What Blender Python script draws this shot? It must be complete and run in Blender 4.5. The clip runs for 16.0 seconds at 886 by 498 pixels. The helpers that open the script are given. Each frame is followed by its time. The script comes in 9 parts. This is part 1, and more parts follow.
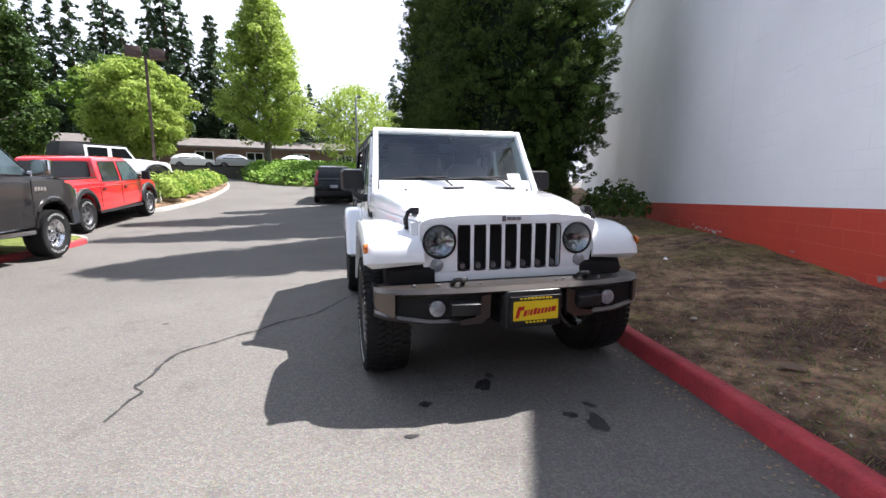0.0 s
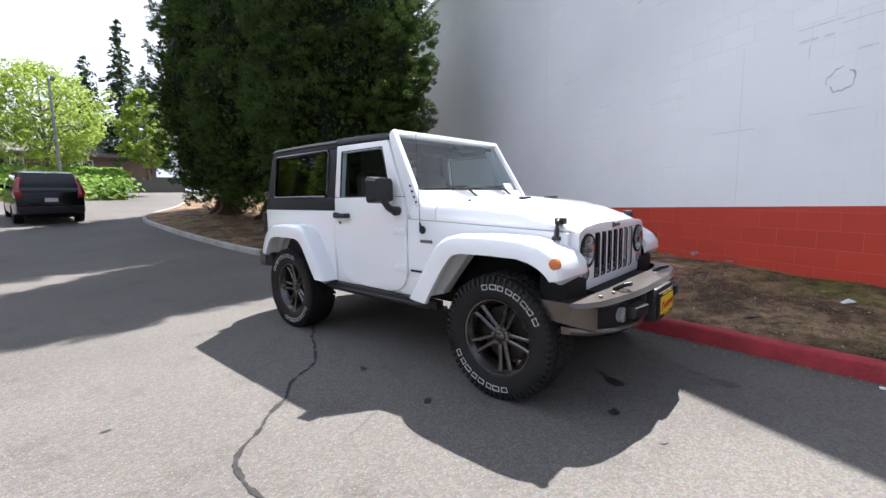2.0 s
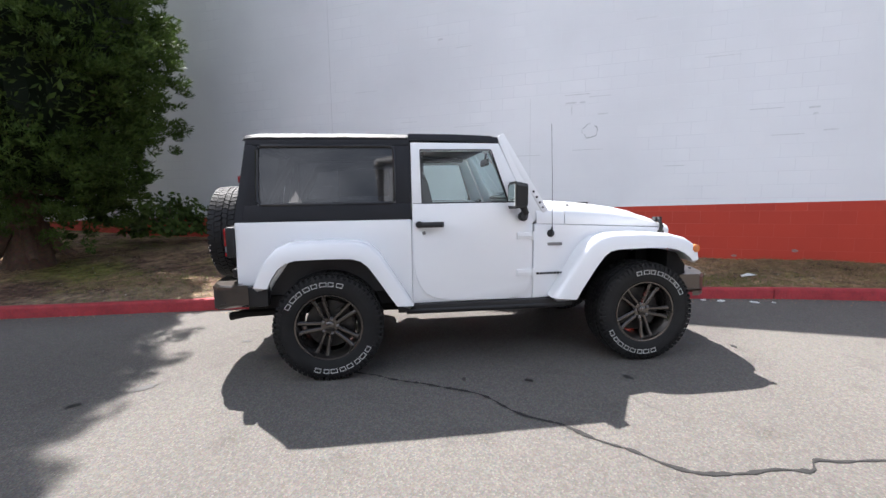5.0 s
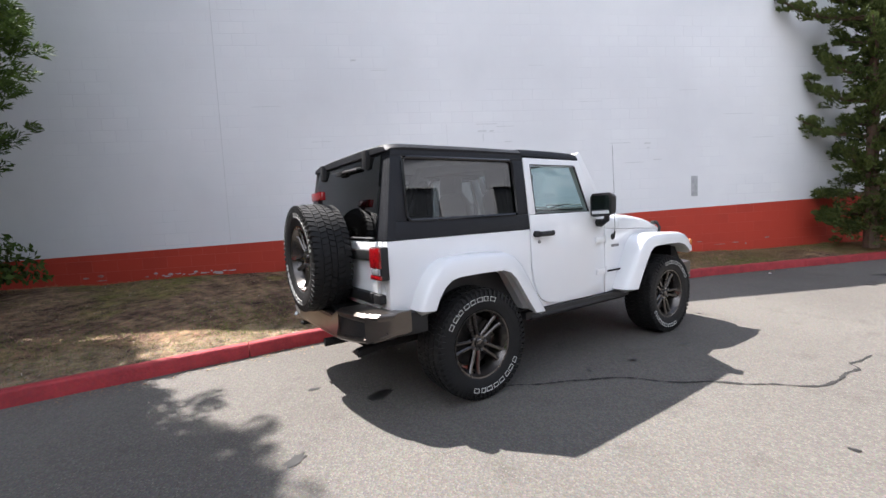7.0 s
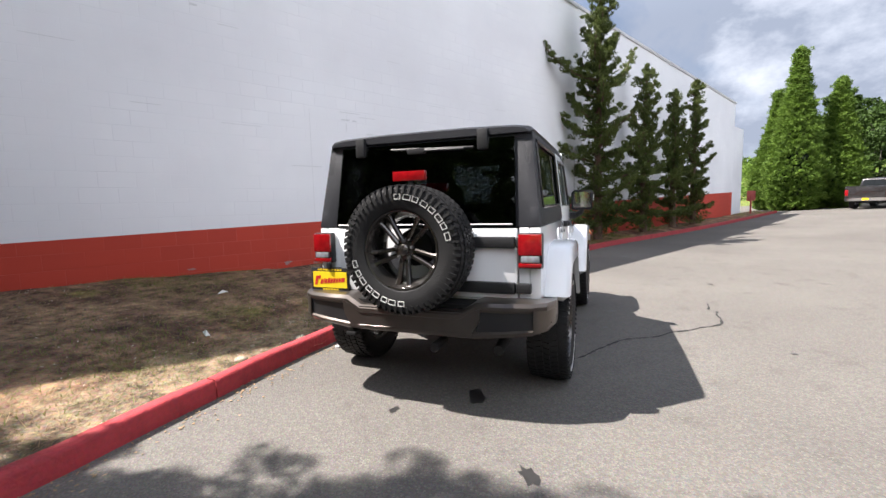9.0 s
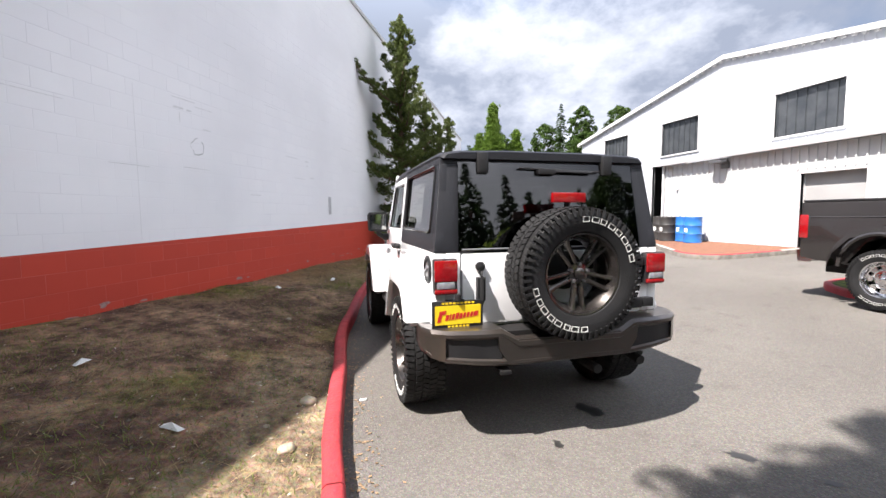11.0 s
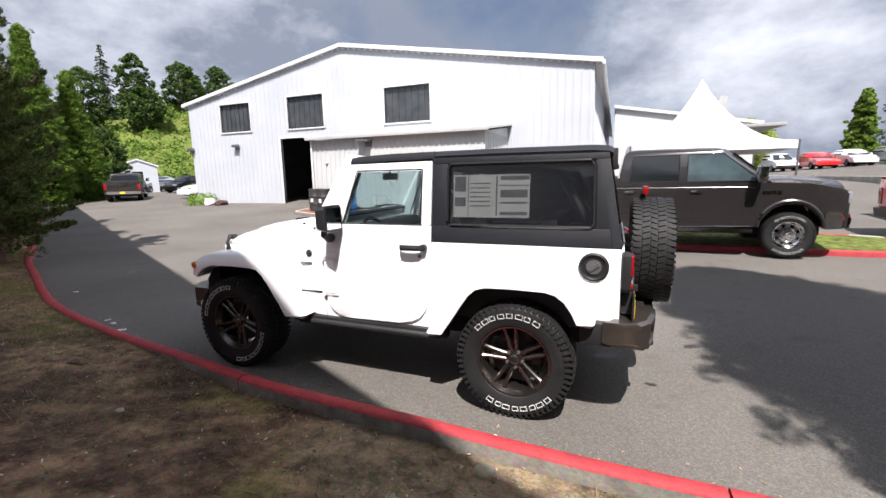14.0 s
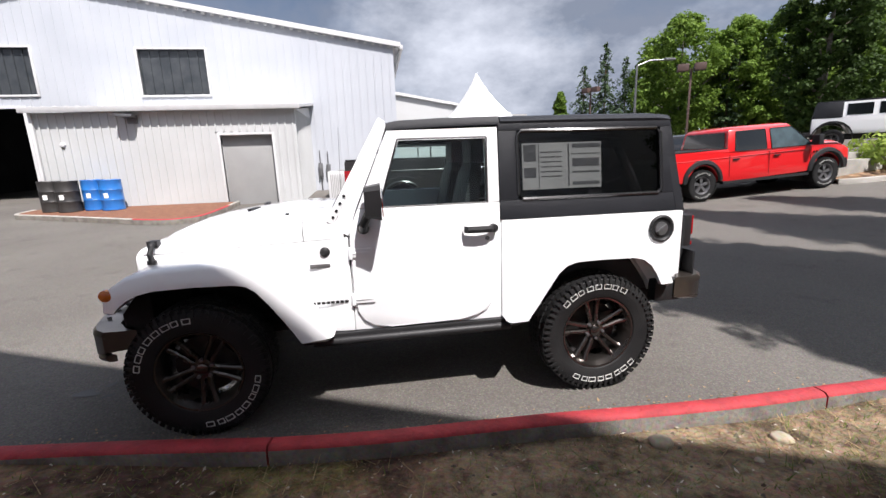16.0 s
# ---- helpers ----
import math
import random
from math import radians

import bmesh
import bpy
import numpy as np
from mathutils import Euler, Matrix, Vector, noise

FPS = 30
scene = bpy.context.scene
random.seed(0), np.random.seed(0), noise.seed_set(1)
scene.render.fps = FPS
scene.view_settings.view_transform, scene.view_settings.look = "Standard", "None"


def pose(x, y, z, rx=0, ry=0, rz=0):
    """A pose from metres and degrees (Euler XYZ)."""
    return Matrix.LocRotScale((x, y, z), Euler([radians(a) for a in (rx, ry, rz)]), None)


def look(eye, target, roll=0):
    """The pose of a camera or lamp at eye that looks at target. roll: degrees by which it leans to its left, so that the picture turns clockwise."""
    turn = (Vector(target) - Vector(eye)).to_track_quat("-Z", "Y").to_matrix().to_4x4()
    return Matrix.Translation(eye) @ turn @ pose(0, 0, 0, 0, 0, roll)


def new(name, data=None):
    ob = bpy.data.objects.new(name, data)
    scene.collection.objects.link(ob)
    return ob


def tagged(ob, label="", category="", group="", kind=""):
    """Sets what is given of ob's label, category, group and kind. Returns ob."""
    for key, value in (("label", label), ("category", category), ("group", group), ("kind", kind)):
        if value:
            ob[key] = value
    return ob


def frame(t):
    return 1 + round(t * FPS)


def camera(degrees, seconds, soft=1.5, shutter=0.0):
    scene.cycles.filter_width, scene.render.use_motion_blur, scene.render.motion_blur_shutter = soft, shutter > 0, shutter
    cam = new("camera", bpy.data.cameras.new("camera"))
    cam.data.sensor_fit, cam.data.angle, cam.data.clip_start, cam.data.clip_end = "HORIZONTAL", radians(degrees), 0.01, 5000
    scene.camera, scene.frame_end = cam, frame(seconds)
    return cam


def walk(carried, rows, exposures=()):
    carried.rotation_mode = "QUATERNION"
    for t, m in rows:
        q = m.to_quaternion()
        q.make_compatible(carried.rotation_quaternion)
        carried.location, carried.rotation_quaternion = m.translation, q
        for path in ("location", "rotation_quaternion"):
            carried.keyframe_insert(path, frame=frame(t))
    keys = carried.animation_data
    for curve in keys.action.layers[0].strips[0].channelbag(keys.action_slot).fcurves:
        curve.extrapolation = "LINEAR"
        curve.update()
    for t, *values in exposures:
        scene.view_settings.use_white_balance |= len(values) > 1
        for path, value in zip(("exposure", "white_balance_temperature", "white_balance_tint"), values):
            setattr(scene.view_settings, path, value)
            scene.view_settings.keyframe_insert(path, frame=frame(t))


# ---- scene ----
cam = camera(91.7, 16.0)
PATH = [
    (0, (5.329, -1.108, 1.229), (3.412, -0.606, 0.954), -0.0),
    (0.5, (5.108, -1.635, 1.234), (3.293, -0.845, 0.948), -1.2),
    (1, (4.803, -2.094, 1.241), (3.117, -1.043, 1.012), -0.7),
    (1.5, (4.395, -2.601, 1.254), (2.911, -1.28, 1.028), -0.4),
    (2, (3.879, -3.023, 1.26), (2.564, -1.537, 1.016), -1.0),
    (2.5, (3.378, -3.396, 1.299), (2.323, -1.715, 1.053), -1.6),
    (3, (2.834, -3.653, 1.302), (2.11, -1.813, 1.0), -0.9),
    (3.5, (2.269, -3.852, 1.296), (1.85, -1.916, 1.025), -1.7),
    (4, (1.669, -3.971, 1.307), (1.474, -2.001, 1.022), -1.8),
    (4.5, (1.049, -4.006, 1.315), (1.059, -2.024, 1.047), -1.1),
    (5, (0.438, -3.967, 1.315), (0.69, -1.998, 1.071), -0.8),
    (5.2, (0.188, -3.911, 1.33), (0.483, -1.95, 1.066), -1.4),
    (7.3, (-2.098, -2.962, 1.286), (-0.835, -1.417, 1.143), -2.5),
    (7.5, (-2.261, -2.792, 1.282), (-0.905, -1.331, 1.121), -1.8),
    (8, (-2.671, -2.334, 1.282), (-1.109, -1.096, 1.112), -0.8),
    (8.5, (-2.98, -1.758, 1.277), (-1.289, -0.702, 1.114), -1.6),
    (9, (-3.22, -1.169, 1.294), (-1.366, -0.447, 1.091), -1.4),
    (9.2, (-3.272, -0.924, 1.281), (-1.375, -0.319, 1.099), -1.9),
    (11.3, (-3.024, 1.719, 1.382), (-1.161, 1.008, 1.235), -0.8),
    (11.5, (-2.89, 1.922, 1.365), (-1.083, 1.077, 1.222), -1.4),
    (12, (-2.548, 2.443, 1.444), (-0.913, 1.307, 1.251), -1.8),
    (12.5, (-2.155, 2.862, 1.522), (-0.713, 1.493, 1.309), -1.2),
    (13, (-1.668, 3.153, 1.566), (-0.447, 1.596, 1.273), -0.9),
    (13.5, (-1.151, 3.41, 1.593), (-0.184, 1.688, 1.279), -1.2),
    (14, (-0.579, 3.541, 1.592), (0.155, 1.709, 1.267), -1.1),
    (14.5, (-0.015, 3.625, 1.599), (0.466, 1.712, 1.271), -2.1),
    (15, (0.501, 3.572, 1.571), (0.729, 1.62, 1.199), -1.9),
    (15.5, (0.983, 3.521, 1.568), (0.934, 1.559, 1.18), -1.4),
    (16, (1.369, 3.343, 1.539), (1.078, 1.408, 1.125), -2.0),
]
walk(cam, [(t, look(eye, target, roll)) for t, eye, target, roll in PATH],
     [(0, 1.20, 6100, 14), (3.5, 1.18, 6150, 14), (7.5, 1.22, 6350, 14), (9, 1.24, 6450, 14), (11.5, 1.22, 6500, 15), (12.5, 1.12, 6550, 15), (13.5, 0.84, 6500, 15), (14.5, 0.60, 6350, 15), (16, 0.48, 6300, 15)])

# ---- light ----
SHADOW = Vector((0.245, -0.60, -1.0))            # way of the sunlight
sun = new("sun", bpy.data.lights.new("sun", "SUN"))
sun.data.energy, sun.data.angle, sun.data.color = 6.3, radians(0.55), (1.0, 0.955, 0.89)
sun.matrix_world = look((0, 0, 0), SHADOW)
sun.location = (0, 0, 40)
ELEV = math.atan2(1.0, math.hypot(SHADOW.x, SHADOW.y))
AZIM = math.atan2(-SHADOW.x, -SHADOW.y)

world = bpy.data.worlds.new("world")
scene.world = world
world.use_nodes = True
wn, wl = world.node_tree.nodes, world.node_tree.links
wn.clear()
sky = wn.new("ShaderNodeTexSky")
sky.sky_type, sky.sun_disc, sky.sun_elevation, sky.sun_rotation = "NISHITA", False, ELEV, AZIM
coord = wn.new("ShaderNodeTexCoord")
flat = wn.new("ShaderNodeMapping")
flat.inputs["Scale"].default_value = (1.0, 1.0, 1.7)
flat.inputs["Location"].default_value = (3.1, 0.4, 0.2)
cloud = wn.new("ShaderNodeTexNoise")
cloud.inputs["Scale"].default_value, cloud.inputs["Detail"].default_value, cloud.inputs["Roughness"].default_value = 1.7, 9, 0.58
cloud.inputs["Distortion"].default_value = 0.35
cover = wn.new("ShaderNodeValToRGB")
cover.color_ramp.elements[0].position, cover.color_ramp.elements[1].position = 0.30, 0.47
tone = wn.new("ShaderNodeTexNoise")
tone.inputs["Scale"].default_value, tone.inputs["Detail"].default_value, tone.inputs["Roughness"].default_value = 2.1, 9, 0.60
shade = wn.new("ShaderNodeValToRGB")
shade.color_ramp.elements[0].position, shade.color_ramp.elements[0].color = 0.38, (0.34, 0.395, 0.49, 1)
shade.color_ramp.elements[1].position, shade.color_ramp.elements[1].color = 0.61, (1.10, 1.16, 1.25, 1)
dim = wn.new("ShaderNodeMix")
dim.data_type, dim.blend_type = "RGBA", "MULTIPLY"
dim.inputs[0].default_value = 1.0
dim.inputs[7].default_value = (0.10, 0.10, 0.10, 1)
both = wn.new("ShaderNodeMix")
both.data_type = "RGBA"
out, back = wn.new("ShaderNodeOutputWorld"), wn.new("ShaderNodeBackground")
wl.new(coord.outputs["Generated"], flat.inputs["Vector"])
wl.new(flat.outputs["Vector"], cloud.inputs["Vector"])
wl.new(flat.outputs["Vector"], tone.inputs["Vector"])
west = wn.new("ShaderNodeMath")                   # brighter over the street than over the workshop
west.operation = "MULTIPLY_ADD"
west.inputs[1].default_value = -0.16
wl.new(tone.outputs["Fac"], west.inputs[2])
wl.new(west.outputs["Value"], shade.inputs["Fac"])
wl.new(sky.outputs["Color"], dim.inputs[6])
wl.new(cover.outputs["Color"], both.inputs[0])
wl.new(dim.outputs[2], both.inputs[6])
wl.new(shade.outputs["Color"], both.inputs[7])
# broken cloud: dim low, mid sky raised to light the wall, open blue overhead
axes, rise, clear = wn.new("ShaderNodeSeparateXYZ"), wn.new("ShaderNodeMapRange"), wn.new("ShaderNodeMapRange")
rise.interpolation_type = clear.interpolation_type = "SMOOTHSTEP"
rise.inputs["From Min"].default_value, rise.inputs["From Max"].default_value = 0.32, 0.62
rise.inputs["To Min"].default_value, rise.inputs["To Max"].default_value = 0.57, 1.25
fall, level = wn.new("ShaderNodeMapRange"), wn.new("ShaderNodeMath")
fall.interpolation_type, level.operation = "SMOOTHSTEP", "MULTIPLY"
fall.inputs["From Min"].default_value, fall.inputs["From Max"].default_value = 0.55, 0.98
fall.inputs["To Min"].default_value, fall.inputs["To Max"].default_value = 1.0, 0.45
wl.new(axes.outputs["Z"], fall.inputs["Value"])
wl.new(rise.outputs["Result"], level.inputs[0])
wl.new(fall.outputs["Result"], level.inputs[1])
clear.inputs["From Min"].default_value, clear.inputs["From Max"].default_value = 0.45, 0.90
clear.inputs["To Min"].default_value, clear.inputs["To Max"].default_value = 0.0, -0.10
open_up = wn.new("ShaderNodeMath")
open_up.operation = "ADD"
wl.new(axes.outputs["Z"], clear.inputs["Value"])
wl.new(cloud.outputs["Fac"], open_up.inputs[0])
wl.new(clear.outputs["Result"], open_up.inputs[1])
wl.new(open_up.outputs["Value"], cover.inputs["Fac"])
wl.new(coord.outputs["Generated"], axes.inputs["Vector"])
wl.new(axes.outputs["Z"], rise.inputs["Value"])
bank_way = wn.new("ShaderNodeVectorMath")
bank_way.operation = "DOT_PRODUCT"
bank_way.inputs[1].default_value = (1.0, -0.5, 0.0)
wl.new(coord.outputs["Generated"], bank_way.inputs[0])
wl.new(bank_way.outputs["Value"], west.inputs[0])
wl.new(both.outputs[2], back.inputs["Color"])
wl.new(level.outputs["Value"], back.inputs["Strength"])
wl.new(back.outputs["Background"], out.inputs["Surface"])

# ---- materials ----
def nodes_of(name):
    m = bpy.data.materials.new(name)
    m.use_nodes = True
    return m, m.node_tree.nodes, m.node_tree.links, m.node_tree.nodes["Principled BSDF"]


def surf(name, c1, c2=None, scale=3.0, rough=0.6, bump=0.0, fine=60.0, metal=0.0, coat=0.0, grain=0.12, spec=0.5):
    """A plain surface: two tones mixed by broad noise, fine grain and relief."""
    m, n, l, p = nodes_of(name)
    c2 = c2 or tuple(v * 0.82 for v in c1)
    tc = n.new("ShaderNodeTexCoord")
    big, small = n.new("ShaderNodeTexNoise"), n.new("ShaderNodeTexNoise")
    big.inputs["Scale"].default_value, big.inputs["Detail"].default_value = scale, 6
    small.inputs["Scale"].default_value, small.inputs["Detail"].default_value = fine, 4
    ramp = n.new("ShaderNodeValToRGB")
    ramp.color_ramp.elements[0].position, ramp.color_ramp.elements[1].position = 0.35, 0.65
    ramp.color_ramp.elements[0].color, ramp.color_ramp.elements[1].color = (*c1, 1), (*c2, 1)
    mix = n.new("ShaderNodeMix")
    mix.data_type, mix.blend_type = "RGBA", "OVERLAY"
    mix.inputs[0].default_value = grain
    rr = n.new("ShaderNodeMapRange")
    rr.inputs["To Min"].default_value, rr.inputs["To Max"].default_value = max(rough - 0.08, 0.02), min(rough + 0.1, 1)
    for t in (big, small):
        l.new(tc.outputs["Object"], t.inputs["Vector"])
    l.new(big.outputs["Fac"], ramp.inputs["Fac"])
    l.new(ramp.outputs["Color"], mix.inputs[6])
    l.new(small.outputs["Color"], mix.inputs[7])
    l.new(mix.outputs[2], p.inputs["Base Color"])
    l.new(big.outputs["Fac"], rr.inputs["Value"])
    l.new(rr.outputs["Result"], p.inputs["Roughness"])
    if bump:
        b = n.new("ShaderNodeBump")
        b.inputs["Strength"].default_value, b.inputs["Distance"].default_value = bump, 0.01
        l.new(small.outputs["Fac"], b.inputs["Height"])
        l.new(b.outputs["Normal"], p.inputs["Normal"])
    p.inputs["Metallic"].default_value, p.inputs["Coat Weight"].default_value = metal, coat
    p.inputs["Coat Roughness"].default_value = 0.03
    p.inputs["Specular IOR Level"].default_value = spec
    return m


def glass(name, tint, gloss=0.02, sheen=0.05):
    """A thin pane: tinted see-through with a mirror sheen."""
    m, n, l, p = nodes_of(name)
    n.remove(p)
    o = n["Material Output"]
    tr, gl, mx, fr = n.new("ShaderNodeBsdfTransparent"), n.new("ShaderNodeBsdfGlossy"), n.new("ShaderNodeMixShader"), n.new("ShaderNodeLayerWeight")
    fr.inputs["Blend"].default_value = 0.5
    power, amount = n.new("ShaderNodeMath"), n.new("ShaderNodeMath")
    power.operation, amount.operation = "POWER", "MULTIPLY_ADD"
    power.inputs[1].default_value, amount.inputs[1].default_value, amount.inputs[2].default_value = 4.0, 0.88, sheen
    tr.inputs["Color"].default_value = (*tint, 1)
    gl.inputs["Roughness"].default_value = gloss
    gl.inputs["Color"].default_value = (1, 1, 1, 1)
    l.new(fr.outputs["Facing"], power.inputs[0])
    l.new(power.outputs["Value"], amount.inputs[0])
    l.new(amount.outputs["Value"], mx.inputs["Fac"])
    l.new(tr.outputs["BSDF"], mx.inputs[1])
    l.new(gl.outputs["BSDF"], mx.inputs[2])
    l.new(mx.outputs["Shader"], o.inputs["Surface"])
    return m


def leafy(name, c1, c2, thru=0.35, scale=0.35):
    """Foliage: each leaf its own tone, some light through it."""
    m, n, l, p = nodes_of(name)
    o = n["Material Output"]
    geo, ramp, tc, big = n.new("ShaderNodeNewGeometry"), n.new("ShaderNodeValToRGB"), n.new("ShaderNodeTexCoord"), n.new("ShaderNodeTexNoise")
    big.inputs["Scale"].default_value = scale
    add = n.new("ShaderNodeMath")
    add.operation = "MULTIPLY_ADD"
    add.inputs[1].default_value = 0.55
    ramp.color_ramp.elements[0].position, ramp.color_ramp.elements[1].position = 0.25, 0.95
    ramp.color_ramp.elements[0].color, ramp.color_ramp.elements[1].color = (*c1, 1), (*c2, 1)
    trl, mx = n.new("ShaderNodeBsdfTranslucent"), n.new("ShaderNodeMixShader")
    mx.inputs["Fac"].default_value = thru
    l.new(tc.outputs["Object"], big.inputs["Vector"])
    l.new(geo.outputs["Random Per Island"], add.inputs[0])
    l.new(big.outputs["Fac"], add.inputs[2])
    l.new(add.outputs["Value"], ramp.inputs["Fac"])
    l.new(ramp.outputs["Color"], p.inputs["Base Color"])
    l.new(ramp.outputs["Color"], trl.inputs["Color"])
    p.inputs["Roughness"].default_value = 0.6
    p.inputs["Specular IOR Level"].default_value = 0.18
    l.new(p.outputs["BSDF"], mx.inputs[1])
    l.new(trl.outputs["BSDF"], mx.inputs[2])
    l.new(mx.outputs["Shader"], o.inputs["Surface"])
    return m


def asphalt_material():
    m, n, l, p = nodes_of("asphalt")
    tc = n.new("ShaderNodeTexCoord")
    vor, big, mid, fine = n.new("ShaderNodeTexVoronoi"), n.new("ShaderNodeTexNoise"), n.new("ShaderNodeTexNoise"), n.new("ShaderNodeTexNoise")
    vor.inputs["Scale"].default_value = 85
    for t, s, d in ((big, 0.35, 5), (mid, 2.6, 7), (fine, 130, 3)):
        t.inputs["Scale"].default_value, t.inputs["Detail"].default_value = s, d
    base, stone = n.new("ShaderNodeValToRGB"), n.new("ShaderNodeValToRGB")
    base.color_ramp.elements[0].position, base.color_ramp.elements[0].color = 0.3, (0.099, 0.091, 0.083, 1)
    base.color_ramp.elements[1].position, base.color_ramp.elements[1].color = 0.7, (0.133, 0.124, 0.112, 1)
    stone.color_ramp.elements[0].position, stone.color_ramp.elements[0].color = 0.1, (0.78, 0.77, 0.75, 1)
    stone.color_ramp.elements[1].position, stone.color_ramp.elements[1].color = 0.75, (0.34, 0.34, 0.34, 1)
    mixm = n.new("ShaderNodeMix")
    mixm.data_type, mixm.blend_type = "RGBA", "OVERLAY"
    mixm.inputs[0].default_value = 0.42
    spot = n.new("ShaderNodeValToRGB")
    spot.color_ramp.elements[0].position, spot.color_ramp.elements[0].color = 0.24, (0.68, 0.67, 0.66, 1)
    spot.color_ramp.elements[1].position, spot.color_ramp.elements[1].color = 0.42, (1, 1, 1, 1)
    dark = n.new("ShaderNodeMix")
    dark.data_type, dark.blend_type = "RGBA", "MULTIPLY"
    dark.inputs[0].default_value = 0.8
    grit = n.new("ShaderNodeMix")
    grit.data_type, grit.blend_type = "RGBA", "OVERLAY"
    grit.inputs[0].default_value = 0.5
    for t in (vor, big, mid, fine):
        l.new(tc.outputs["Object"], t.inputs["Vector"])
    l.new(big.outputs["Fac"], base.inputs["Fac"])
    l.new(vor.outputs["Color"], stone.inputs["Fac"])
    l.new(base.outputs["Color"], mixm.inputs[6])
    l.new(stone.outputs["Color"], mixm.inputs[7])
    l.new(mid.outputs["Fac"], spot.inputs["Fac"])
    l.new(mixm.outputs[2], dark.inputs[6])
    l.new(spot.outputs["Color"], dark.inputs[7])
    l.new(dark.outputs[2], grit.inputs[6])
    l.new(fine.outputs["Color"], grit.inputs[7])
    # sparse pale stones showing in the worn surface
    peb, pick, near, both_, chip = n.new("ShaderNodeTexVoronoi"), n.new("ShaderNodeMath"), n.new("ShaderNodeMath"), n.new("ShaderNodeMath"), n.new("ShaderNodeMix")
    peb.inputs["Scale"].default_value = 62
    pick.operation, near.operation, both_.operation, chip.data_type = "GREATER_THAN", "LESS_THAN", "MULTIPLY", "RGBA"
    pick.inputs[1].default_value, near.inputs[1].default_value = 0.84, 0.36
    sep = n.new("ShaderNodeSeparateColor")
    l.new(tc.outputs["Object"], peb.inputs["Vector"])
    l.new(peb.outputs["Color"], sep.inputs["Color"])
    l.new(sep.outputs["Red"], pick.inputs[0])
    l.new(peb.outputs["Distance"], near.inputs[0])
    l.new(pick.outputs["Value"], both_.inputs[0])
    l.new(near.outputs["Value"], both_.inputs[1])
    l.new(both_.outputs["Value"], chip.inputs[0])
    l.new(grit.outputs[2], chip.inputs[6])
    chip.inputs[7].default_value = (0.165, 0.152, 0.136, 1)
    l.new(chip.outputs[2], p.inputs["Base Color"])
    b = n.new("ShaderNodeBump")
    b.inputs["Strength"].default_value, b.inputs["Distance"].default_value = 0.5, 0.006
    l.new(vor.outputs["Distance"], b.inputs["Height"])
    l.new(b.outputs["Normal"], p.inputs["Normal"])
    p.inputs["Roughness"].default_value = 0.88
    p.inputs["Specular IOR Level"].default_value = 0.2
    return m


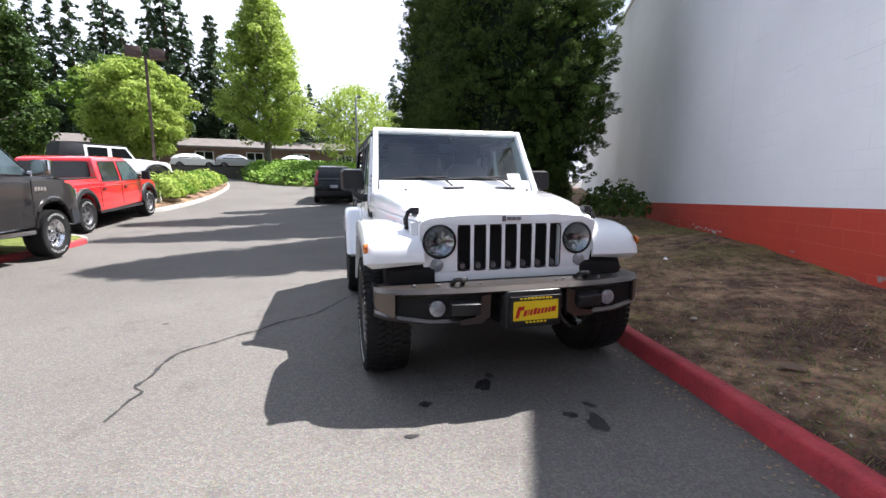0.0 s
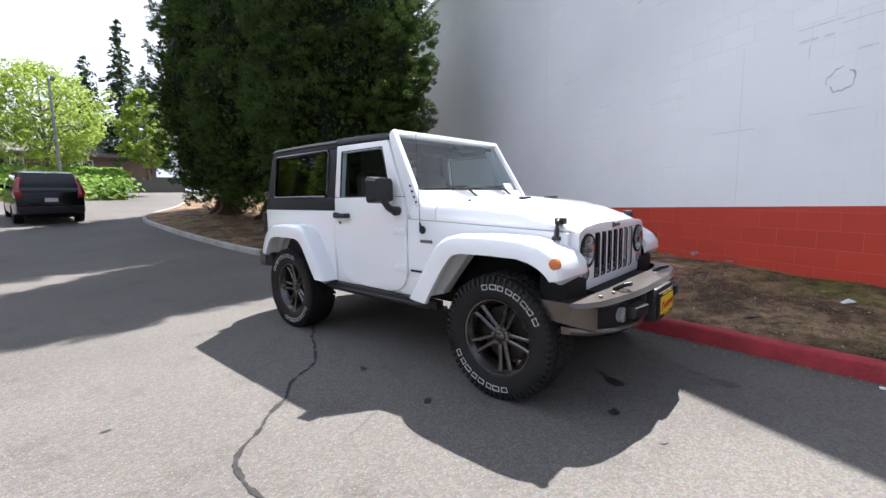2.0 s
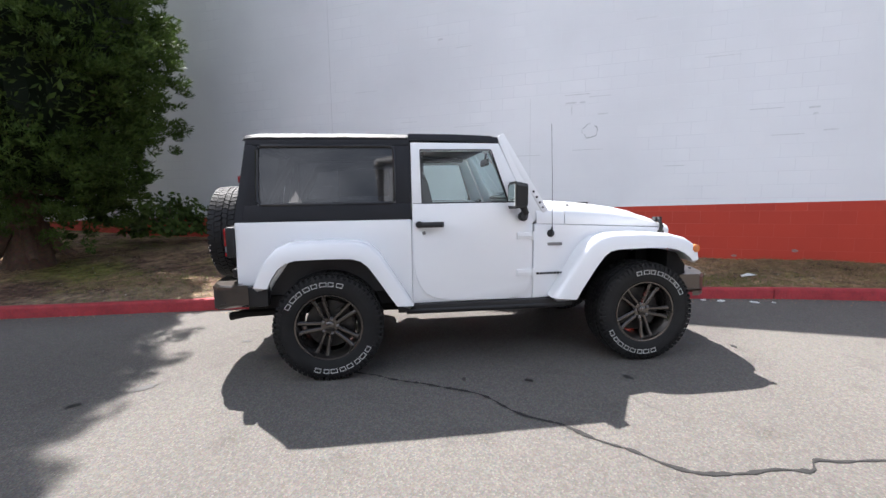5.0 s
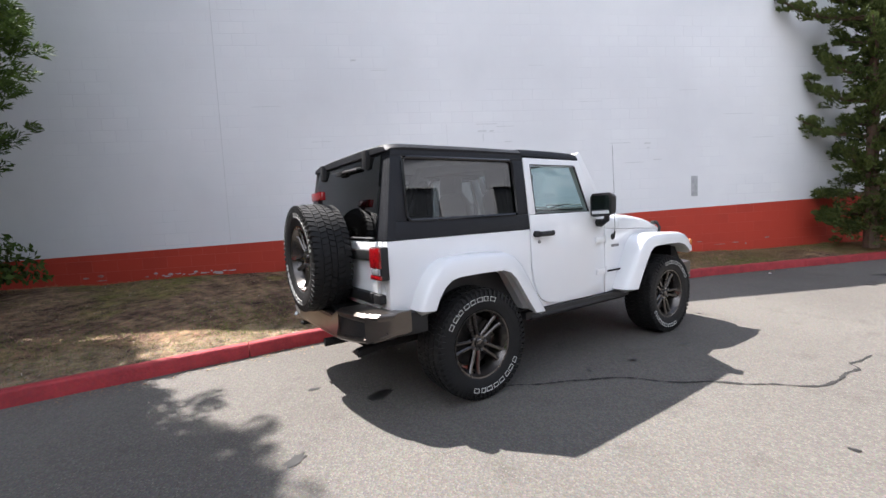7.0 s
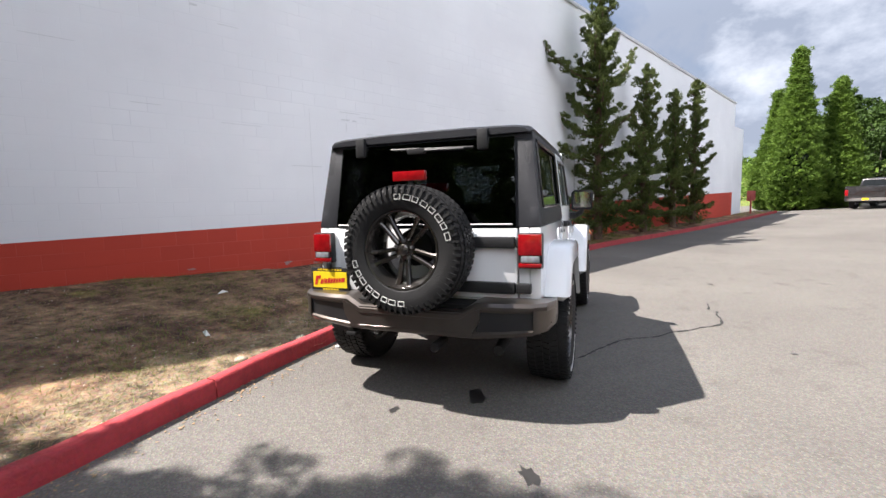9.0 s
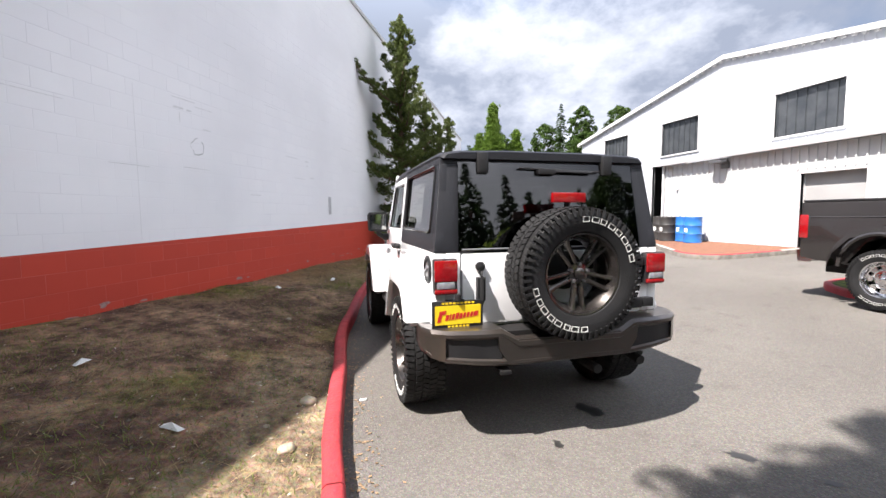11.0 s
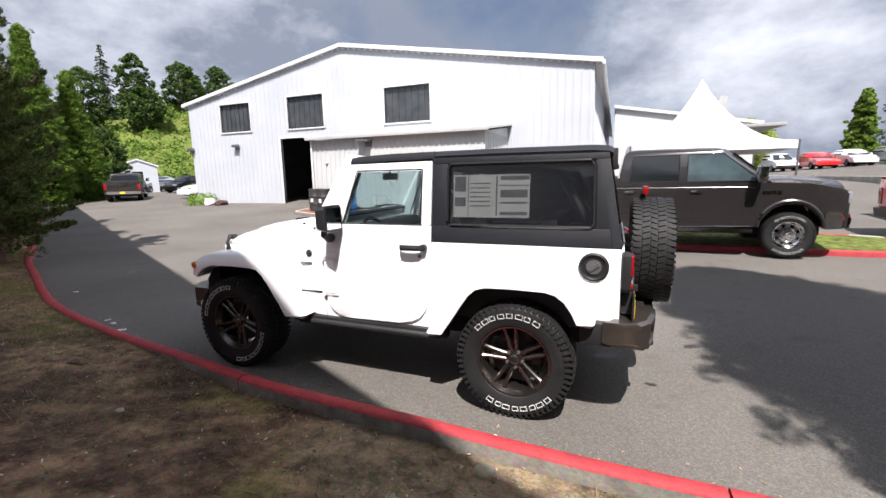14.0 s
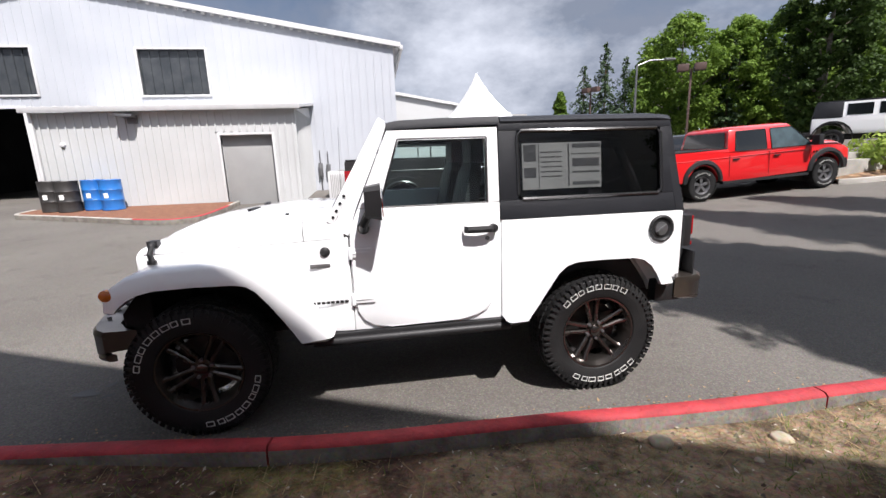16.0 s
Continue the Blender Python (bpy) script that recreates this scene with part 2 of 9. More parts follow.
def soil_material(name, soil, dry, green, sand=None):
    """Bare soil, dry thatch and some green, in patches."""
    m, n, l, p = nodes_of(name)
    tc = n.new("ShaderNodeTexCoord")
    a, b2, fine = n.new("ShaderNodeTexNoise"), n.new("ShaderNodeTexNoise"), n.new("ShaderNodeTexNoise")
    for t, s, d in ((a, 1.7, 10), (b2, 0.55, 7), (fine, 38, 8)):
        t.inputs["Scale"].default_value, t.inputs["Detail"].default_value, t.inputs["Roughness"].default_value = s, d, 0.65
        l.new(tc.outputs["Object"], t.inputs["Vector"])
    r1, r2 = n.new("ShaderNodeValToRGB"), n.new("ShaderNodeValToRGB")
    r1.color_ramp.elements[0].position, r1.color_ramp.elements[0].color = 0.40, (*soil, 1)
    r1.color_ramp.elements[1].position, r1.color_ramp.elements[1].color = 0.60, (*dry, 1)
    r2.color_ramp.elements[0].position, r2.color_ramp.elements[1].position = 0.53, 0.64
    mx, gr = n.new("ShaderNodeMix"), n.new("ShaderNodeMix")
    mx.data_type = gr.data_type = "RGBA"
    gr.blend_type = "OVERLAY"
    gr.inputs[0].default_value = 0.75
    mx.inputs[7].default_value = (*green, 1)
    l.new(a.outputs["Fac"], r1.inputs["Fac"])
    l.new(b2.outputs["Fac"], r2.inputs["Fac"])
    l.new(r2.outputs["Color"], mx.inputs[0])
    l.new(r1.outputs["Color"], mx.inputs[6])
    if sand:                                        # paler sand tone where the mesh's mask says so
        at, ad, edge, ms = n.new("ShaderNodeAttribute"), n.new("ShaderNodeMath"), n.new("ShaderNodeValToRGB"), n.new("ShaderNodeMix")
        at.attribute_name = "worn"
        ad.operation = "MULTIPLY_ADD"
        ad.inputs[1].default_value = 1.2
        edge.color_ramp.elements[0].position, edge.color_ramp.elements[1].position = 0.78, 1.0
        ms.data_type = "RGBA"
        ms.inputs[7].default_value = (*sand, 1)
        l.new(a.outputs["Fac"], ad.inputs[0])
        l.new(at.outputs["Fac"], ad.inputs[2])
        l.new(ad.outputs["Value"], edge.inputs["Fac"])
        l.new(edge.outputs["Color"], ms.inputs[0])
        l.new(mx.outputs[2], ms.inputs[6])
        mx = ms
    l.new(mx.outputs[2], gr.inputs[6])
    l.new(fine.outputs["Color"], gr.inputs[7])
    mott, mr, mm = n.new("ShaderNodeTexNoise"), n.new("ShaderNodeValToRGB"), n.new("ShaderNodeMix")
    mott.inputs["Scale"].default_value, mott.inputs["Detail"].default_value, mott.inputs["Roughness"].default_value = 6.5, 9, 0.7
    mr.color_ramp.elements[0].position, mr.color_ramp.elements[0].color = 0.37, (0.30, 0.28, 0.265, 1)
    mr.color_ramp.elements[1].position, mr.color_ramp.elements[1].color = 0.62, (1.5, 1.46, 1.38, 1)
    mm.data_type, mm.blend_type, mm.clamp_result = "RGBA", "MULTIPLY", False
    mm.inputs[0].default_value = 0.9
    l.new(tc.outputs["Object"], mott.inputs["Vector"])
    l.new(mott.outputs["Fac"], mr.inputs["Fac"])
    l.new(gr.outputs[2], mm.inputs[6])
    l.new(mr.outputs["Color"], mm.inputs[7])
    l.new(mm.outputs[2], p.inputs["Base Color"])
    bp = n.new("ShaderNodeBump")
    bp.inputs["Strength"].default_value, bp.inputs["Distance"].default_value = 0.9, 0.03
    l.new(fine.outputs["Fac"], bp.inputs["Height"])
    l.new(bp.outputs["Normal"], p.inputs["Normal"])
    p.inputs["Roughness"].default_value = 0.95
    p.inputs["Specular IOR Level"].default_value = 0.2
    return m


def block_material(name, c1, c2, mortar, show=(0.45, 0.62), deep=0.35):
    """Painted concrete block, joints just showing through the paint."""
    m, n, l, p = nodes_of(name)
    tc, mp, br = n.new("ShaderNodeTexCoord"), n.new("ShaderNodeMapping"), n.new("ShaderNodeTexBrick")
    mp.inputs["Rotation"].default_value = (radians(90), 0, 0)
    br.inputs["Scale"].default_value = 1.0
    br.inputs["Brick Width"].default_value, br.inputs["Row Height"].default_value = 0.4064, 0.2032
    br.inputs["Mortar Size"].default_value, br.inputs["Mortar Smooth"].default_value = 0.004, 0.6
    br.inputs["Color1"].default_value, br.inputs["Color2"].default_value, br.inputs["Mortar"].default_value = (*c1, 1), (*c2, 1), (*mortar, 1)
    big, fine, breakup = n.new("ShaderNodeTexNoise"), n.new("ShaderNodeTexNoise"), n.new("ShaderNodeTexNoise")
    for t, s, d in ((big, 0.4, 6), (fine, 70, 5), (breakup, 0.8, 6)):
        t.inputs["Scale"].default_value, t.inputs["Detail"].default_value = s, d
        l.new(tc.outputs["Object"], t.inputs["Vector"])
    gate = n.new("ShaderNodeValToRGB")
    gate.color_ramp.elements[0].position, gate.color_ramp.elements[1].position = show
    stain = n.new("ShaderNodeValToRGB")
    stain.color_ramp.elements[0].position, stain.color_ramp.elements[0].color = 0.3, (0.86, 0.86, 0.87, 1)
    stain.color_ramp.elements[1].position, stain.color_ramp.elements[1].color = 0.6, (1, 1, 1, 1)
    mixj, mul = n.new("ShaderNodeMix"), n.new("ShaderNodeMix")
    mixj.data_type = mul.data_type = "RGBA"
    mul.blend_type = "MULTIPLY"
    mul.inputs[0].default_value = 1.0
    mixj.inputs[6].default_value = (*c1, 1)
    l.new(tc.outputs["Object"], mp.inputs["Vector"])
    l.new(mp.outputs["Vector"], br.inputs["Vector"])
    l.new(breakup.outputs["Fac"], gate.inputs["Fac"])
    l.new(gate.outputs["Color"], mixj.inputs[0])
    l.new(br.outputs["Color"], mixj.inputs[7])
    l.new(big.outputs["Fac"], stain.inputs["Fac"])
    l.new(mixj.outputs[2], mul.inputs[6])
    l.new(stain.outputs["Color"], mul.inputs[7])
    l.new(mul.outputs[2], p.inputs["Base Color"])
    b1, b2 = n.new("ShaderNodeBump"), n.new("ShaderNodeBump")
    b1.inputs["Strength"].default_value, b1.inputs["Distance"].default_value, b1.invert = deep, 0.006, True
    b2.inputs["Strength"].default_value, b2.inputs["Distance"].default_value = 0.12, 0.004
    l.new(br.outputs["Fac"], b1.inputs["Height"])
    l.new(fine.outputs["Fac"], b2.inputs["Height"])
    l.new(b1.outputs["Normal"], b2.inputs["Normal"])
    l.new(b2.outputs["Normal"], p.inputs["Normal"])
    p.inputs["Roughness"].default_value = 0.75
    return m


ASPHALT = asphalt_material()
SOIL = soil_material("verge soil", (0.095, 0.058, 0.043), (0.270, 0.182, 0.115), (0.180, 0.165, 0.050), (0.235, 0.180, 0.122))
LAWN = soil_material("lawn", (0.10, 0.13, 0.03), (0.16, 0.19, 0.05), (0.07, 0.12, 0.02))
BARK_MULCH = surf("bark mulch", (0.13, 0.055, 0.03), (0.20, 0.09, 0.05), 8, 0.95, 0.8, 50, grain=0.6)
WALL_WHITE = block_material("white painted block", (0.84, 0.85, 0.865), (0.815, 0.825, 0.845), (0.70, 0.71, 0.73))
WALL_RED = block_material("red painted block", (0.52, 0.050, 0.024), (0.45, 0.043, 0.022), (0.56, 0.105, 0.070), (0.34, 0.55), 0.6)
KERB_RED = surf("red kerb paint", (0.36, 0.030, 0.036), (0.27, 0.024, 0.030), 7, 0.72, 0.7, 40, grain=0.35)
KERB_BACK = surf("weathered kerb back", (0.17, 0.155, 0.135), (0.10, 0.088, 0.074), 6, 0.92, 0.8, 40, grain=0.5)
DISC = surf("dull brake iron", (0.055, 0.052, 0.05), (0.03, 0.029, 0.028), 14, 0.42, metal=0.7, grain=0.25)
CONCRETE = surf("concrete", (0.36, 0.345, 0.31), (0.26, 0.25, 0.225), 2.5, 0.85, 0.4, 60, grain=0.4)
CRACK = surf("crack tar", (0.012, 0.0115, 0.011), (0.030, 0.029, 0.027), 20, 0.9)
STAIN = surf("oil stain", (0.014, 0.0135, 0.013), (0.032, 0.031, 0.030), 12, 0.45)
SHEET_WHITE = surf("white sheet metal", (0.45, 0.468, 0.50), (0.41, 0.43, 0.465), 0.6, 0.5, grain=0.05)
SHEET_CREAM = surf("cream sheet metal", (0.49, 0.497, 0.495), (0.445, 0.452, 0.45), 0.6, 0.5, grain=0.05)
SHEET_TRIM = surf("white trim", (0.60, 0.60, 0.60), (0.52, 0.52, 0.52), 2, 0.55, grain=0.08)
DOOR_GREY = surf("grey door paint", (0.30, 0.30, 0.295), (0.27, 0.27, 0.265), 1.5, 0.55, grain=0.08)
ROOM_SHADE = surf("interior shade", (0.03, 0.03, 0.032), (0.02, 0.02, 0.022), 1, 0.9)
WINDOW_DARK = surf("dark window sheet", (0.035, 0.04, 0.045), (0.055, 0.06, 0.065), 2, 0.22, grain=0.1)
PAINT_WHITE = surf("white car paint", (0.82, 0.83, 0.84), (0.80, 0.81, 0.82), 0.7, 0.32, coat=1.0, grain=0.02)
PAINT_RED = surf("red car paint", (0.62, 0.012, 0.014), (0.56, 0.01, 0.012), 0.7, 0.3, coat=1.0, grain=0.02)
PAINT_GREY = surf("dark grey metallic paint", (0.030, 0.0265, 0.026), (0.024, 0.0215, 0.021), 0.7, 0.24, metal=0.25, coat=0.55, grain=0.05)
PAINT_BLACK = surf("black car paint", (0.005, 0.005, 0.006), (0.007, 0.007, 0.008), 0.7, 0.2, coat=0.35, grain=0.02, spec=0.3)
PAINT_SILVER = surf("silver car paint", (0.42, 0.43, 0.45), (0.38, 0.39, 0.41), 0.7, 0.3, metal=0.5, coat=1.0, grain=0.03)
HARDTOP = surf("textured black hardtop", (0.015, 0.016, 0.019), (0.019, 0.020, 0.024), 2, 0.46, 0.3, 220, grain=0.2, spec=0.24)
RIM_BLACK = surf("smooth black trim", (0.014, 0.014, 0.015), (0.018, 0.018, 0.019), 3, 0.20, grain=0.05)
PLASTIC = surf("black plastic", (0.012, 0.012, 0.013), (0.018, 0.018, 0.019), 3, 0.48, 0.15, 180, grain=0.15, spec=0.4)
BRONZE = surf("bronze bumper paint", (0.128, 0.111, 0.098), (0.100, 0.087, 0.077), 3, 0.30, metal=0.8, coat=0.25, grain=0.08)
BRONZE_RIM = surf("dark bronze wheel paint", (0.118, 0.107, 0.099), (0.088, 0.080, 0.074), 6, 0.26, metal=0.92, coat=0.5, grain=0.06)
RUBBER = surf("tyre rubber", (0.011, 0.011, 0.0115), (0.017, 0.017, 0.017), 6, 0.60, 0.3, 120, grain=0.2, spec=0.26)
LETTER = surf("raised white lettering", (0.58, 0.58, 0.56), (0.48, 0.48, 0.46), 30, 0.7)
REFLECTOR = surf("lamp reflector", (0.46, 0.47, 0.48), (0.16, 0.165, 0.17), 42, 0.2, metal=0.9, grain=0.5)
CHROME = surf("chrome", (0.72, 0.72, 0.73), (0.66, 0.66, 0.67), 3, 0.12, metal=1.0, grain=0.03)
STEEL = surf("dull steel", (0.24, 0.24, 0.245), (0.18, 0.18, 0.185), 9, 0.45, metal=0.8, grain=0.15)
CHASSIS = surf("black chassis", (0.008, 0.008, 0.008), (0.013, 0.012, 0.012), 5, 0.75, 0.2, 60, spec=0.25)
LENS_RED = surf("red lamp lens", (0.30, 0.005, 0.008), (0.22, 0.004, 0.006), 25, 0.16, coat=1.0, grain=0.12)
LENS_AMBER = surf("amber lamp lens", (0.62, 0.17, 0.02), (0.55, 0.14, 0.018), 25, 0.2, coat=1.0)
LENS_CLEAR = surf("clear lamp lens", (0.34, 0.35, 0.37), (0.20, 0.21, 0.23), 30, 0.14, metal=0.2, coat=1.0, grain=0.25)
PLATE_YELLOW = surf("yellow plate", (0.82, 0.58, 0.012), (0.78, 0.54, 0.012), 8, 0.45)
PLATE_RED = surf("plate red print", (0.50, 0.02, 0.015), (0.45, 0.02, 0.015), 8, 0.5)
PLATE_WHITE = surf("white plate", (0.6, 0.61, 0.62), (0.55, 0.56, 0.57), 8, 0.5)
SEAT = surf("dark seat leather", (0.022, 0.022, 0.024), (0.032, 0.031, 0.032), 6, 0.55, 0.2, 90)
PAPER = surf("price sticker paper", (0.74, 0.76, 0.73), (0.66, 0.68, 0.66), 9, 0.7)
PAPER_INK = surf("sticker print", (0.13, 0.135, 0.14), (0.2, 0.205, 0.21), 40, 0.7)
GLASS_CLEAR = glass("side glass", (0.72, 0.82, 0.80))
LAMP_GLASS = glass("lamp glass", (0.95, 0.96, 0.96))
GLASS_SCREEN = glass("windscreen glass", (0.60, 0.74, 0.77), sheen=0.12)
GLASS_TINT = glass("privacy glass", (0.165, 0.17, 0.175), sheen=0.075)
GLASS_LIGHT = surf("pale tinted car glass", (0.060, 0.088, 0.098), (0.040, 0.058, 0.064), 3.5, 0.05, grain=0.2)
GLASS_DARK = surf("dark car glass", (0.008, 0.010, 0.011), (0.011, 0.013, 0.014), 1, 0.04, grain=0.0)
MIRROR = surf("mirror glass", (0.8, 0.82, 0.83), (0.78, 0.8, 0.81), 1, 0.03, metal=1.0, grain=0.0)
BARK = surf("conifer bark", (0.075, 0.045, 0.03), (0.12, 0.075, 0.05), 6, 0.95, 1.0, 25, grain=0.5)
BARK_GREY = surf("grey bark", (0.12, 0.105, 0.085), (0.19, 0.17, 0.14), 6, 0.95, 0.8, 25, grain=0.4)
# random leaf tones; the near-black end stands in for shaded gaps between tufts
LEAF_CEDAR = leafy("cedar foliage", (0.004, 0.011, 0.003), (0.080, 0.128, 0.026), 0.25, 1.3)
# near-black: shade deep between the boughs is put into this colour
LEAF_GAP_SHADE = leafy("crown gap shade", (0.004, 0.009, 0.003), (0.012, 0.020, 0.006), 0.1, 1.5)
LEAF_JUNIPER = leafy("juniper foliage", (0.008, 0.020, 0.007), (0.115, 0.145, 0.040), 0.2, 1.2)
LEAF_FIR = leafy("fir foliage", (0.022, 0.045, 0.022), (0.075, 0.115, 0.052), 0.2)
LEAF_LIME = leafy("young maple leaves", (0.15, 0.225, 0.040), (0.37, 0.465, 0.095), 0.5, 0.9)
# darker copy of the green leaves, with backlit shade put into the colour
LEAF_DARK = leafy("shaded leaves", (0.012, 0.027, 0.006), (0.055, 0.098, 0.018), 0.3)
LEAF_GREEN = leafy("green leaves", (0.035, 0.078, 0.011), (0.16, 0.25, 0.036), 0.38)
LEAF_HILL = leafy("hillside leaves", (0.035, 0.075, 0.012), (0.135, 0.215, 0.032), 0.3, 0.08)
LEAF_IVY = leafy("ivy leaves", (0.06, 0.13, 0.015), (0.22, 0.36, 0.05), 0.35)
GRASS_DRY = leafy("dry grass", (0.125, 0.082, 0.045), (0.37, 0.275, 0.145), 0.25, 1.2)
GRASS_GREEN = leafy("green grass", (0.07, 0.11, 0.02), (0.17, 0.22, 0.05), 0.35, 1.2)
LITTER = leafy("leaf litter", (0.10, 0.06, 0.035), (0.32, 0.22, 0.13), 0.15, 2.0)
CHIP = leafy("pale chips", (0.22, 0.17, 0.12), (0.62, 0.56, 0.47), 0.05, 3.0)
HARD_SOIL = surf("hardened soil", (0.15, 0.115, 0.085), (0.095, 0.072, 0.055), 7, 0.95, 0.8, 30, grain=0.5)
STONE = surf("pale stone", (0.36, 0.31, 0.23), (0.27, 0.235, 0.18), 9, 0.9, 0.5, 40, grain=0.4)
BARREL_BLUE = surf("blue drum", (0.02, 0.16, 0.48), (0.02, 0.13, 0.42), 4, 0.4, coat=0.3)
BARREL_BLACK = surf("black drum", (0.022, 0.021, 0.021), (0.035, 0.033, 0.031), 6, 0.5)
TENT = surf("white tent fabric", (0.80, 0.80, 0.80), (0.76, 0.76, 0.77), 1.2, 0.7)
LAMP_BROWN = surf("brown lamp housing", (0.085, 0.05, 0.04), (0.07, 0.04, 0.033), 4, 0.6)
BROWN_WALL = surf("brown siding", (0.16, 0.105, 0.07), (0.13, 0.085, 0.058), 1.5, 0.8, 0.2, 30)
BROWN_ROOF = surf("weathered shingle roof", (0.15, 0.13, 0.115), (0.115, 0.1, 0.09), 1.2, 0.9, 0.6, 14, grain=0.4)
SIGN_RED = surf("red sign", (0.32, 0.05, 0.04), (0.27, 0.045, 0.035), 4, 0.6)

# ---- building blocks ----
def part(name, bm, material, parent=None, label="", bevel=0.0, smooth=35):
    """Links a bmesh as one mesh object, under a thing or a part."""
    if bevel:
        bmesh.ops.bevel(bm, geom=bm.edges[:], offset=bevel, segments=2, profile=0.6, affect="EDGES", clamp_overlap=True)
    bmesh.ops.recalc_face_normals(bm, faces=bm.faces[:])
    me = bpy.data.meshes.new(name)
    bm.to_mesh(me)
    bm.free()
    return place(name, me, material, parent, label, smooth)


def place(name, me, material, parent=None, label="", smooth=35):
    if material and not me.materials:
        me.materials.append(material)
    if smooth:
        me.polygons.foreach_set("use_smooth", [True] * len(me.polygons))
        me.set_sharp_from_angle(angle=radians(smooth))
    ob = new(name, me)
    if parent:
        ob.parent = parent
    if label:
        ob["label"] = label
    return ob


def raw(name, verts, faces, material, parent=None, label="", smooth=0):
    me = bpy.data.meshes.new(name)
    me.from_pydata(verts if isinstance(verts, list) else verts.tolist(), [], faces if isinstance(faces, list) else faces.tolist())
    return place(name, me, material, parent, label, smooth)


def base(name, label, category, m=None, group="", kind=""):
    ob = tagged(new(name), label, category, group, kind)
    if m is not None:
        ob.matrix_world = m
    return ob


def box(bm, x0, x1, y0, y1, z0, z1, m=None):
    vs = [bm.verts.new((x, y, z)) for x in (x0, x1) for y in (y0, y1) for z in (z0, z1)]
    for f in ((0, 1, 3, 2), (4, 6, 7, 5), (0, 4, 5, 1), (2, 3, 7, 6), (0, 2, 6, 4), (1, 5, 7, 3)):
        bm.faces.new([vs[i] for i in f])
    if m is not None:
        bmesh.ops.transform(bm, matrix=m, verts=vs)
    return vs


def prism(bm, pts, a, b, axis="y"):
    """A polygon drawn in a side plane, pushed from a to b along the axis."""
    def at(p, d):
        return {"y": (p[0], d, p[1]), "x": (d, p[0], p[1]), "z": (p[0], p[1], d)}[axis]
    lo, hi = [bm.verts.new(at(p, a)) for p in pts], [bm.verts.new(at(p, b)) for p in pts]
    bm.faces.new(lo)
    bm.faces.new(hi[::-1])
    for i in range(len(pts)):
        j = (i + 1) % len(pts)
        bm.faces.new((lo[i], hi[i], hi[j], lo[j]))
    return lo + hi


def loft(bm, rings, closed=True, caps=True):
    """Skins a row of rings of points."""
    rows = [[bm.verts.new(p) for p in r] for r in rings]
    n = len(rows[0])
    for a, b in zip(rows, rows[1:]):
        for i in range(n if closed else n - 1):
            j = (i + 1) % n
            bm.faces.new((a[i], a[j], b[j], b[i]))
    if caps and closed:
        bm.faces.new(rows[0][::-1])
        bm.faces.new(rows[-1])
    return [v for r in rows for v in r]


def lathe(bm, profile, steps=32, axis="y", centre=(0, 0, 0)):
    """Turns a profile of (radius, height) round the axis."""
    cx, cy, cz = centre
    rows = []
    for k in range(steps):
        a = 2 * math.pi * k / steps
        c, s = math.cos(a), math.sin(a)
        if axis == "y":
            rows.append([bm.verts.new((cx + r * c, cy + h, cz + r * s)) for r, h in profile])
        elif axis == "x":
            rows.append([bm.verts.new((cx + h, cy + r * c, cz + r * s)) for r, h in profile])
        else:
            rows.append([bm.verts.new((cx + r * c, cy + r * s, cz + h)) for r, h in profile])
    for k in range(steps):
        a, b = rows[k], rows[(k + 1) % steps]
        for i in range(len(profile) - 1):
            bm.faces.new((a[i], a[i + 1], b[i + 1], b[i]))


def tube(bm, pts, radius, sides=8, taper=1.0):
    """A round bar along a line of points."""
    pts = [Vector(p) for p in pts]
    rings = []
    for i, p in enumerate(pts):
        d = (pts[min(i + 1, len(pts) - 1)] - pts[max(i - 1, 0)]).normalized()
        u = d.cross(Vector((0, 0, 1)) if abs(d.z) < 0.9 else Vector((1, 0, 0))).normalized()
        v = d.cross(u)
        r = radius * (1 + (taper - 1) * i / (len(pts) - 1))
        rings.append([p + r * (math.cos(2 * math.pi * k / sides) * u + math.sin(2 * math.pi * k / sides) * v) for k in range(sides)])
    loft(bm, rings)


def bm_new():
    return bmesh.new()


def soft(u, k):
    return k * np.log1p(np.exp(np.minimum(np.asarray(u, float) / k, 50)))


def ground_z(x, y):
    return 1.2 * np.tanh(0.045 * soft(-(np.asarray(y, float) + 5), 1.2) / 1.2) + 3 * np.tanh(0.07 * soft(-(np.asarray(x, float) + 6.8), 1.0) / 3)


# ---- ground ----
def spread(near, step, far, grow=1.25):
    """Even steps near by, growing ones far off."""
    v, out_ = near, []
    while v < far:
        step *= grow
        v += step
        out_.append(v)
    return out_


gx = np.array([-v for v in reversed(spread(34, 0.6, 1500))] + list(np.arange(-34, 42.1, 0.5)) + spread(42, 0.6, 1500))
gy = np.array([-v for v in reversed(spread(24, 0.6, 1500))] + list(np.arange(-24, 12.1, 0.5)) + spread(12, 0.6, 1500))
XX, YY = np.meshgrid(gx, gy, indexing="ij")
ZZ = ground_z(XX, YY)
nx, ny = XX.shape
idx = np.arange(nx * ny).reshape(nx, ny)
quads = np.stack([idx[:-1, :-1], idx[1:, :-1], idx[1:, 1:], idx[:-1, 1:]], -1).reshape(-1, 4)
tagged(raw("ground", np.stack([XX, YY, ZZ], -1).reshape(-1, 3), quads, ASPHALT, smooth=60),
       "grey weathered asphalt lot sloping up to the street", "asphalt", kind="structure")

# kerb line, road side, from the rear corner of the verge to the far end of the wall
WD = Vector((0.898, -0.440)).normalized()       # way of the wall
WN = Vector((WD.y, -WD.x))                       # from the wall to the road
WA = Vector((1.47, 4.41))


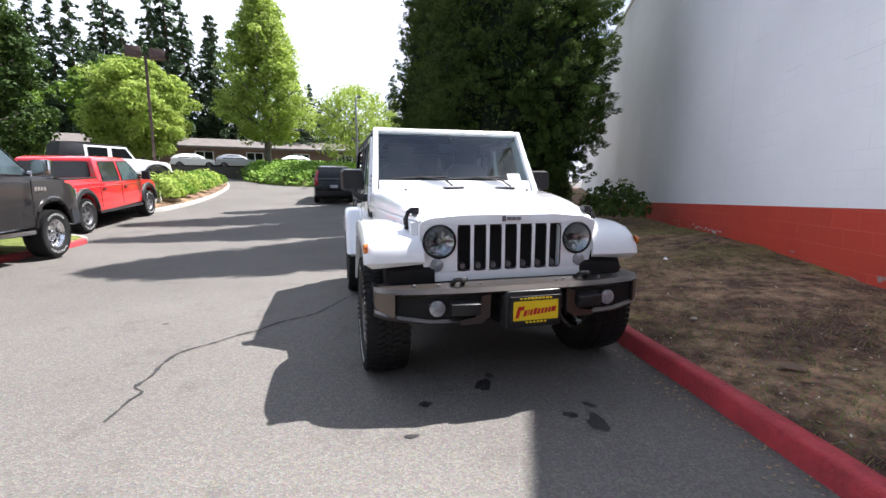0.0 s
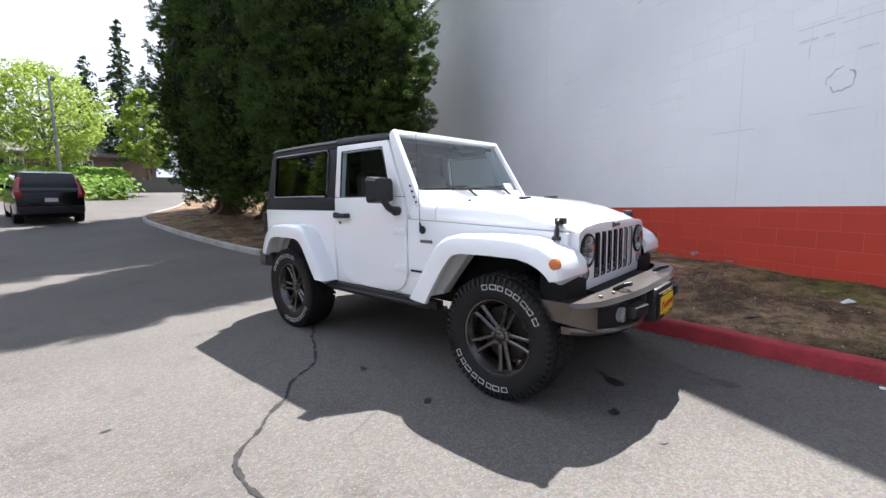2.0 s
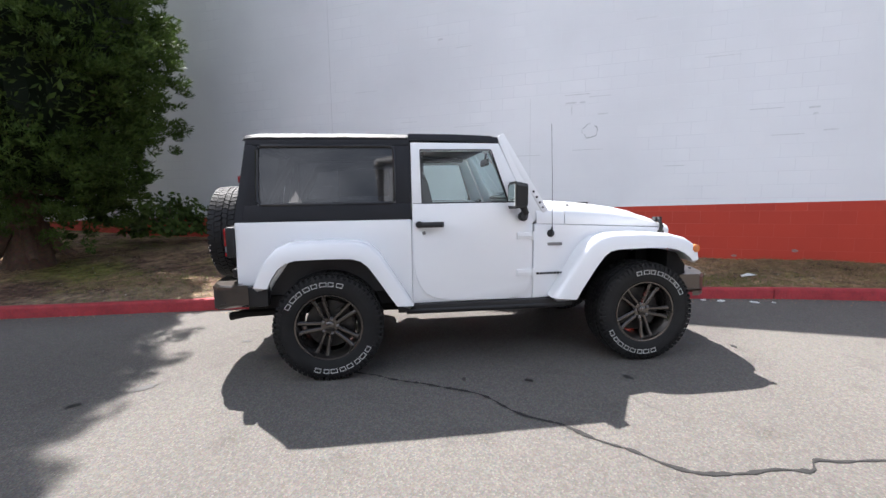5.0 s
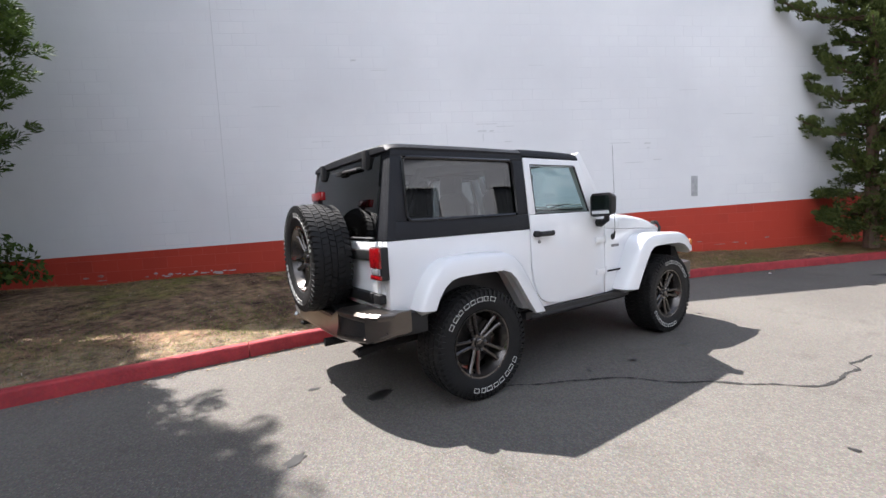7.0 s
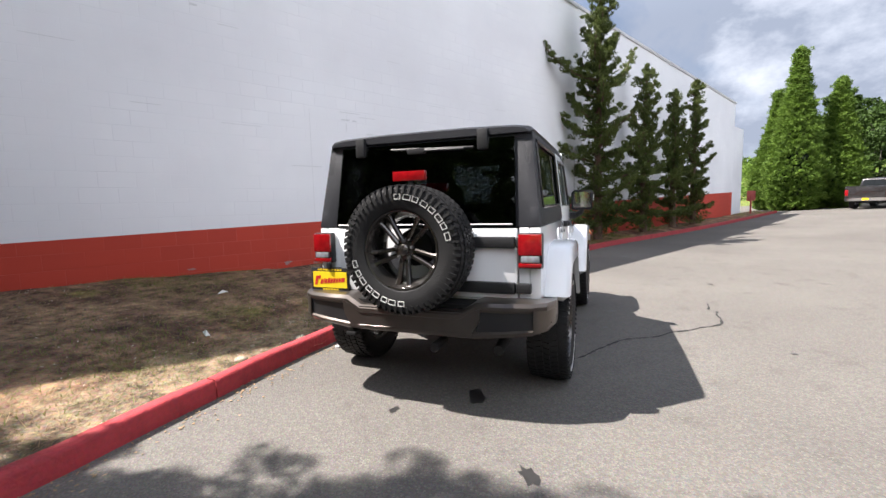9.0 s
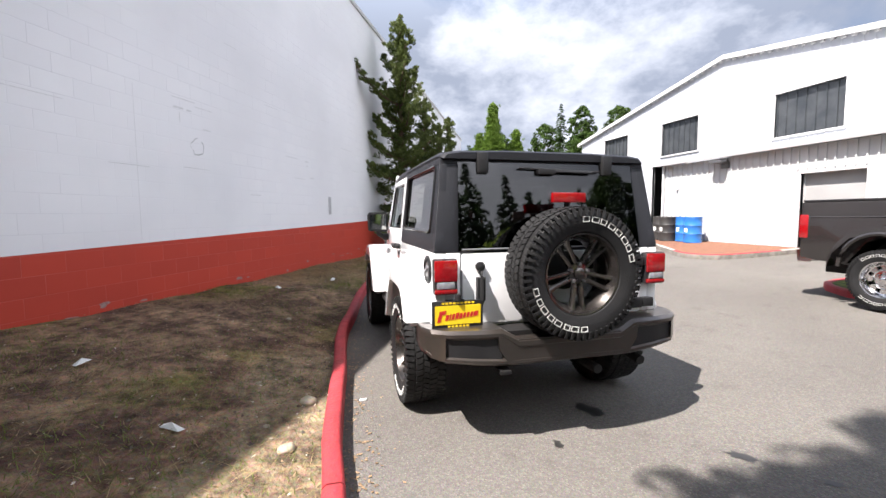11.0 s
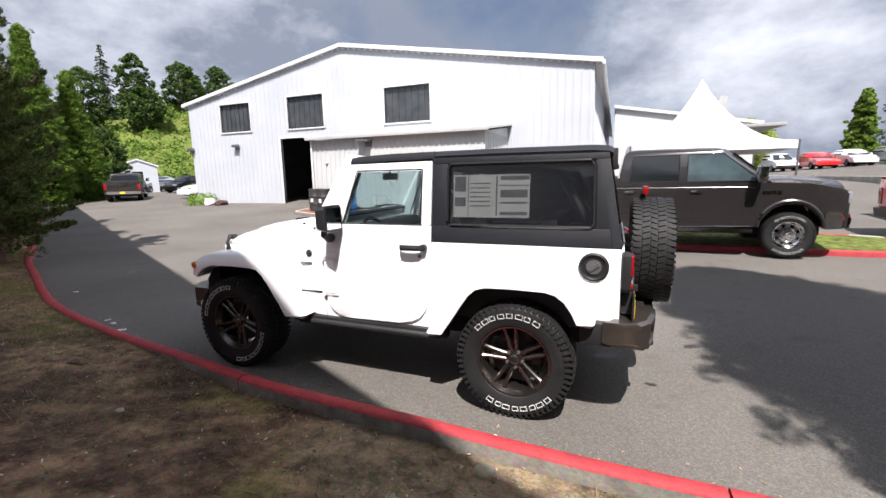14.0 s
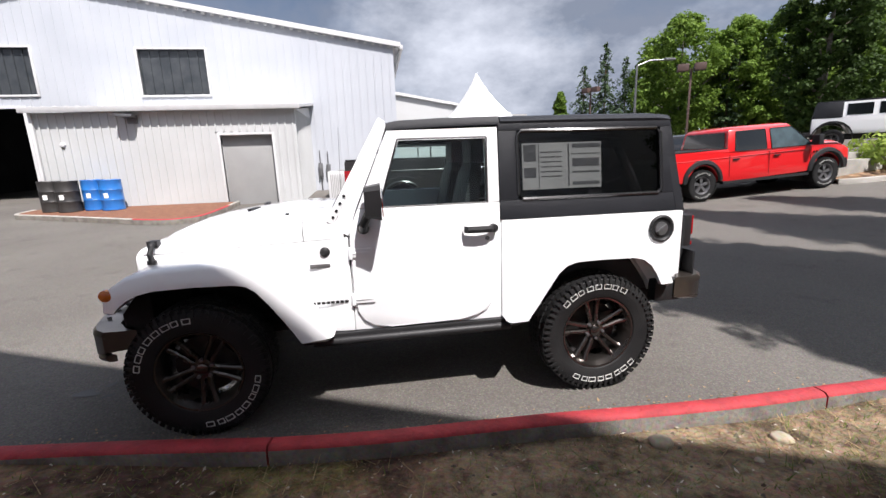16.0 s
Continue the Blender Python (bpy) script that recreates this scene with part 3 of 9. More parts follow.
def wall_point(s, off=0.0):
    p = WA + s * WD + off * WN
    return p.x, p.y


KERB_KEYS = [(-24.5, 6.2), (-19.5, 4.0), (-16.6, 2.3), (-14.5, 1.45), (-11, 1.30), (-8, 1.34), (-5, 1.36), (-2, 1.35), (-0.5, 1.34), (0.5, 1.28), (1.7, 1.22), (2.8, 1.05), (3.6, 0.94),
             (4.4, 0.80), (5.4, 0.58), (6.6, 0.20), (8.6, -0.62)] + [wall_point(s, 1.25) for s in (10.5, 14, 18, 22, 26, 30, 33)]


def smooth_line(keys, step=0.25):
    """Points at even steps along a curve through the keys."""
    k = np.array(keys, float)
    pts = []
    for i in range(len(k) - 1):
        p0, p1, p2, p3 = k[max(i - 1, 0)], k[i], k[i + 1], k[min(i + 2, len(k) - 1)]
        n = max(2, int(np.linalg.norm(p2 - p1) / step))
        for u in np.arange(n) / n:
            pts.append(0.5 * (2 * p1 + (p2 - p0) * u + (2 * p0 - 5 * p1 + 4 * p2 - p3) * u * u + (3 * p1 - p0 - 3 * p2 + p3) * u ** 3))
    pts.append(k[-1])
    return np.array(pts)


def side_of(line):
    d = np.gradient(line, axis=0)
    d /= np.linalg.norm(d, axis=1)[:, None]
    return np.stack([-d[:, 1], d[:, 0]], -1)


KERB_H, KERB_W = 0.135, 0.115
kerb_line = smooth_line(KERB_KEYS)
kerb_side = side_of(kerb_line)


def kerb_piece(line, side, material, name, height=KERB_H, width=KERB_W, parent=None, wobble=0.0):
    prof = [(0, -0.12), (0.006, height - 0.030), (0.014, height - 0.010), (0.030, height), (width - 0.02, height), (width, height - 0.02), (width, -0.12)]
    bm = bm_new()
    rings = []
    for (x, y), (sx, sy) in zip(line, side):
        z = float(ground_z(x, y))
        w = wobble * noise.noise((x * 2.3, y * 2.3, 0.0))
        rings.append([(x + (o + w) * sx, y + (o + w) * sy, z + h + 0.5 * w) for o, h in prof])
    loft(bm, rings)
    bm.faces.ensure_lookup_table()
    for k in range(len(rings) - 1):
        bm.faces[k * len(prof) + 5].material_index = 1
    piece = part(name, bm, material, parent, smooth=50)
    piece.data.materials.append(KERB_BACK)
    return piece


kerb = base("kerb", "red-painted concrete kerb along the verge, grey further back", "kerb", kind="structure")
cut = 12                                          # points a block
first = True
for i in range(0, len(kerb_line) - 1, cut):
    seg, sd = kerb_line[i:i + cut + 1].copy(), kerb_side[i:i + cut + 1]
    if len(seg) < 2:
        continue
    d = (seg[-1] - seg[-2]) / np.linalg.norm(seg[-1] - seg[-2])
    seg[-1] = seg[-1] - 0.012 * d
    kerb_piece(seg, sd, CONCRETE if seg[0][0] < -5.2 else KERB_RED, "kerb_block", parent=kerb, wobble=0.012)

# verge of soil and thin grass between kerb and wall
vl = [(p, q) for p, q in zip(kerb_line, kerb_side)]
rows_v, NV = [], 22
for (p, q) in vl:
    a = p + 0.11 * q
    # distance to the wall along the side direction
    den = q[0] * WN.x + q[1] * WN.y
    far = ((WA.x - a[0]) * WN.x + (WA.y - a[1]) * WN.y) / den if abs(den) > 0.2 else 6.0
    far = min(max(far, 0.6), 9.0) if a[0] > -13 else min(max(far, 0.6), 14.0)
    row = []
    for j in range(NV + 1):
        u = j / NV
        x, y = a[0] + u * far * q[0], a[1] + u * far * q[1]
        low = 0.075 * min(max((x + 2.2) / 1.2, 0), 1) * min(max((3.6 - x) / 1.2, 0), 1) * max(1 - u * far / 1.4, 0)
        h = KERB_H - 0.03 - low + min(0.085 * u * far, 0.30) + 0.05 * min(1, 3 * u) * noise.noise((x * 1.1, y * 1.1, 0.3)) + 0.02 * noise.noise((x * 4, y * 4, 1.3)) * min(1, 4 * u)
        row.append((x, y, float(ground_z(x, y)) + h))
    rows_v.append(row)
bm = bm_new()
loft(bm, rows_v, closed=False, caps=False)
verge_me = part("verge", bm, SOIL, smooth=60)
# mask for the sand tone: a band by the kerb, x -5 to 1.5
worn = verge_me.data.attributes.new("worn", "FLOAT", "POINT")
values = []
for row in rows_v:
    for x, y, z in row:
        d = math.hypot(x - row[0][0], y - row[0][1])
        band = 0.62 + 0.2 * noise.noise((x * 1.5, 0, 0))
        values.append(0.55 * min(max((band - d) / 0.45 + 0.5, 0), 1) * min(max((1.5 - x) / 0.8, 0), 1) * min(max((x + 5) / 1.5, 0), 1))
worn.data.foreach_set("value", values)
verge = tagged(verge_me, "dry soil verge with thin brown grass", "verge", kind="structure")


# ---- the long block wall ----
S0, S1 = -24.0, 27.6


def red_top(s):
    return 1.02 + 0.022 * s


bm = bm_new()
TOP, TH = 7.15, 0.30


def wall_top(s):
    return 7.30 - 0.026 * s


cols = [S0, -16, -9, -4, 0, 4, 8, 14, 20, S1]
for s0, s1 in zip(cols, cols[1:]):
    for zz, mi in (((-0.4, -0.4, red_top(s0), red_top(s1)), 1), ((red_top(s0), red_top(s1), wall_top(s0), wall_top(s1)), 0)):
        f = bm.faces.new([bm.verts.new((s0, 0, zz[0])), bm.verts.new((s1, 0, zz[1])), bm.verts.new((s1, 0, zz[3])), bm.verts.new((s0, 0, zz[2]))])
        f.material_index = mi
T0, T1 = wall_top(S0), wall_top(S1)
for face in (((S0, 0, T0), (S1, 0, T1), (S1, TH, T1), (S0, TH, T0)), ((S0, 0, -0.4), (S0, TH, -0.4), (S0, TH, T0), (S0, 0, T0)), ((S1, 0, -0.4), (S1, TH, -0.4), (S1, TH, T1), (S1, 0, T1)),
             ((S0, TH, -0.4), (S1, TH, -0.4), (S1, TH, T1), (S0, TH, T0))):
    bm.faces.new([bm.verts.new(v) for v in face])
bmesh.ops.remove_doubles(bm, verts=bm.verts[:], dist=0.0005)
WALL_M = Matrix.Translation((WA.x, WA.y, 0)) @ Matrix.Rotation(math.atan2(WD.y, WD.x), 4, "Z")
wall_north = part("wall_north", bm, WALL_WHITE, smooth=0)
wall_north.data.materials.append(WALL_RED)
wall_north.matrix_world = WALL_M
tagged(wall_north, "tall white painted block wall with a red base band", "wall", kind="structure")
bm = bm_new()
prism(bm, [(S0 - 0.05, T0), (S1 + 0.05, T1), (S1 + 0.05, T1 + 0.10), (S0 - 0.05, T0 + 0.10)], -0.05, TH + 0.05)
part("coping", bm, SHEET_TRIM, wall_north, "pale metal coping", 0.01)
# sides and back of that building, never seen
bm = bm_new()
box(bm, S0, S0 + 0.3, TH, 20, -0.4, T0)
box(bm, S1 - 0.3, S1, TH, 20, -0.4, T1)
box(bm, S0, S1, 19.7, 20, -0.4, T1)
w2 = tagged(part("wall_rear", bm, WALL_WHITE, smooth=0), "plain white block walls closing the building", "wall", kind="structure")
w2.matrix_world = WALL_M
bm = bm_new()
box(bm, S0 + 0.31, S1 - 0.31, TH, 19.69, 6.0, 6.2)
w3 = tagged(part("roof_flat", bm, CONCRETE, smooth=0), "flat grey roof behind the parapet", "roof", kind="structure")
w3.matrix_world = WALL_M
# lower wing past the end of the wall
bm = bm_new()
box(bm, S1, S1 + 4.6, 0.6, 8, -0.4, 5.7)
w4 = tagged(part("wall_wing", bm, WALL_WHITE, smooth=0), "lower white wing at the wall's end", "wall", kind="structure")
w4.matrix_world = WALL_M

# ---- the white two-door off-road car ----
def wheel_meshes(radius, rim_r, width, spoke_kind="twin"):
    """Meshes of one wheel about the y axis, its outer face towards +y."""
    w = width / 2
    got = {}
    bm = bm_new()
    R, r = radius, rim_r
    lathe(bm, [(r - 0.004, -w * 0.78), (r + 0.012, -w * 0.92), (r + 0.05, -w), (R - 0.075, -w * 1.03), (R - 0.03, -w * 0.98), (R - 0.012, -w * 0.82), (R - 0.010, -w * 0.4),
               (R - 0.009, 0), (R - 0.010, w * 0.4), (R - 0.012, w * 0.82), (R - 0.03, w * 0.98), (R - 0.075, w * 1.03), (r + 0.05, w), (r + 0.012, w * 0.92), (r - 0.004, w * 0.78)], 56)
    bmesh.ops.recalc_face_normals(bm, faces=bm.faces[:])
    got["tyre"] = bm
    bm = bm_new()
    # tread: staggered blocks and shoulder lugs
    n = 58
    for k in range(n):
        for row, (y0, y1, off, dz) in enumerate(((-0.98, -0.62, 0.0, -0.006), (-0.54, -0.20, 0.5, 0), (-0.14, 0.14, 0.2, 0), (0.20, 0.54, 0.7, 0), (0.62, 0.98, 0.35, -0.006))):
            a = 2 * math.pi * (k + off) / n
            half = 2 * math.pi / n * (0.36 if row in (0, 4) else 0.40)
            skew = 0.35 * half * (1 if row % 2 else -1)
            vs = []
            for rr in (R - 0.013, R + dz):
                for yy, sk in ((y0 * w, -skew), (y1 * w, skew)):
                    for aa in (a - half + sk, a + half + sk):
                        vs.append(bm.verts.new((rr * math.cos(aa), yy, rr * math.sin(aa))))
            for f in ((4, 5, 7, 6), (0, 1, 5, 4), (2, 6, 7, 3), (0, 4, 6, 2), (1, 3, 7, 5)):
                bm.faces.new([vs[i] for i in f])
        a = 2 * math.pi * (k + 0.35) / n
        for sgn in (-1, 1):
            vs = []
            for rr, yy in ((R - 0.055, 1.03), (R - 0.012, 0.97)):
                for aa in (a - 0.022, a + 0.022):
                    for lift in (0.0, 0.008):
                        vs.append(bm.verts.new((rr * math.cos(aa), sgn * (yy * w + lift), rr * math.sin(aa))))
            for f in ((1, 3, 7, 5), (0, 1, 5, 4), (2, 6, 7, 3), (0, 2, 3, 1), (4, 5, 7, 6)):
                bm.faces.new([vs[i] for i in f])
    bmesh.ops.recalc_face_normals(bm, faces=bm.faces[:])
    got["tread"] = bm
    # rim: barrel, lip and spokes
    bm = bm_new()
    lathe(bm, [(r - 0.030, -w * 0.80), (r - 0.001, -w * 0.84), (r - 0.001, -w * 0.70), (r - 0.022, -w * 0.6), (r - 0.026, w * 0.5), (r - 0.014, w * 0.70), (r + 0.006, w * 0.84),
               (r + 0.004, w * 0.90), (r - 0.006, w * 0.88), (r - 0.020, w * 0.66), (r - 0.036, w * 0.45), (r - 0.040, -w * 0.55), (r - 0.030, -w * 0.80)], 48)
    if spoke_kind == "twin":
        for k in range(5):
            a = math.radians(90 + 72 * k)
            for side in (-1, 1):
                rings = []
                for q, off, hw, yo, yi in ((0.045, 0.018, 0.013, 0.50, 0.30), (0.09, 0.022, 0.014, 0.56, 0.34), (r * 0.72, 0.030, 0.013, 0.60, 0.36), (r - 0.016, 0.040, 0.017, 0.70, 0.42)):
                    t = side * off
                    c, s = math.cos(a), math.sin(a)
                    ring = []
                    for tt, yy in ((t - hw, yi), (t - hw, yo - 0.06), (t - hw * 0.45, yo), (t + hw * 0.45, yo), (t + hw, yo - 0.06), (t + hw, yi)):
                        ring.append((q * c - tt * s, yy * w, q * s + tt * c))
                    rings.append(ring)
                loft(bm, rings)
    elif spoke_kind == "five":
        for k in range(5):
            a = math.radians(90 + 72 * k)
            c, s = math.cos(a), math.sin(a)
            loft(bm, [[(q * c - t * s, y * w, q * s + t * c) for t, y in ((-h, 0.4), (-h, 0.62), (h, 0.62), (h, 0.4))] for q, h in ((0.05, 0.03), (r - 0.02, 0.045))])
    else:                                            # plate with round holes, as separate petals
        lathe(bm, [(0.0, w * 0.30), (r * 0.52, w * 0.22), (r * 0.58, w * 0.30)], 32)
        lathe(bm, [(r * 0.80, w * 0.34), (r * 0.98, w * 0.60)], 32)
        for k in range(8):
            a = 2 * math.pi * k / 8
            c, s = math.cos(a), math.sin(a)
            loft(bm, [[(q * c - t * s, y * w, q * s + t * c) for t, y in ((-h, 0.26), (-h, 0.36), (h, 0.36), (h, 0.26))] for q, h in ((r * 0.55, 0.028), (r * 0.84, 0.05))])
    lathe(bm, [(0.062, w * 0.30), (0.060, w * 0.50), (0.036, w * 0.52)], 20)
    bmesh.ops.recalc_face_normals(bm, faces=bm.faces[:])
    got["rim"] = bm
    bm = bm_new()
    lathe(bm, [(0.036, w * 0.45), (0.034, w * 0.62), (0.026, w * 0.66), (0.0, w * 0.67)], 20)
    got["centre_cap"] = bm
    bm = bm_new()
    lathe(bm, [(0.011, w * 0.42), (0.010, w * 0.60), (0.0, w * 0.61)], 8)
    got["lug_nut"] = bm
    bm = bm_new()
    lathe(bm, [(0.03, -w * 0.2), (r * 0.74, -w * 0.2), (r * 0.76, -w * 0.10), (r * 0.74, -w * 0.02), (0.05, w * 0.02)], 36)
    box(bm, -0.16, -0.07, -0.30 * w, 0.12 * w, -0.06, 0.09)
    got["brake_disc"] = bm
    # raised outline bars where the sidewall carries its lettering
    bm = bm_new()
    mid = (R + r) / 2 + 0.004
    for start in (90, 270):
        for k in range(8):
            a0 = math.radians(start - 42 + k * 10.6)
            a1 = a0 + math.radians((7.6, 8.8, 7.0, 8.2)[k % 4])
            ri, ro, t = mid - 0.016, mid + 0.016, 0.0040
            y = w * 1.025

            def bar(r0, r1, b0, b1):
                steps = 3
                loft(bm, [[(rr * math.cos(b), yy, rr * math.sin(b)) for rr, yy in ((r0, y - 0.006), (r0, y + 0.003), (r1, y + 0.003), (r1, y - 0.006))] for b in [b0 + (b1 - b0) * i / steps for i in range(steps + 1)]])
            da = t / mid
            bar(ri, ro, a0, a0 + da)
            bar(ri, ro, a1 - da, a1)
            bar(ro - t, ro, a0 + da, a1 - da)
            bar(ri, ri + t, a0 + da, a1 - da)
    got["sidewall_bar"] = bm
    mats = dict(tyre=RUBBER, tread=RUBBER, rim=BRONZE_RIM, centre_cap=BRONZE_RIM, lug_nut=STEEL, brake_disc=DISC, sidewall_bar=LETTER)
    made = {}
    for name, b in got.items():
        bmesh.ops.recalc_face_normals(b, faces=b.faces[:])
        me = bpy.data.meshes.new(name)
        b.to_mesh(me)
        b.free()
        me.materials.append(mats[name])
        me.polygons.foreach_set("use_smooth", [True] * len(me.polygons))
        me.set_sharp_from_angle(angle=radians(32))
        made[name] = me
    made["nuts"] = [(q * math.cos(a), 0, q * math.sin(a)) for q, a in [(0.055, radians(126 + 72 * k)) if spoke_kind != "holes" else (0.085, 2 * math.pi * k / 8) for k in range(8 if spoke_kind == "holes" else 5)]]
    return made


def put_wheel(meshes, parent, m, skip=(), rim_mat=None, name="wheel"):
    """A wheel of shared meshes: the tyre with its rim and small parts under it."""
    w = new(name, meshes["tyre"])
    w.parent, w.matrix_local = parent, m
    w["label"] = "black all-terrain tyre on its rim"
    for k, me in meshes.items():
        if k in ("tyre", "nuts") or k in skip:
            continue
        if k == "lug_nut":
            for spot in meshes["nuts"]:
                o = new(k, me)
                o.parent, o.location = w, spot
            continue
        o = new(k, me)
        o.parent = w
        if k in ("sidewall_bar", "tread"):
            o["kind"] = "stuff"
        if rim_mat and k in ("rim", "centre_cap"):
            o.material_slots[0].link = "OBJECT"
            o.material_slots[0].material = rim_mat
    return w


def lean_in(vs, z0=1.15, k=0.11):
    """Leans the upper body inwards."""
    for v in vs:
        if v.co.z > z0:
            v.co.y -= math.copysign((v.co.z - z0) * k, v.co.y)


def taper_front(vs, x0=1.55, x1=2.80, k=0.20):
    for v in vs:
        if v.co.x > x0:
            v.co.y *= 1 - k * min((v.co.x - x0) / (x1 - x0), 1.15)


def mirrored(fn):
    for s in (-1, 1):
        fn(s)


jeep = base("offroad_car", "white two-door off-road car with black hardtop parked beside the kerb", "car")
TIRE_R = 0.392
W_JEEP = wheel_meshes(TIRE_R, 0.236, 0.262)

# underbody: frame rails, floor, axles, tank, exhaust
bm = bm_new()
for s in (-1, 1):
    box(bm, -0.60, 2.85, s * 0.40 - 0.04, s * 0.40 + 0.04, 0.42, 0.56)
box(bm, -0.60, 1.62, -0.70, 0.70, 0.50, 0.60)
box(bm, 0.15, 0.75, -0.30, 0.35, 0.34, 0.5)
box(bm, 1.2, 1.75, -0.2, 0.25, 0.33, 0.5)
part("chassis", bm, CHASSIS, jeep, "black frame and floor", 0.012)
for x in (0.0, 2.424):
    bm = bm_new()
    tube(bm, [(x, -0.72, 0.392), (x, 0.72, 0.392)], 0.045, 12)
    lathe(bm, [(0.0, -0.13), (0.10, -0.11), (0.14, -0.03), (0.14, 0.05), (0.09, 0.13), (0.0, 0.14)], 16, "x", (x, 0.1 if x else 0.0, 0.392))
    for s in (-1, 1):
        tube(bm, [(x + 0.05, s * 0.46, 0.42), (x + 0.6 * (1 if x == 0 else -1), s * 0.43, 0.47)], 0.025, 8)
        lathe(bm, [(0.06, 0.0), (0.06, 0.32)], 12, "z", (x + 0.02, s * 0.50, 0.42))
    part("axle", bm, CHASSIS, jeep)
bm = bm_new()
tube(bm, [(0.9, -0.36, 0.42), (0.3, -0.52, 0.43), (-0.35, -0.56, 0.45), (-0.66, -0.56, 0.44), (-0.78, -0.56, 0.42)], 0.032, 12)
part("exhaust_pipe", bm, CHASSIS, jeep, "dark tailpipe")
bm = bm_new()
tube(bm, [(-0.70, -0.18, 0.43), (-0.87, -0.18, 0.43)], 0.03, 10)
part("tow_loop", bm, CHASSIS, jeep)
bm = bm_new()
tube(bm, [(-0.70, 0.42, 0.47), (-0.78, 0.42, 0.47)], 0.02, 8)
box(bm, -0.86, -0.76, 0.385, 0.455, 0.45, 0.475)
part("tow_hook", bm, CHASSIS, jeep, bevel=0.006)
# inner wheel houses
for s in (-1, 1):
    for line, y0, y1 in (([(-0.50, 0.60), (-0.38, 0.87), (-0.24, 0.955), (0.26, 0.955), (0.40, 0.87), (0.58, 0.53)], 0.46, 0.775), ([(1.72, 0.53), (2.00, 0.90), (2.14, 0.965), (2.62, 0.955), (2.76, 0.86)], 0.40, 0.70)):
        bm = bm_new()
        loft(bm, [[(x, s * y0, 0.5), (x, s * y0, z), (x, s * y1, z)] for x, z in line], closed=False)
        part("wheel_house", bm, CHASSIS, jeep, "black wheel housing")

# body sides behind the doors
for s in (-1, 1):
    bm = bm_new()
    vs = prism(bm, [(-0.635, 0.60), (-0.44, 0.60), (-0.40, 0.72), (-0.30, 0.86), (-0.20, 0.905), (0.24, 0.905), (0.34, 0.84), (0.50, 0.54), (0.612, 0.515), (0.612, 1.150), (-0.632, 1.150)], s * 0.72, s * 0.79)
    part("rear_quarter", bm, PAINT_WHITE, jeep, bevel=0.014)
# tail panel beside the gate, and gate
bm = bm_new()
box(bm, -0.633, -0.58, -0.722, -0.655, 0.60, 1.15)
box(bm, -0.633, -0.58, 0.625, 0.722, 0.60, 1.15)
box(bm, -0.625, -0.56, -0.654, 0.624, 0.60, 0.70)
part("tail_panel", bm, PAINT_WHITE, jeep, bevel=0.012)
gate = None
bm = bm_new()
prism(bm, [(-0.650, 0.705), (0.62, 0.705), (0.62, 1.145), (-0.650, 1.145)], -0.650, -0.595, "x")
gate = part("tailgate", bm, PAINT_WHITE, jeep, "white side-hinged tailgate", bevel=0.014)
for z0, z1 in ((1.025, 1.095), (0.745, 0.815)):
    bm = bm_new()
    box(bm, -0.690, -0.648, -0.64, -0.20, z0, z1)
    box(bm, -0.684, -0.634, -0.735, -0.645, z0 + 0.004, z1 - 0.004)
    part("gate_hinge", bm, PLASTIC, gate, "black strap hinge", 0.010)
bm = bm_new()
box(bm, -0.690, -0.655, 0.485, 0.535, 0.86, 1.00)
tube(bm, [(-0.668, 0.51, 0.83), (-0.705, 0.51, 0.87), (-0.705, 0.51, 0.99), (-0.668, 0.51, 1.03)], 0.016, 8)
lathe(bm, [(0.028, 0.02), (0.03, -0.01), (0.0, -0.015)], 14, "x", (-0.66, 0.51, 1.065))
part("gate_handle", bm, PLASTIC, gate, "black grab handle", 0.004)

# sills and door jambs, white, behind the doors
for s in (-1, 1):
    bm = bm_new()
    prism(bm, [(0.613, 0.513), (1.545, 0.513), (1.545, 1.09), (1.50, 1.09), (1.44, 0.66), (1.36, 0.60), (0.82, 0.60), (0.70, 0.70), (0.66, 1.14), (0.613, 1.14)], s * 0.700, s * 0.774)
    part("door_jamb", bm, PAINT_WHITE, jeep, "white sill and door surround", bevel=0.003)

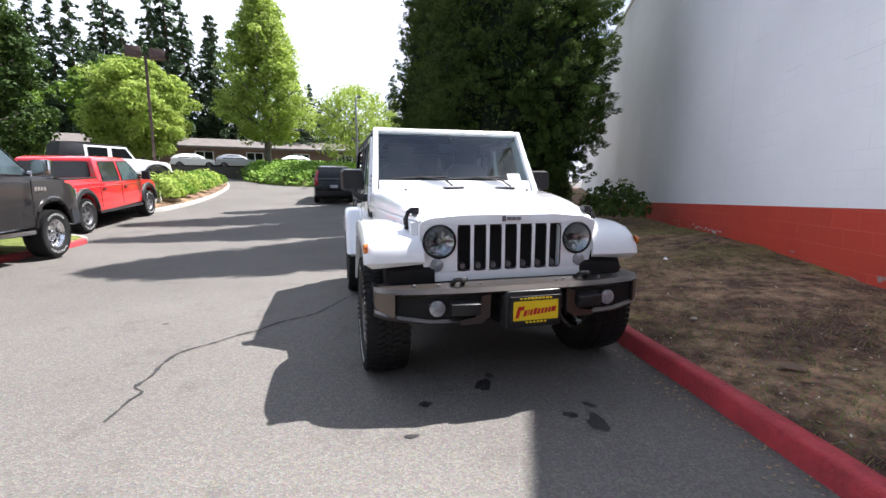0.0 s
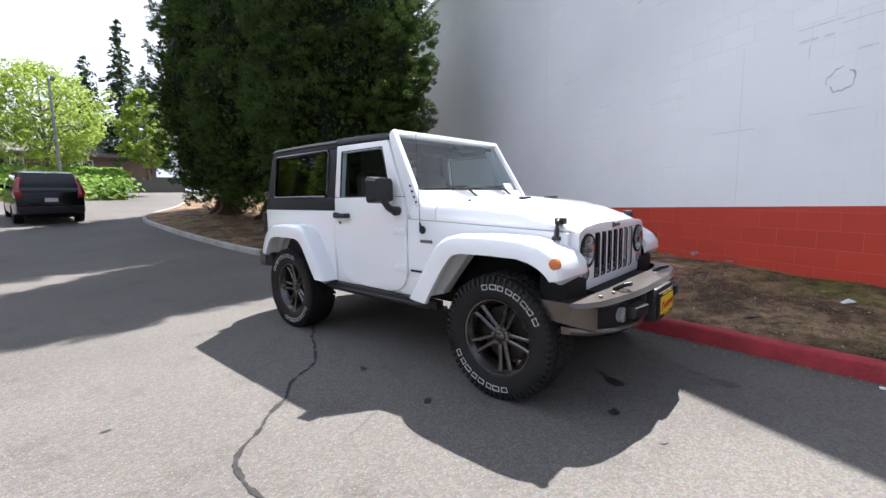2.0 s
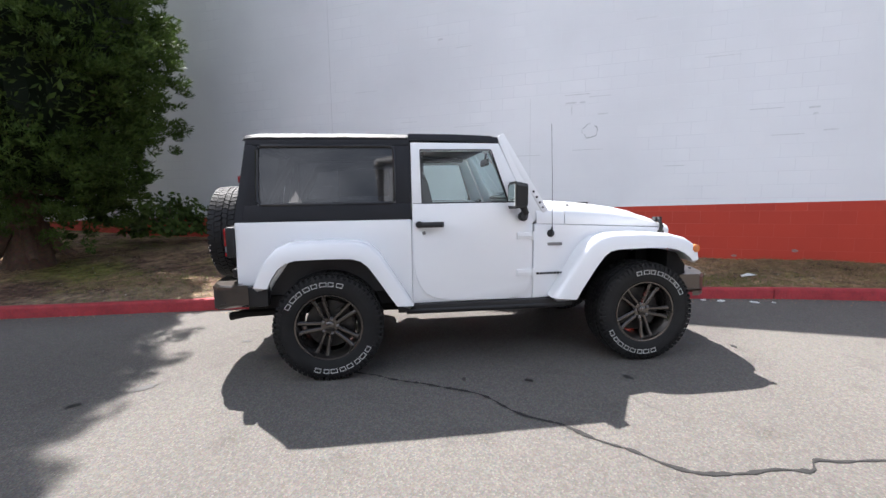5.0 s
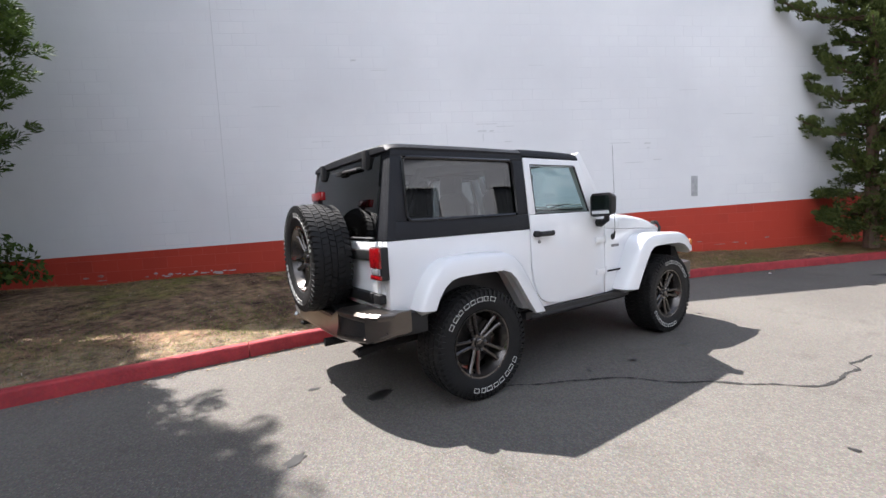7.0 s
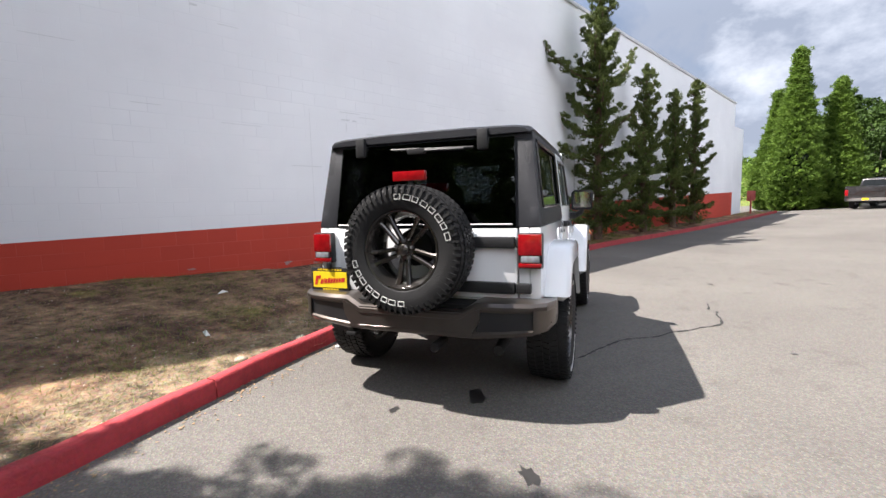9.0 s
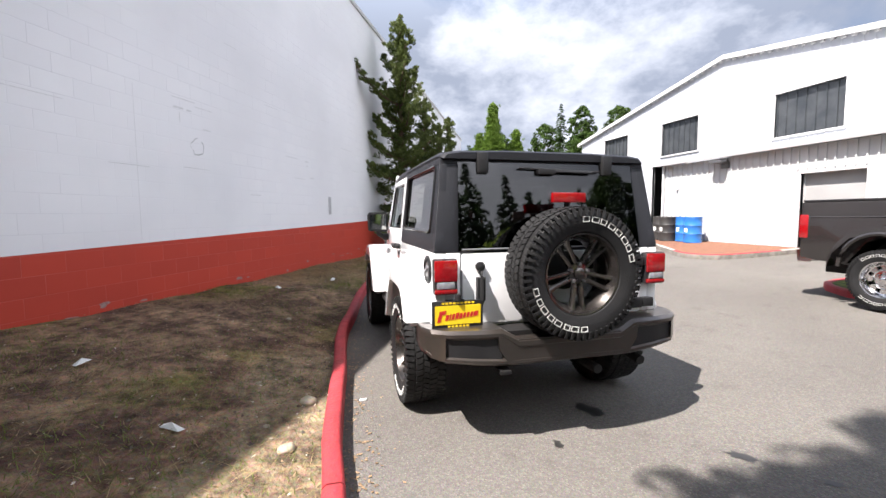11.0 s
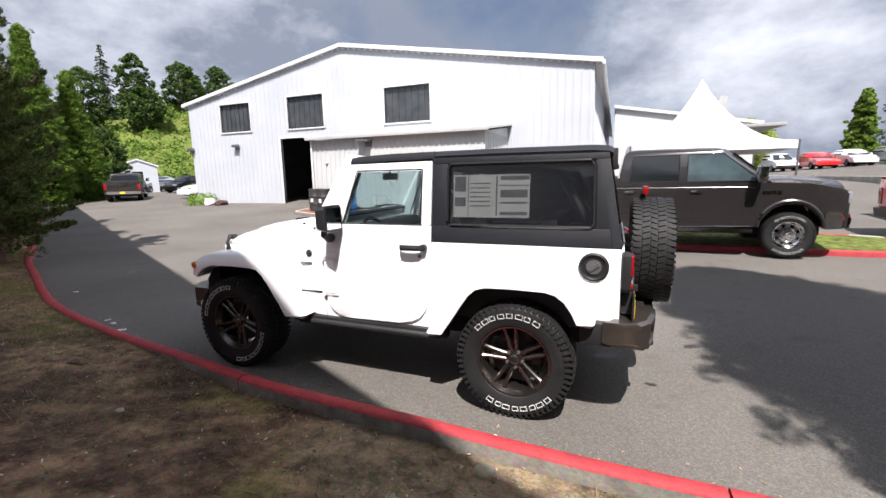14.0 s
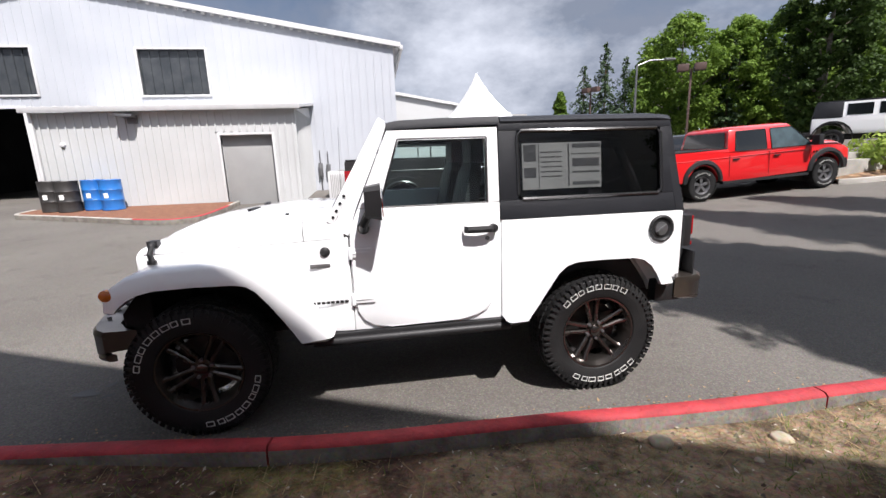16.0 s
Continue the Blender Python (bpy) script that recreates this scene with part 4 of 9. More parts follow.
# doors
def door(s):
    bm = bm_new()
    outline = [(0.620, 1.262), (0.620, 0.86), (0.635, 0.74), (0.665, 0.65), (0.71, 0.585), (0.78, 0.545), (0.88, 0.530), (1.32, 0.522), (1.42, 0.535), (1.485, 0.575), (1.522, 0.64), (1.535, 0.75), (1.540, 1.13), (1.485, 1.262)]
    vs = prism(bm, outline, s * 0.735, s * 0.792)
    vs += prism(bm, [(0.620, 1.264), (0.700, 1.264), (0.690, 1.655), (1.225, 1.655), (1.355, 1.264), (1.484, 1.264), (1.288, 1.705), (0.620, 1.712)], s * 0.735, s * 0.788)
    lean_in(vs)
    d = part("door", bm, PAINT_WHITE, jeep, "white door with framed window", bevel=0.007)
    bm = bm_new()
    vs = [bm.verts.new((x, s * 0.770, z)) for x, z in ((0.695, 1.255), (0.686, 1.66), (1.228, 1.66), (1.36, 1.255))]
    bm.faces.new(vs)
    lean_in(vs)
    part("window_pane", bm, GLASS_CLEAR, d, "clear side glass", smooth=0)
    bm = bm_new()                                   # rubber seal round the pane
    ring = [(0.697, 1.262), (0.690, 1.655), (1.226, 1.655), (1.356, 1.262)]
    for (a, b) in zip(ring, ring[1:] + ring[:1]):
        tube(bm, [(a[0], s * (0.782 - max(a[1] - 1.15, 0) * 0.11), a[1]), (b[0], s * (0.782 - max(b[1] - 1.15, 0) * 0.11), b[1])], 0.009, 6)
    part("window_seal", bm, PLASTIC, d)
    bm = bm_new()
    loft(bm, [[(x, s * (0.800 + o + dy), 1.108 + dz) for dy, dz in ((-0.008, -0.018), (0.012, -0.020), (0.018, 0.0), (0.012, 0.020), (-0.008, 0.018))] for x, o in ((0.668, 0.002), (0.685, 0.026), (0.76, 0.032), (0.835, 0.026), (0.852, 0.002))])
    lathe(bm, [(0.026, s * 0.790), (0.026, s * 0.822), (0.0, s * 0.826)], 12, "y", (0.668, 0, 1.108))
    part("door_handle", bm, PLASTIC, d, "black door handle", 0.003)
    bm = bm_new()
    lathe(bm, [(0.014, s * 0.790), (0.013, s * 0.798), (0.0, s * 0.799)], 12, "y", (0.705, 0, 1.045))
    part("door_lock", bm, STEEL, d)
    for z in (1.005, 0.720):
        bm = bm_new()
        box(bm, 1.415, 1.535, s * 0.790 if s > 0 else -0.803, s * 0.803 if s > 0 else -0.790, z - 0.026, z + 0.026)
        box(bm, 1.43, 1.53, s * 0.803 if s > 0 else -0.808, s * 0.808 if s > 0 else -0.803, z - 0.006, z + 0.006)
        tube(bm, [(1.542, s * 0.800, z - 0.036), (1.542, s * 0.800, z + 0.036)], 0.013, 8)
        part("door_hinge", bm, PAINT_WHITE, d, "white exposed hinge", 0.004)
    bm = bm_new()
    lathe(bm, [(0.034, s * 0.785), (0.036, s * 0.83), (0.02, s * 0.85), (0.0, s * 0.852)], 14, "y", (1.455, 0, 1.155))
    tube(bm, [(1.455, s * 0.835, 1.155), (1.45, s * 0.885, 1.185), (1.425, s * 0.905, 1.235)], 0.026, 10)
    vs = prism(bm, [(s * 0.80, 1.225), (s * 0.80, 1.385), (s * 0.825, 1.412), (s * 0.99, 1.412), (s * 1.012, 1.385), (s * 1.005, 1.235), (s * 0.985, 1.218), (s * 0.83, 1.212)], 1.345, 1.435, "x")
    for v in vs:
        if v.co.x > 1.40:
            v.co.y, v.co.z = s * 0.905 + 0.82 * (v.co.y - s * 0.905), 1.31 + 0.84 * (v.co.z - 1.31)
    mirror = part("side_mirror", bm, PLASTIC, d, "black mirror housing", 0.010)
    bm = bm_new()
    prism(bm, [(s * 0.822, 1.236), (s * 0.822, 1.392), (s * 0.99, 1.392), (s * 0.99, 1.238)], 1.335, 1.341, "x")
    part("mirror_glass", bm, MIRROR, mirror, smooth=0)


mirrored(door)

# cowl, front body sides, hood
for s in (-1, 1):
    bm = bm_new()
    vs = prism(bm, [(1.546, 0.515), (1.70, 0.515), (1.86, 0.56), (2.08, 0.88), (2.16, 0.91), (2.58, 0.91), (2.70, 0.86), (2.755, 0.86), (2.755, 1.030), (1.81, 1.082), (1.552, 1.095)], s * 0.70, s * 0.79)
    taper_front(vs)
    part("front_side", bm, PAINT_WHITE, jeep, bevel=0.010)


def hood_ring(x, w, zs, zt, bulge):
    h = [(-w, zs), (-w - 0.002, zs + 0.55 * (zt - zs)), (-w + 0.03, zt - 0.012), (-w + 0.085, zt + 0.004), (-0.40, zt + 0.012), (-0.34, zt + 0.014 + bulge), (0.0, zt + 0.022 + bulge * 1.15)]
    h = h + [(-y, z) for y, z in h[-2::-1]]
    return [(x, y, z) for y, z in h] + [(x, w - 0.05, zs), (x, -w + 0.05, zs)]


bm = bm_new()
loft(bm, [hood_ring(1.575, 0.775, 1.095, 1.225, 0.0), hood_ring(1.66, 0.774, 1.093, 1.222, 0.0), hood_ring(1.806, 0.755, 1.086, 1.216, 0.0)])
cowl = part("cowl", bm, PAINT_WHITE, jeep, "white cowl below the windscreen", smooth=40)
bm = bm_new()
loft(bm, [hood_ring(1.812, 0.754, 1.086, 1.216, 0.022), hood_ring(1.95, 0.730, 1.078, 1.212, 0.026), hood_ring(2.2, 0.692, 1.064, 1.190, 0.026), hood_ring(2.42, 0.658, 1.052, 1.160, 0.025),
          hood_ring(2.58, 0.632, 1.043, 1.126, 0.022), hood_ring(2.68, 0.615, 1.038, 1.094, 0.016), hood_ring(2.745, 0.600, 1.034, 1.062, 0.008), hood_ring(2.765, 0.592, 1.033, 1.040, 0.002)])
hood = part("hood", bm, PAINT_WHITE, jeep, "white domed bonnet", smooth=40)
for s in (-1, 1):
    bm = bm_new()                                   # vents on the bonnet
    prism(bm, [(2.18, s * 0.13), (2.22, s * 0.13), (2.235, s * 0.27), (2.205, s * 0.29)], 1.200, 1.2460, "z")
    part("hood_vent", bm, PLASTIC, hood, "black louvred vent", 0.003)
    bm = bm_new()                                   # rubber hold-down latch
    yb = s * 0.645
    box(bm, 2.665, 2.715, yb - 0.020, yb + 0.020, 0.985, 1.010)
    tube(bm, [(2.69, yb + s * 0.008, 1.0), (2.695, yb + s * 0.014, 1.045), (2.69, yb - s * 0.006, 1.09), (2.685, yb - s * 0.035, 1.107)], 0.017, 8)
    box(bm, 2.66, 2.72, yb - s * 0.045 - 0.024, yb - s * 0.045 + 0.024, 1.078, 1.118)
    part("hood_latch", bm, PLASTIC, hood, "black rubber bonnet latch", 0.006)
    bm = bm_new()                                   # rubber stop and washer jet
    lathe(bm, [(0.014, 0), (0.012, 0.014), (0.0, 0.016)], 10, "z", (1.93, s * 0.52, 1.218))
    part("hood_stop", bm, PLASTIC, hood, bevel=0.003)
    bm = bm_new()
    box(bm, 1.87, 1.90, s * 0.2 - 0.02, s * 0.2 + 0.02, 1.243, 1.258)
    part("washer_jet", bm, PLASTIC, hood, bevel=0.003)
# grille
SLOT = [-0.312 + 0.104 * i for i in range(7)]
bm = bm_new()
prism(bm, [(-0.545, 0.665), (0.545, 0.665), (0.560, 0.722), (-0.560, 0.722)], 2.745, 2.805, "x")
prism(bm, [(-0.592, 1.012), (0.592, 1.012), (0.575, 1.036), (0.52, 1.056), (0.30, 1.072), (-0.30, 1.072), (-0.52, 1.056), (-0.575, 1.036)], 2.745, 2.805, "x")
def pierced(bm, poly, cy, cz, r, x0, x1):
    """Flat panel with a round hole through it."""
    angles = sorted({2 * math.pi * i / 40 for i in range(40)} | {math.atan2(z - cz, y - cy) % (2 * math.pi) for y, z in poly})
    loops = [[], [], [], []]
    for a in angles:
        dy, dz = math.cos(a), math.sin(a)
        reach = 9.0
        for (ya, za), (yb, zb) in zip(poly, poly[1:] + poly[:1]):
            ey, ez = yb - ya, zb - za
            det = ey * dz - ez * dy
            if abs(det) > 1e-9:
                k = (ey * (za - cz) - ez * (ya - cy)) / det
                u = (dy * (za - cz) - dz * (ya - cy)) / det
                if k > 0 and -1e-6 <= u <= 1 + 1e-6:
                    reach = min(reach, k)
        for loop, x, q in zip(loops, (x1, x1, x0, x0), (r, reach, reach, r)):
            loop.append(bm.verts.new((x, cy + q * dy, cz + q * dz)))
    n = len(angles)
    for la, lb in ((0, 1), (1, 2), (2, 3), (3, 0)):
        for i in range(n):
            j = (i + 1) % n
            bm.faces.new((loops[la][i], loops[la][j], loops[lb][j], loops[lb][i]))


for s in (-1, 1):
    pierced(bm, [(s * 0.352, 0.723), (s * 0.560, 0.723), (s * 0.592, 0.86), (s * 0.594, 1.011), (s * 0.352, 1.011)], s * 0.470, 0.912, 0.096, 2.745, 2.805)
bmesh.ops.recalc_face_normals(bm, faces=bm.faces[:])
for a, b in zip(SLOT, SLOT[1:]):
    prism(bm, [(a + 0.0405, 0.7225), (b - 0.0405, 0.7225), (b - 0.0405, 1.0115), (a + 0.0405, 1.0115)], 2.796, 2.808, "x")
grille = part("grille", bm, PAINT_WHITE, jeep, "white seven-slot grille panel", bevel=0.006)
for y in SLOT:
    bm = bm_new()
    prism(bm, [(y - 0.046, 0.728), (y + 0.046, 0.728), (y + 0.046, 1.006), (y - 0.046, 1.006)], 2.742, 2.7445, "x")
    part("slot_mesh", bm, CHASSIS, grille, "black mesh behind a slot", smooth=0)
    bm = bm_new()
    tube(bm, [(2.8035, y + p * 0.0395, q) for p, q in ((-0.55, 0.7255), (-1, 0.742), (-1, 0.992), (-0.55, 1.0085), (0.55, 1.0085), (1, 0.992), (1, 0.742), (0.55, 0.7255), (-0.55, 0.7255))], 0.0045, 6)
    part("slot_rim", bm, PLASTIC, grille, "dark rim round a slot")
    bm = bm_new()
    lathe(bm, [(0.024, 0.0), (0.018, 0.03), (0.0, 0.031)], 12, "x", (2.746, y, 0.748))
    part("slot_foot", bm, STEEL, grille)
bm = bm_new()                                       # maker's badge as plain bars
for i, (y0, y1) in enumerate(((-0.062, -0.038), (-0.030, -0.002), (0.004, 0.032), (0.038, 0.064))):
    box(bm, 2.806, 2.815, y0, y1, 1.036 if i else 1.030, 1.058 if i else 1.066)
part("badge", bm, STEEL, grille, "small grey badge bars", 0.002)
bm = bm_new()
box(bm, 2.56, 2.74, -0.52, 0.52, 0.60, 1.02)
part("radiator", bm, CHASSIS, jeep, "dark radiator behind the grille")
for s in (-1, 1):
    bm = bm_new()
    lathe(bm, [(0.106, -0.01), (0.106, 0.010), (0.099, 0.014), (0.094, 0.004)], 36, "x", (2.805, s * 0.470, 0.912))
    lamp = part("headlamp", bm, CHASSIS, jeep, "round headlamp with dark bezel")
    bm = bm_new()
    lathe(bm, [(0.094, 0.004), (0.075, -0.02), (0.045, -0.038), (0.0, -0.045)], 28, "x", (2.805, s * 0.470, 0.912))
    for i in range(10):                             # facets of the bowl
        a = 2 * math.pi * i / 10
        tube(bm, [(2.768, s * 0.470 + 0.036 * math.cos(a), 0.912 + 0.036 * math.sin(a)), (2.800, s * 0.470 + 0.090 * math.cos(a), 0.912 + 0.090 * math.sin(a))], 0.0035, 5)
    part("reflector", bm, REFLECTOR, lamp, "bright reflector")
    bm = bm_new()
    lathe(bm, [(0.017, -0.03), (0.017, -0.008), (0.012, 0.0), (0.0, 0.002)], 20, "x", (2.805, s * 0.470, 0.912))
    part("bulb_shield", bm, STEEL, lamp)
    bm = bm_new()
    lathe(bm, [(0.096, 0.008), (0.085, 0.018), (0.05, 0.028), (0.0, 0.032)], 28, "x", (2.805, s * 0.470, 0.912))
    part("lamp_glass", bm, LAMP_GLASS, lamp, "clear domed lens")
    bm = bm_new()
    lathe(bm, [(0.042, -0.01), (0.042, 0.006), (0.036, 0.009), (0.0, 0.012)], 24, "x", (2.805, s * 0.488, 0.768))
    part("turn_signal", bm, LENS_CLEAR, jeep, "round clear indicator")

# flared wings
def flare(s, outer, inner, yi, yo, name, label, lip=0.030):
    bm = bm_new()
    rings = []
    for (ox, oz), (ix, iz), w in zip(outer, inner, yi):
        mx_, mz_ = ox + 0.22 * (ix - ox), oz + 0.22 * (iz - oz)
        rings.append([(ox, s * w, oz), (ox, s * (yo - 0.055), oz), (ox + 0.05 * (ix - ox), s * (yo - 0.018), oz + 0.05 * (iz - oz)), (mx_, s * yo, mz_), (ix, s * (yo + 0.004), iz), (ix, s * (yo - lip), iz - 0.002),
                      (mx_ + 0.02 * (ix - ox), s * (yo - lip - 0.012), mz_ - 0.03), (ox + 0.3 * (ix - ox), s * w, oz + 0.30 * (iz - oz) - 0.012)])
    loft(bm, rings)
    return part(name, bm, PAINT_WHITE, jeep, label, smooth=45)


F_OUT = [(1.665, 0.535), (1.735, 0.640), (1.860, 0.830), (1.945, 0.940), (2.02, 0.990), (2.12, 1.015), (2.36, 1.018), (2.60, 1.005), (2.72, 0.975), (2.80, 0.925), (2.845, 0.865), (2.852, 0.800)]
F_IN = [(1.845, 0.520), (1.895, 0.605), (1.995, 0.760), (2.065, 0.850), (2.11, 0.882), (2.17, 0.895), (2.38, 0.900), (2.58, 0.895), (2.66, 0.878), (2.72, 0.850), (2.765, 0.815), (2.79, 0.785)]
F_YI = [0.765, 0.755, 0.735, 0.715, 0.70, 0.69, 0.655, 0.62, 0.60, 0.585, 0.575, 0.570]
R_OUT = [(-0.500, 0.705), (-0.462, 0.800), (-0.405, 0.900), (-0.335, 0.975), (-0.25, 1.010), (0.0, 1.022), (0.22, 1.015), (0.305, 0.985), (0.375, 0.920), (0.46, 0.785), (0.54, 0.655), (0.615, 0.530)]
R_IN = [(-0.395, 0.700), (-0.365, 0.765), (-0.320, 0.830), (-0.265, 0.872), (-0.20, 0.888), (0.0, 0.892), (0.18, 0.888), (0.245, 0.868), (0.295, 0.825), (0.36, 0.730), (0.425, 0.630), (0.490, 0.535)]
for s in (-1, 1):
    fl = flare(s, F_OUT, F_IN, F_YI, 0.925, "front_wing", "white flared front wing")
    bm = bm_new()
    lathe(bm, [(0.033, s * 0.905), (0.031, s * 0.926), (0.02, s * 0.932), (0.0, s * 0.934)], 20, "y", (2.815, 0, 0.885))
    part("side_marker", bm, LENS_AMBER, fl, "round amber marker lamp")
    flare(s, R_OUT, R_IN, [0.775] * 12, 0.940, "rear_wing", "white flared rear wing")
    bm = bm_new()                                   # black sill
    box(bm, 0.50, 1.86, s * 0.775 - 0.045, s * 0.775 + 0.030, 0.452, 0.512)
    tube(bm, [(0.56, s * 0.80, 0.462), (1.80, s * 0.80, 0.462)], 0.028, 8)
    part("sill_guard", bm, PLASTIC, jeep, "black sill guard", 0.008)
    bm = bm_new()                                   # side badge, plain bars
    yb = s * 0.770
    box(bm, 1.665, 1.785, min(yb, yb + s * 0.006), max(yb, yb + s * 0.006), 0.922, 0.946)
    part("badge", bm, STEEL, jeep, "small grey side badge", 0.003)
    bm = bm_new()
    for i in range(8):
        x0 = 1.575 + i * 0.0275
        yb = s * 0.7855
        box(bm, x0, x0 + 0.022, min(yb, yb + s * 0.004), max(yb, yb + s * 0.004), 0.700, 0.716)
    part("model_bars", bm, CHASSIS, jeep, "black model name bars")["kind"] = "stuff"
    bm = bm_new()
    lathe(bm, [(0.030, s * 0.755), (0.030, s * 0.778), (0.018, s * 0.786), (0.0, s * 0.787)], 20, "y", (1.690, 0, 1.018))
    part("round_cap", bm, PLASTIC, jeep, "black round cap")
bm = bm_new()
tube(bm, [(1.690, -0.788, 1.02), (1.692, -0.80, 1.06), (1.686, -0.802, 1.45), (1.672, -0.804, 1.84)], 0.0028, 6, 0.5)
tube(bm, [(1.690, -0.786, 1.005), (1.692, -0.80, 1.07)], 0.011, 8, 0.6)
part("antenna", bm, PLASTIC, jeep, "thin mast antenna")
bm = bm_new()                                       # fuel filler
lathe(bm, [(0.088, 0.780), (0.090, 0.800), (0.078, 0.806), (0.072, 0.800), (0.068, 0.7935), (0.0, 0.7935)], 28, "y", (-0.475, 0, 1.035))
fuel = part("fuel_filler", bm, PLASTIC, jeep, "black round fuel filler")
bm = bm_new()
lathe(bm, [(0.046, 0.788), (0.045, 0.800), (0.0, 0.803)], 20, "y", (-0.475, 0, 1.035))
box(bm, -0.51, -0.44, 0.800, 0.812, 1.025, 1.045, Matrix.Translation((-0.475, 0, 1.035)) @ Matrix.Rotation(radians(35), 4, "Y") @ Matrix.Translation((0.475, 0, -1.035)))
part("filler_cap", bm, STEEL, fuel, "steel filler cap", 0.003)

# windscreen frame and glass
def slant(u, y, proud=0.0):
    """Point up the screen: u 0 at its foot, 1 at the top."""
    x, z = 1.592 - 0.305 * u, 1.235 + 0.525 * u
    return (x + 0.865 * proud, y * (1 - 0.055 * u), z + 0.50 * proud)


def slab(bm, pts, t):
    a, b = [bm.verts.new(slant(u, y, 0.0)) for u, y in pts], [bm.verts.new(slant(u, y, t)) for u, y in pts]
    bm.faces.new(a)
    bm.faces.new(b[::-1])
    for i in range(len(pts)):
        j = (i + 1) % len(pts)
        bm.faces.new((a[i], b[i], b[j], a[j]))


bm = bm_new()
for s in (-1, 1):
    slab(bm, [(-0.12, s * 0.765), (1.0, s * 0.748), (1.0, s * 0.700), (0.11, s * 0.722), (-0.12, s * 0.700)], 0.05)
slab(bm, [(0.930, -0.704), (0.930, 0.704), (1.0, 0.704), (1.0, -0.704)], 0.05)
slab(bm, [(-0.12, -0.694), (-0.12, 0.694), (0.10, 0.698), (0.10, -0.698)], 0.045)
for s in (-1, 1):
    lean = lambda z: 0.762 - max(z - 1.15, 0) * 0.085
    rings = []
    for (xa, za), (xb, zb) in (((1.548, 1.100), (1.640, 1.160)), ((1.492, 1.262), (1.610, 1.270)), ((1.393, 1.480), (1.480, 1.495)), ((1.296, 1.706), (1.345, 1.722)), ((1.285, 1.745), (1.325, 1.762))):
        rings.append([(xa, s * lean(za), za), (xb, s * lean(zb), zb), (xb, s * (lean(zb) - 0.05), zb), (xa, s * (lean(za) - 0.05), za)])
    loft(bm, rings)
screen = part("windscreen_frame", bm, PAINT_WHITE, jeep, "white windscreen frame", bevel=0.010)
bm = bm_new()
bm.faces.new([bm.verts.new(slant(u, y, 0.028)) for u, y in ((0.09, -0.726), (0.09, 0.726), (0.935, 0.712), (0.935, -0.712))])
part("windscreen", bm, GLASS_SCREEN, screen, "clear windscreen", smooth=0)
bm = bm_new()
slab2 = [(0.105, 0.50), (0.105, 0.63), (0.235, 0.63), (0.235, 0.50)]
bm.faces.new([bm.verts.new(slant(u, y, 0.033)) for u, y in slab2])
part("dealer_sticker", bm, PAPER, screen, "white paper sticker", smooth=0)
bm = bm_new()
slab(bm, [(0.085, -0.705), (0.115, -0.705), (0.115, 0.705), (0.085, 0.705)], 0.034)
part("screen_seal", bm, PLASTIC, screen)
for y0, y1 in ((-0.42, 0.08), (0.12, 0.60)):
    bm = bm_new()
    tube(bm, [slant(-0.02, y0 + 0.38, 0.055), slant(0.10, y0 + 0.30, 0.058), slant(0.16, y0 + 0.05, 0.045)], 0.009, 6)
    tube(bm, [slant(0.125, y0 - 0.20, 0.040), slant(0.150, y0 + 0.10, 0.044), slant(0.165, y0 + 0.33, 0.040)], 0.008, 6)
    part("wiper", bm, PLASTIC, screen, "black wiper arm and blade")
for s in (-1, 1):
    bm = bm_new()
    for u in (0.02, 0.10, 0.18, -0.05):
        p = slant(u, s * 0.762, 0.022)
        lathe(bm, [(0.010, s * -0.004), (0.009, s * 0.006), (0.0, s * 0.007)], 8, "y", p)
    part("frame_bolts", bm, PLASTIC, screen)["kind"] = "stuff"

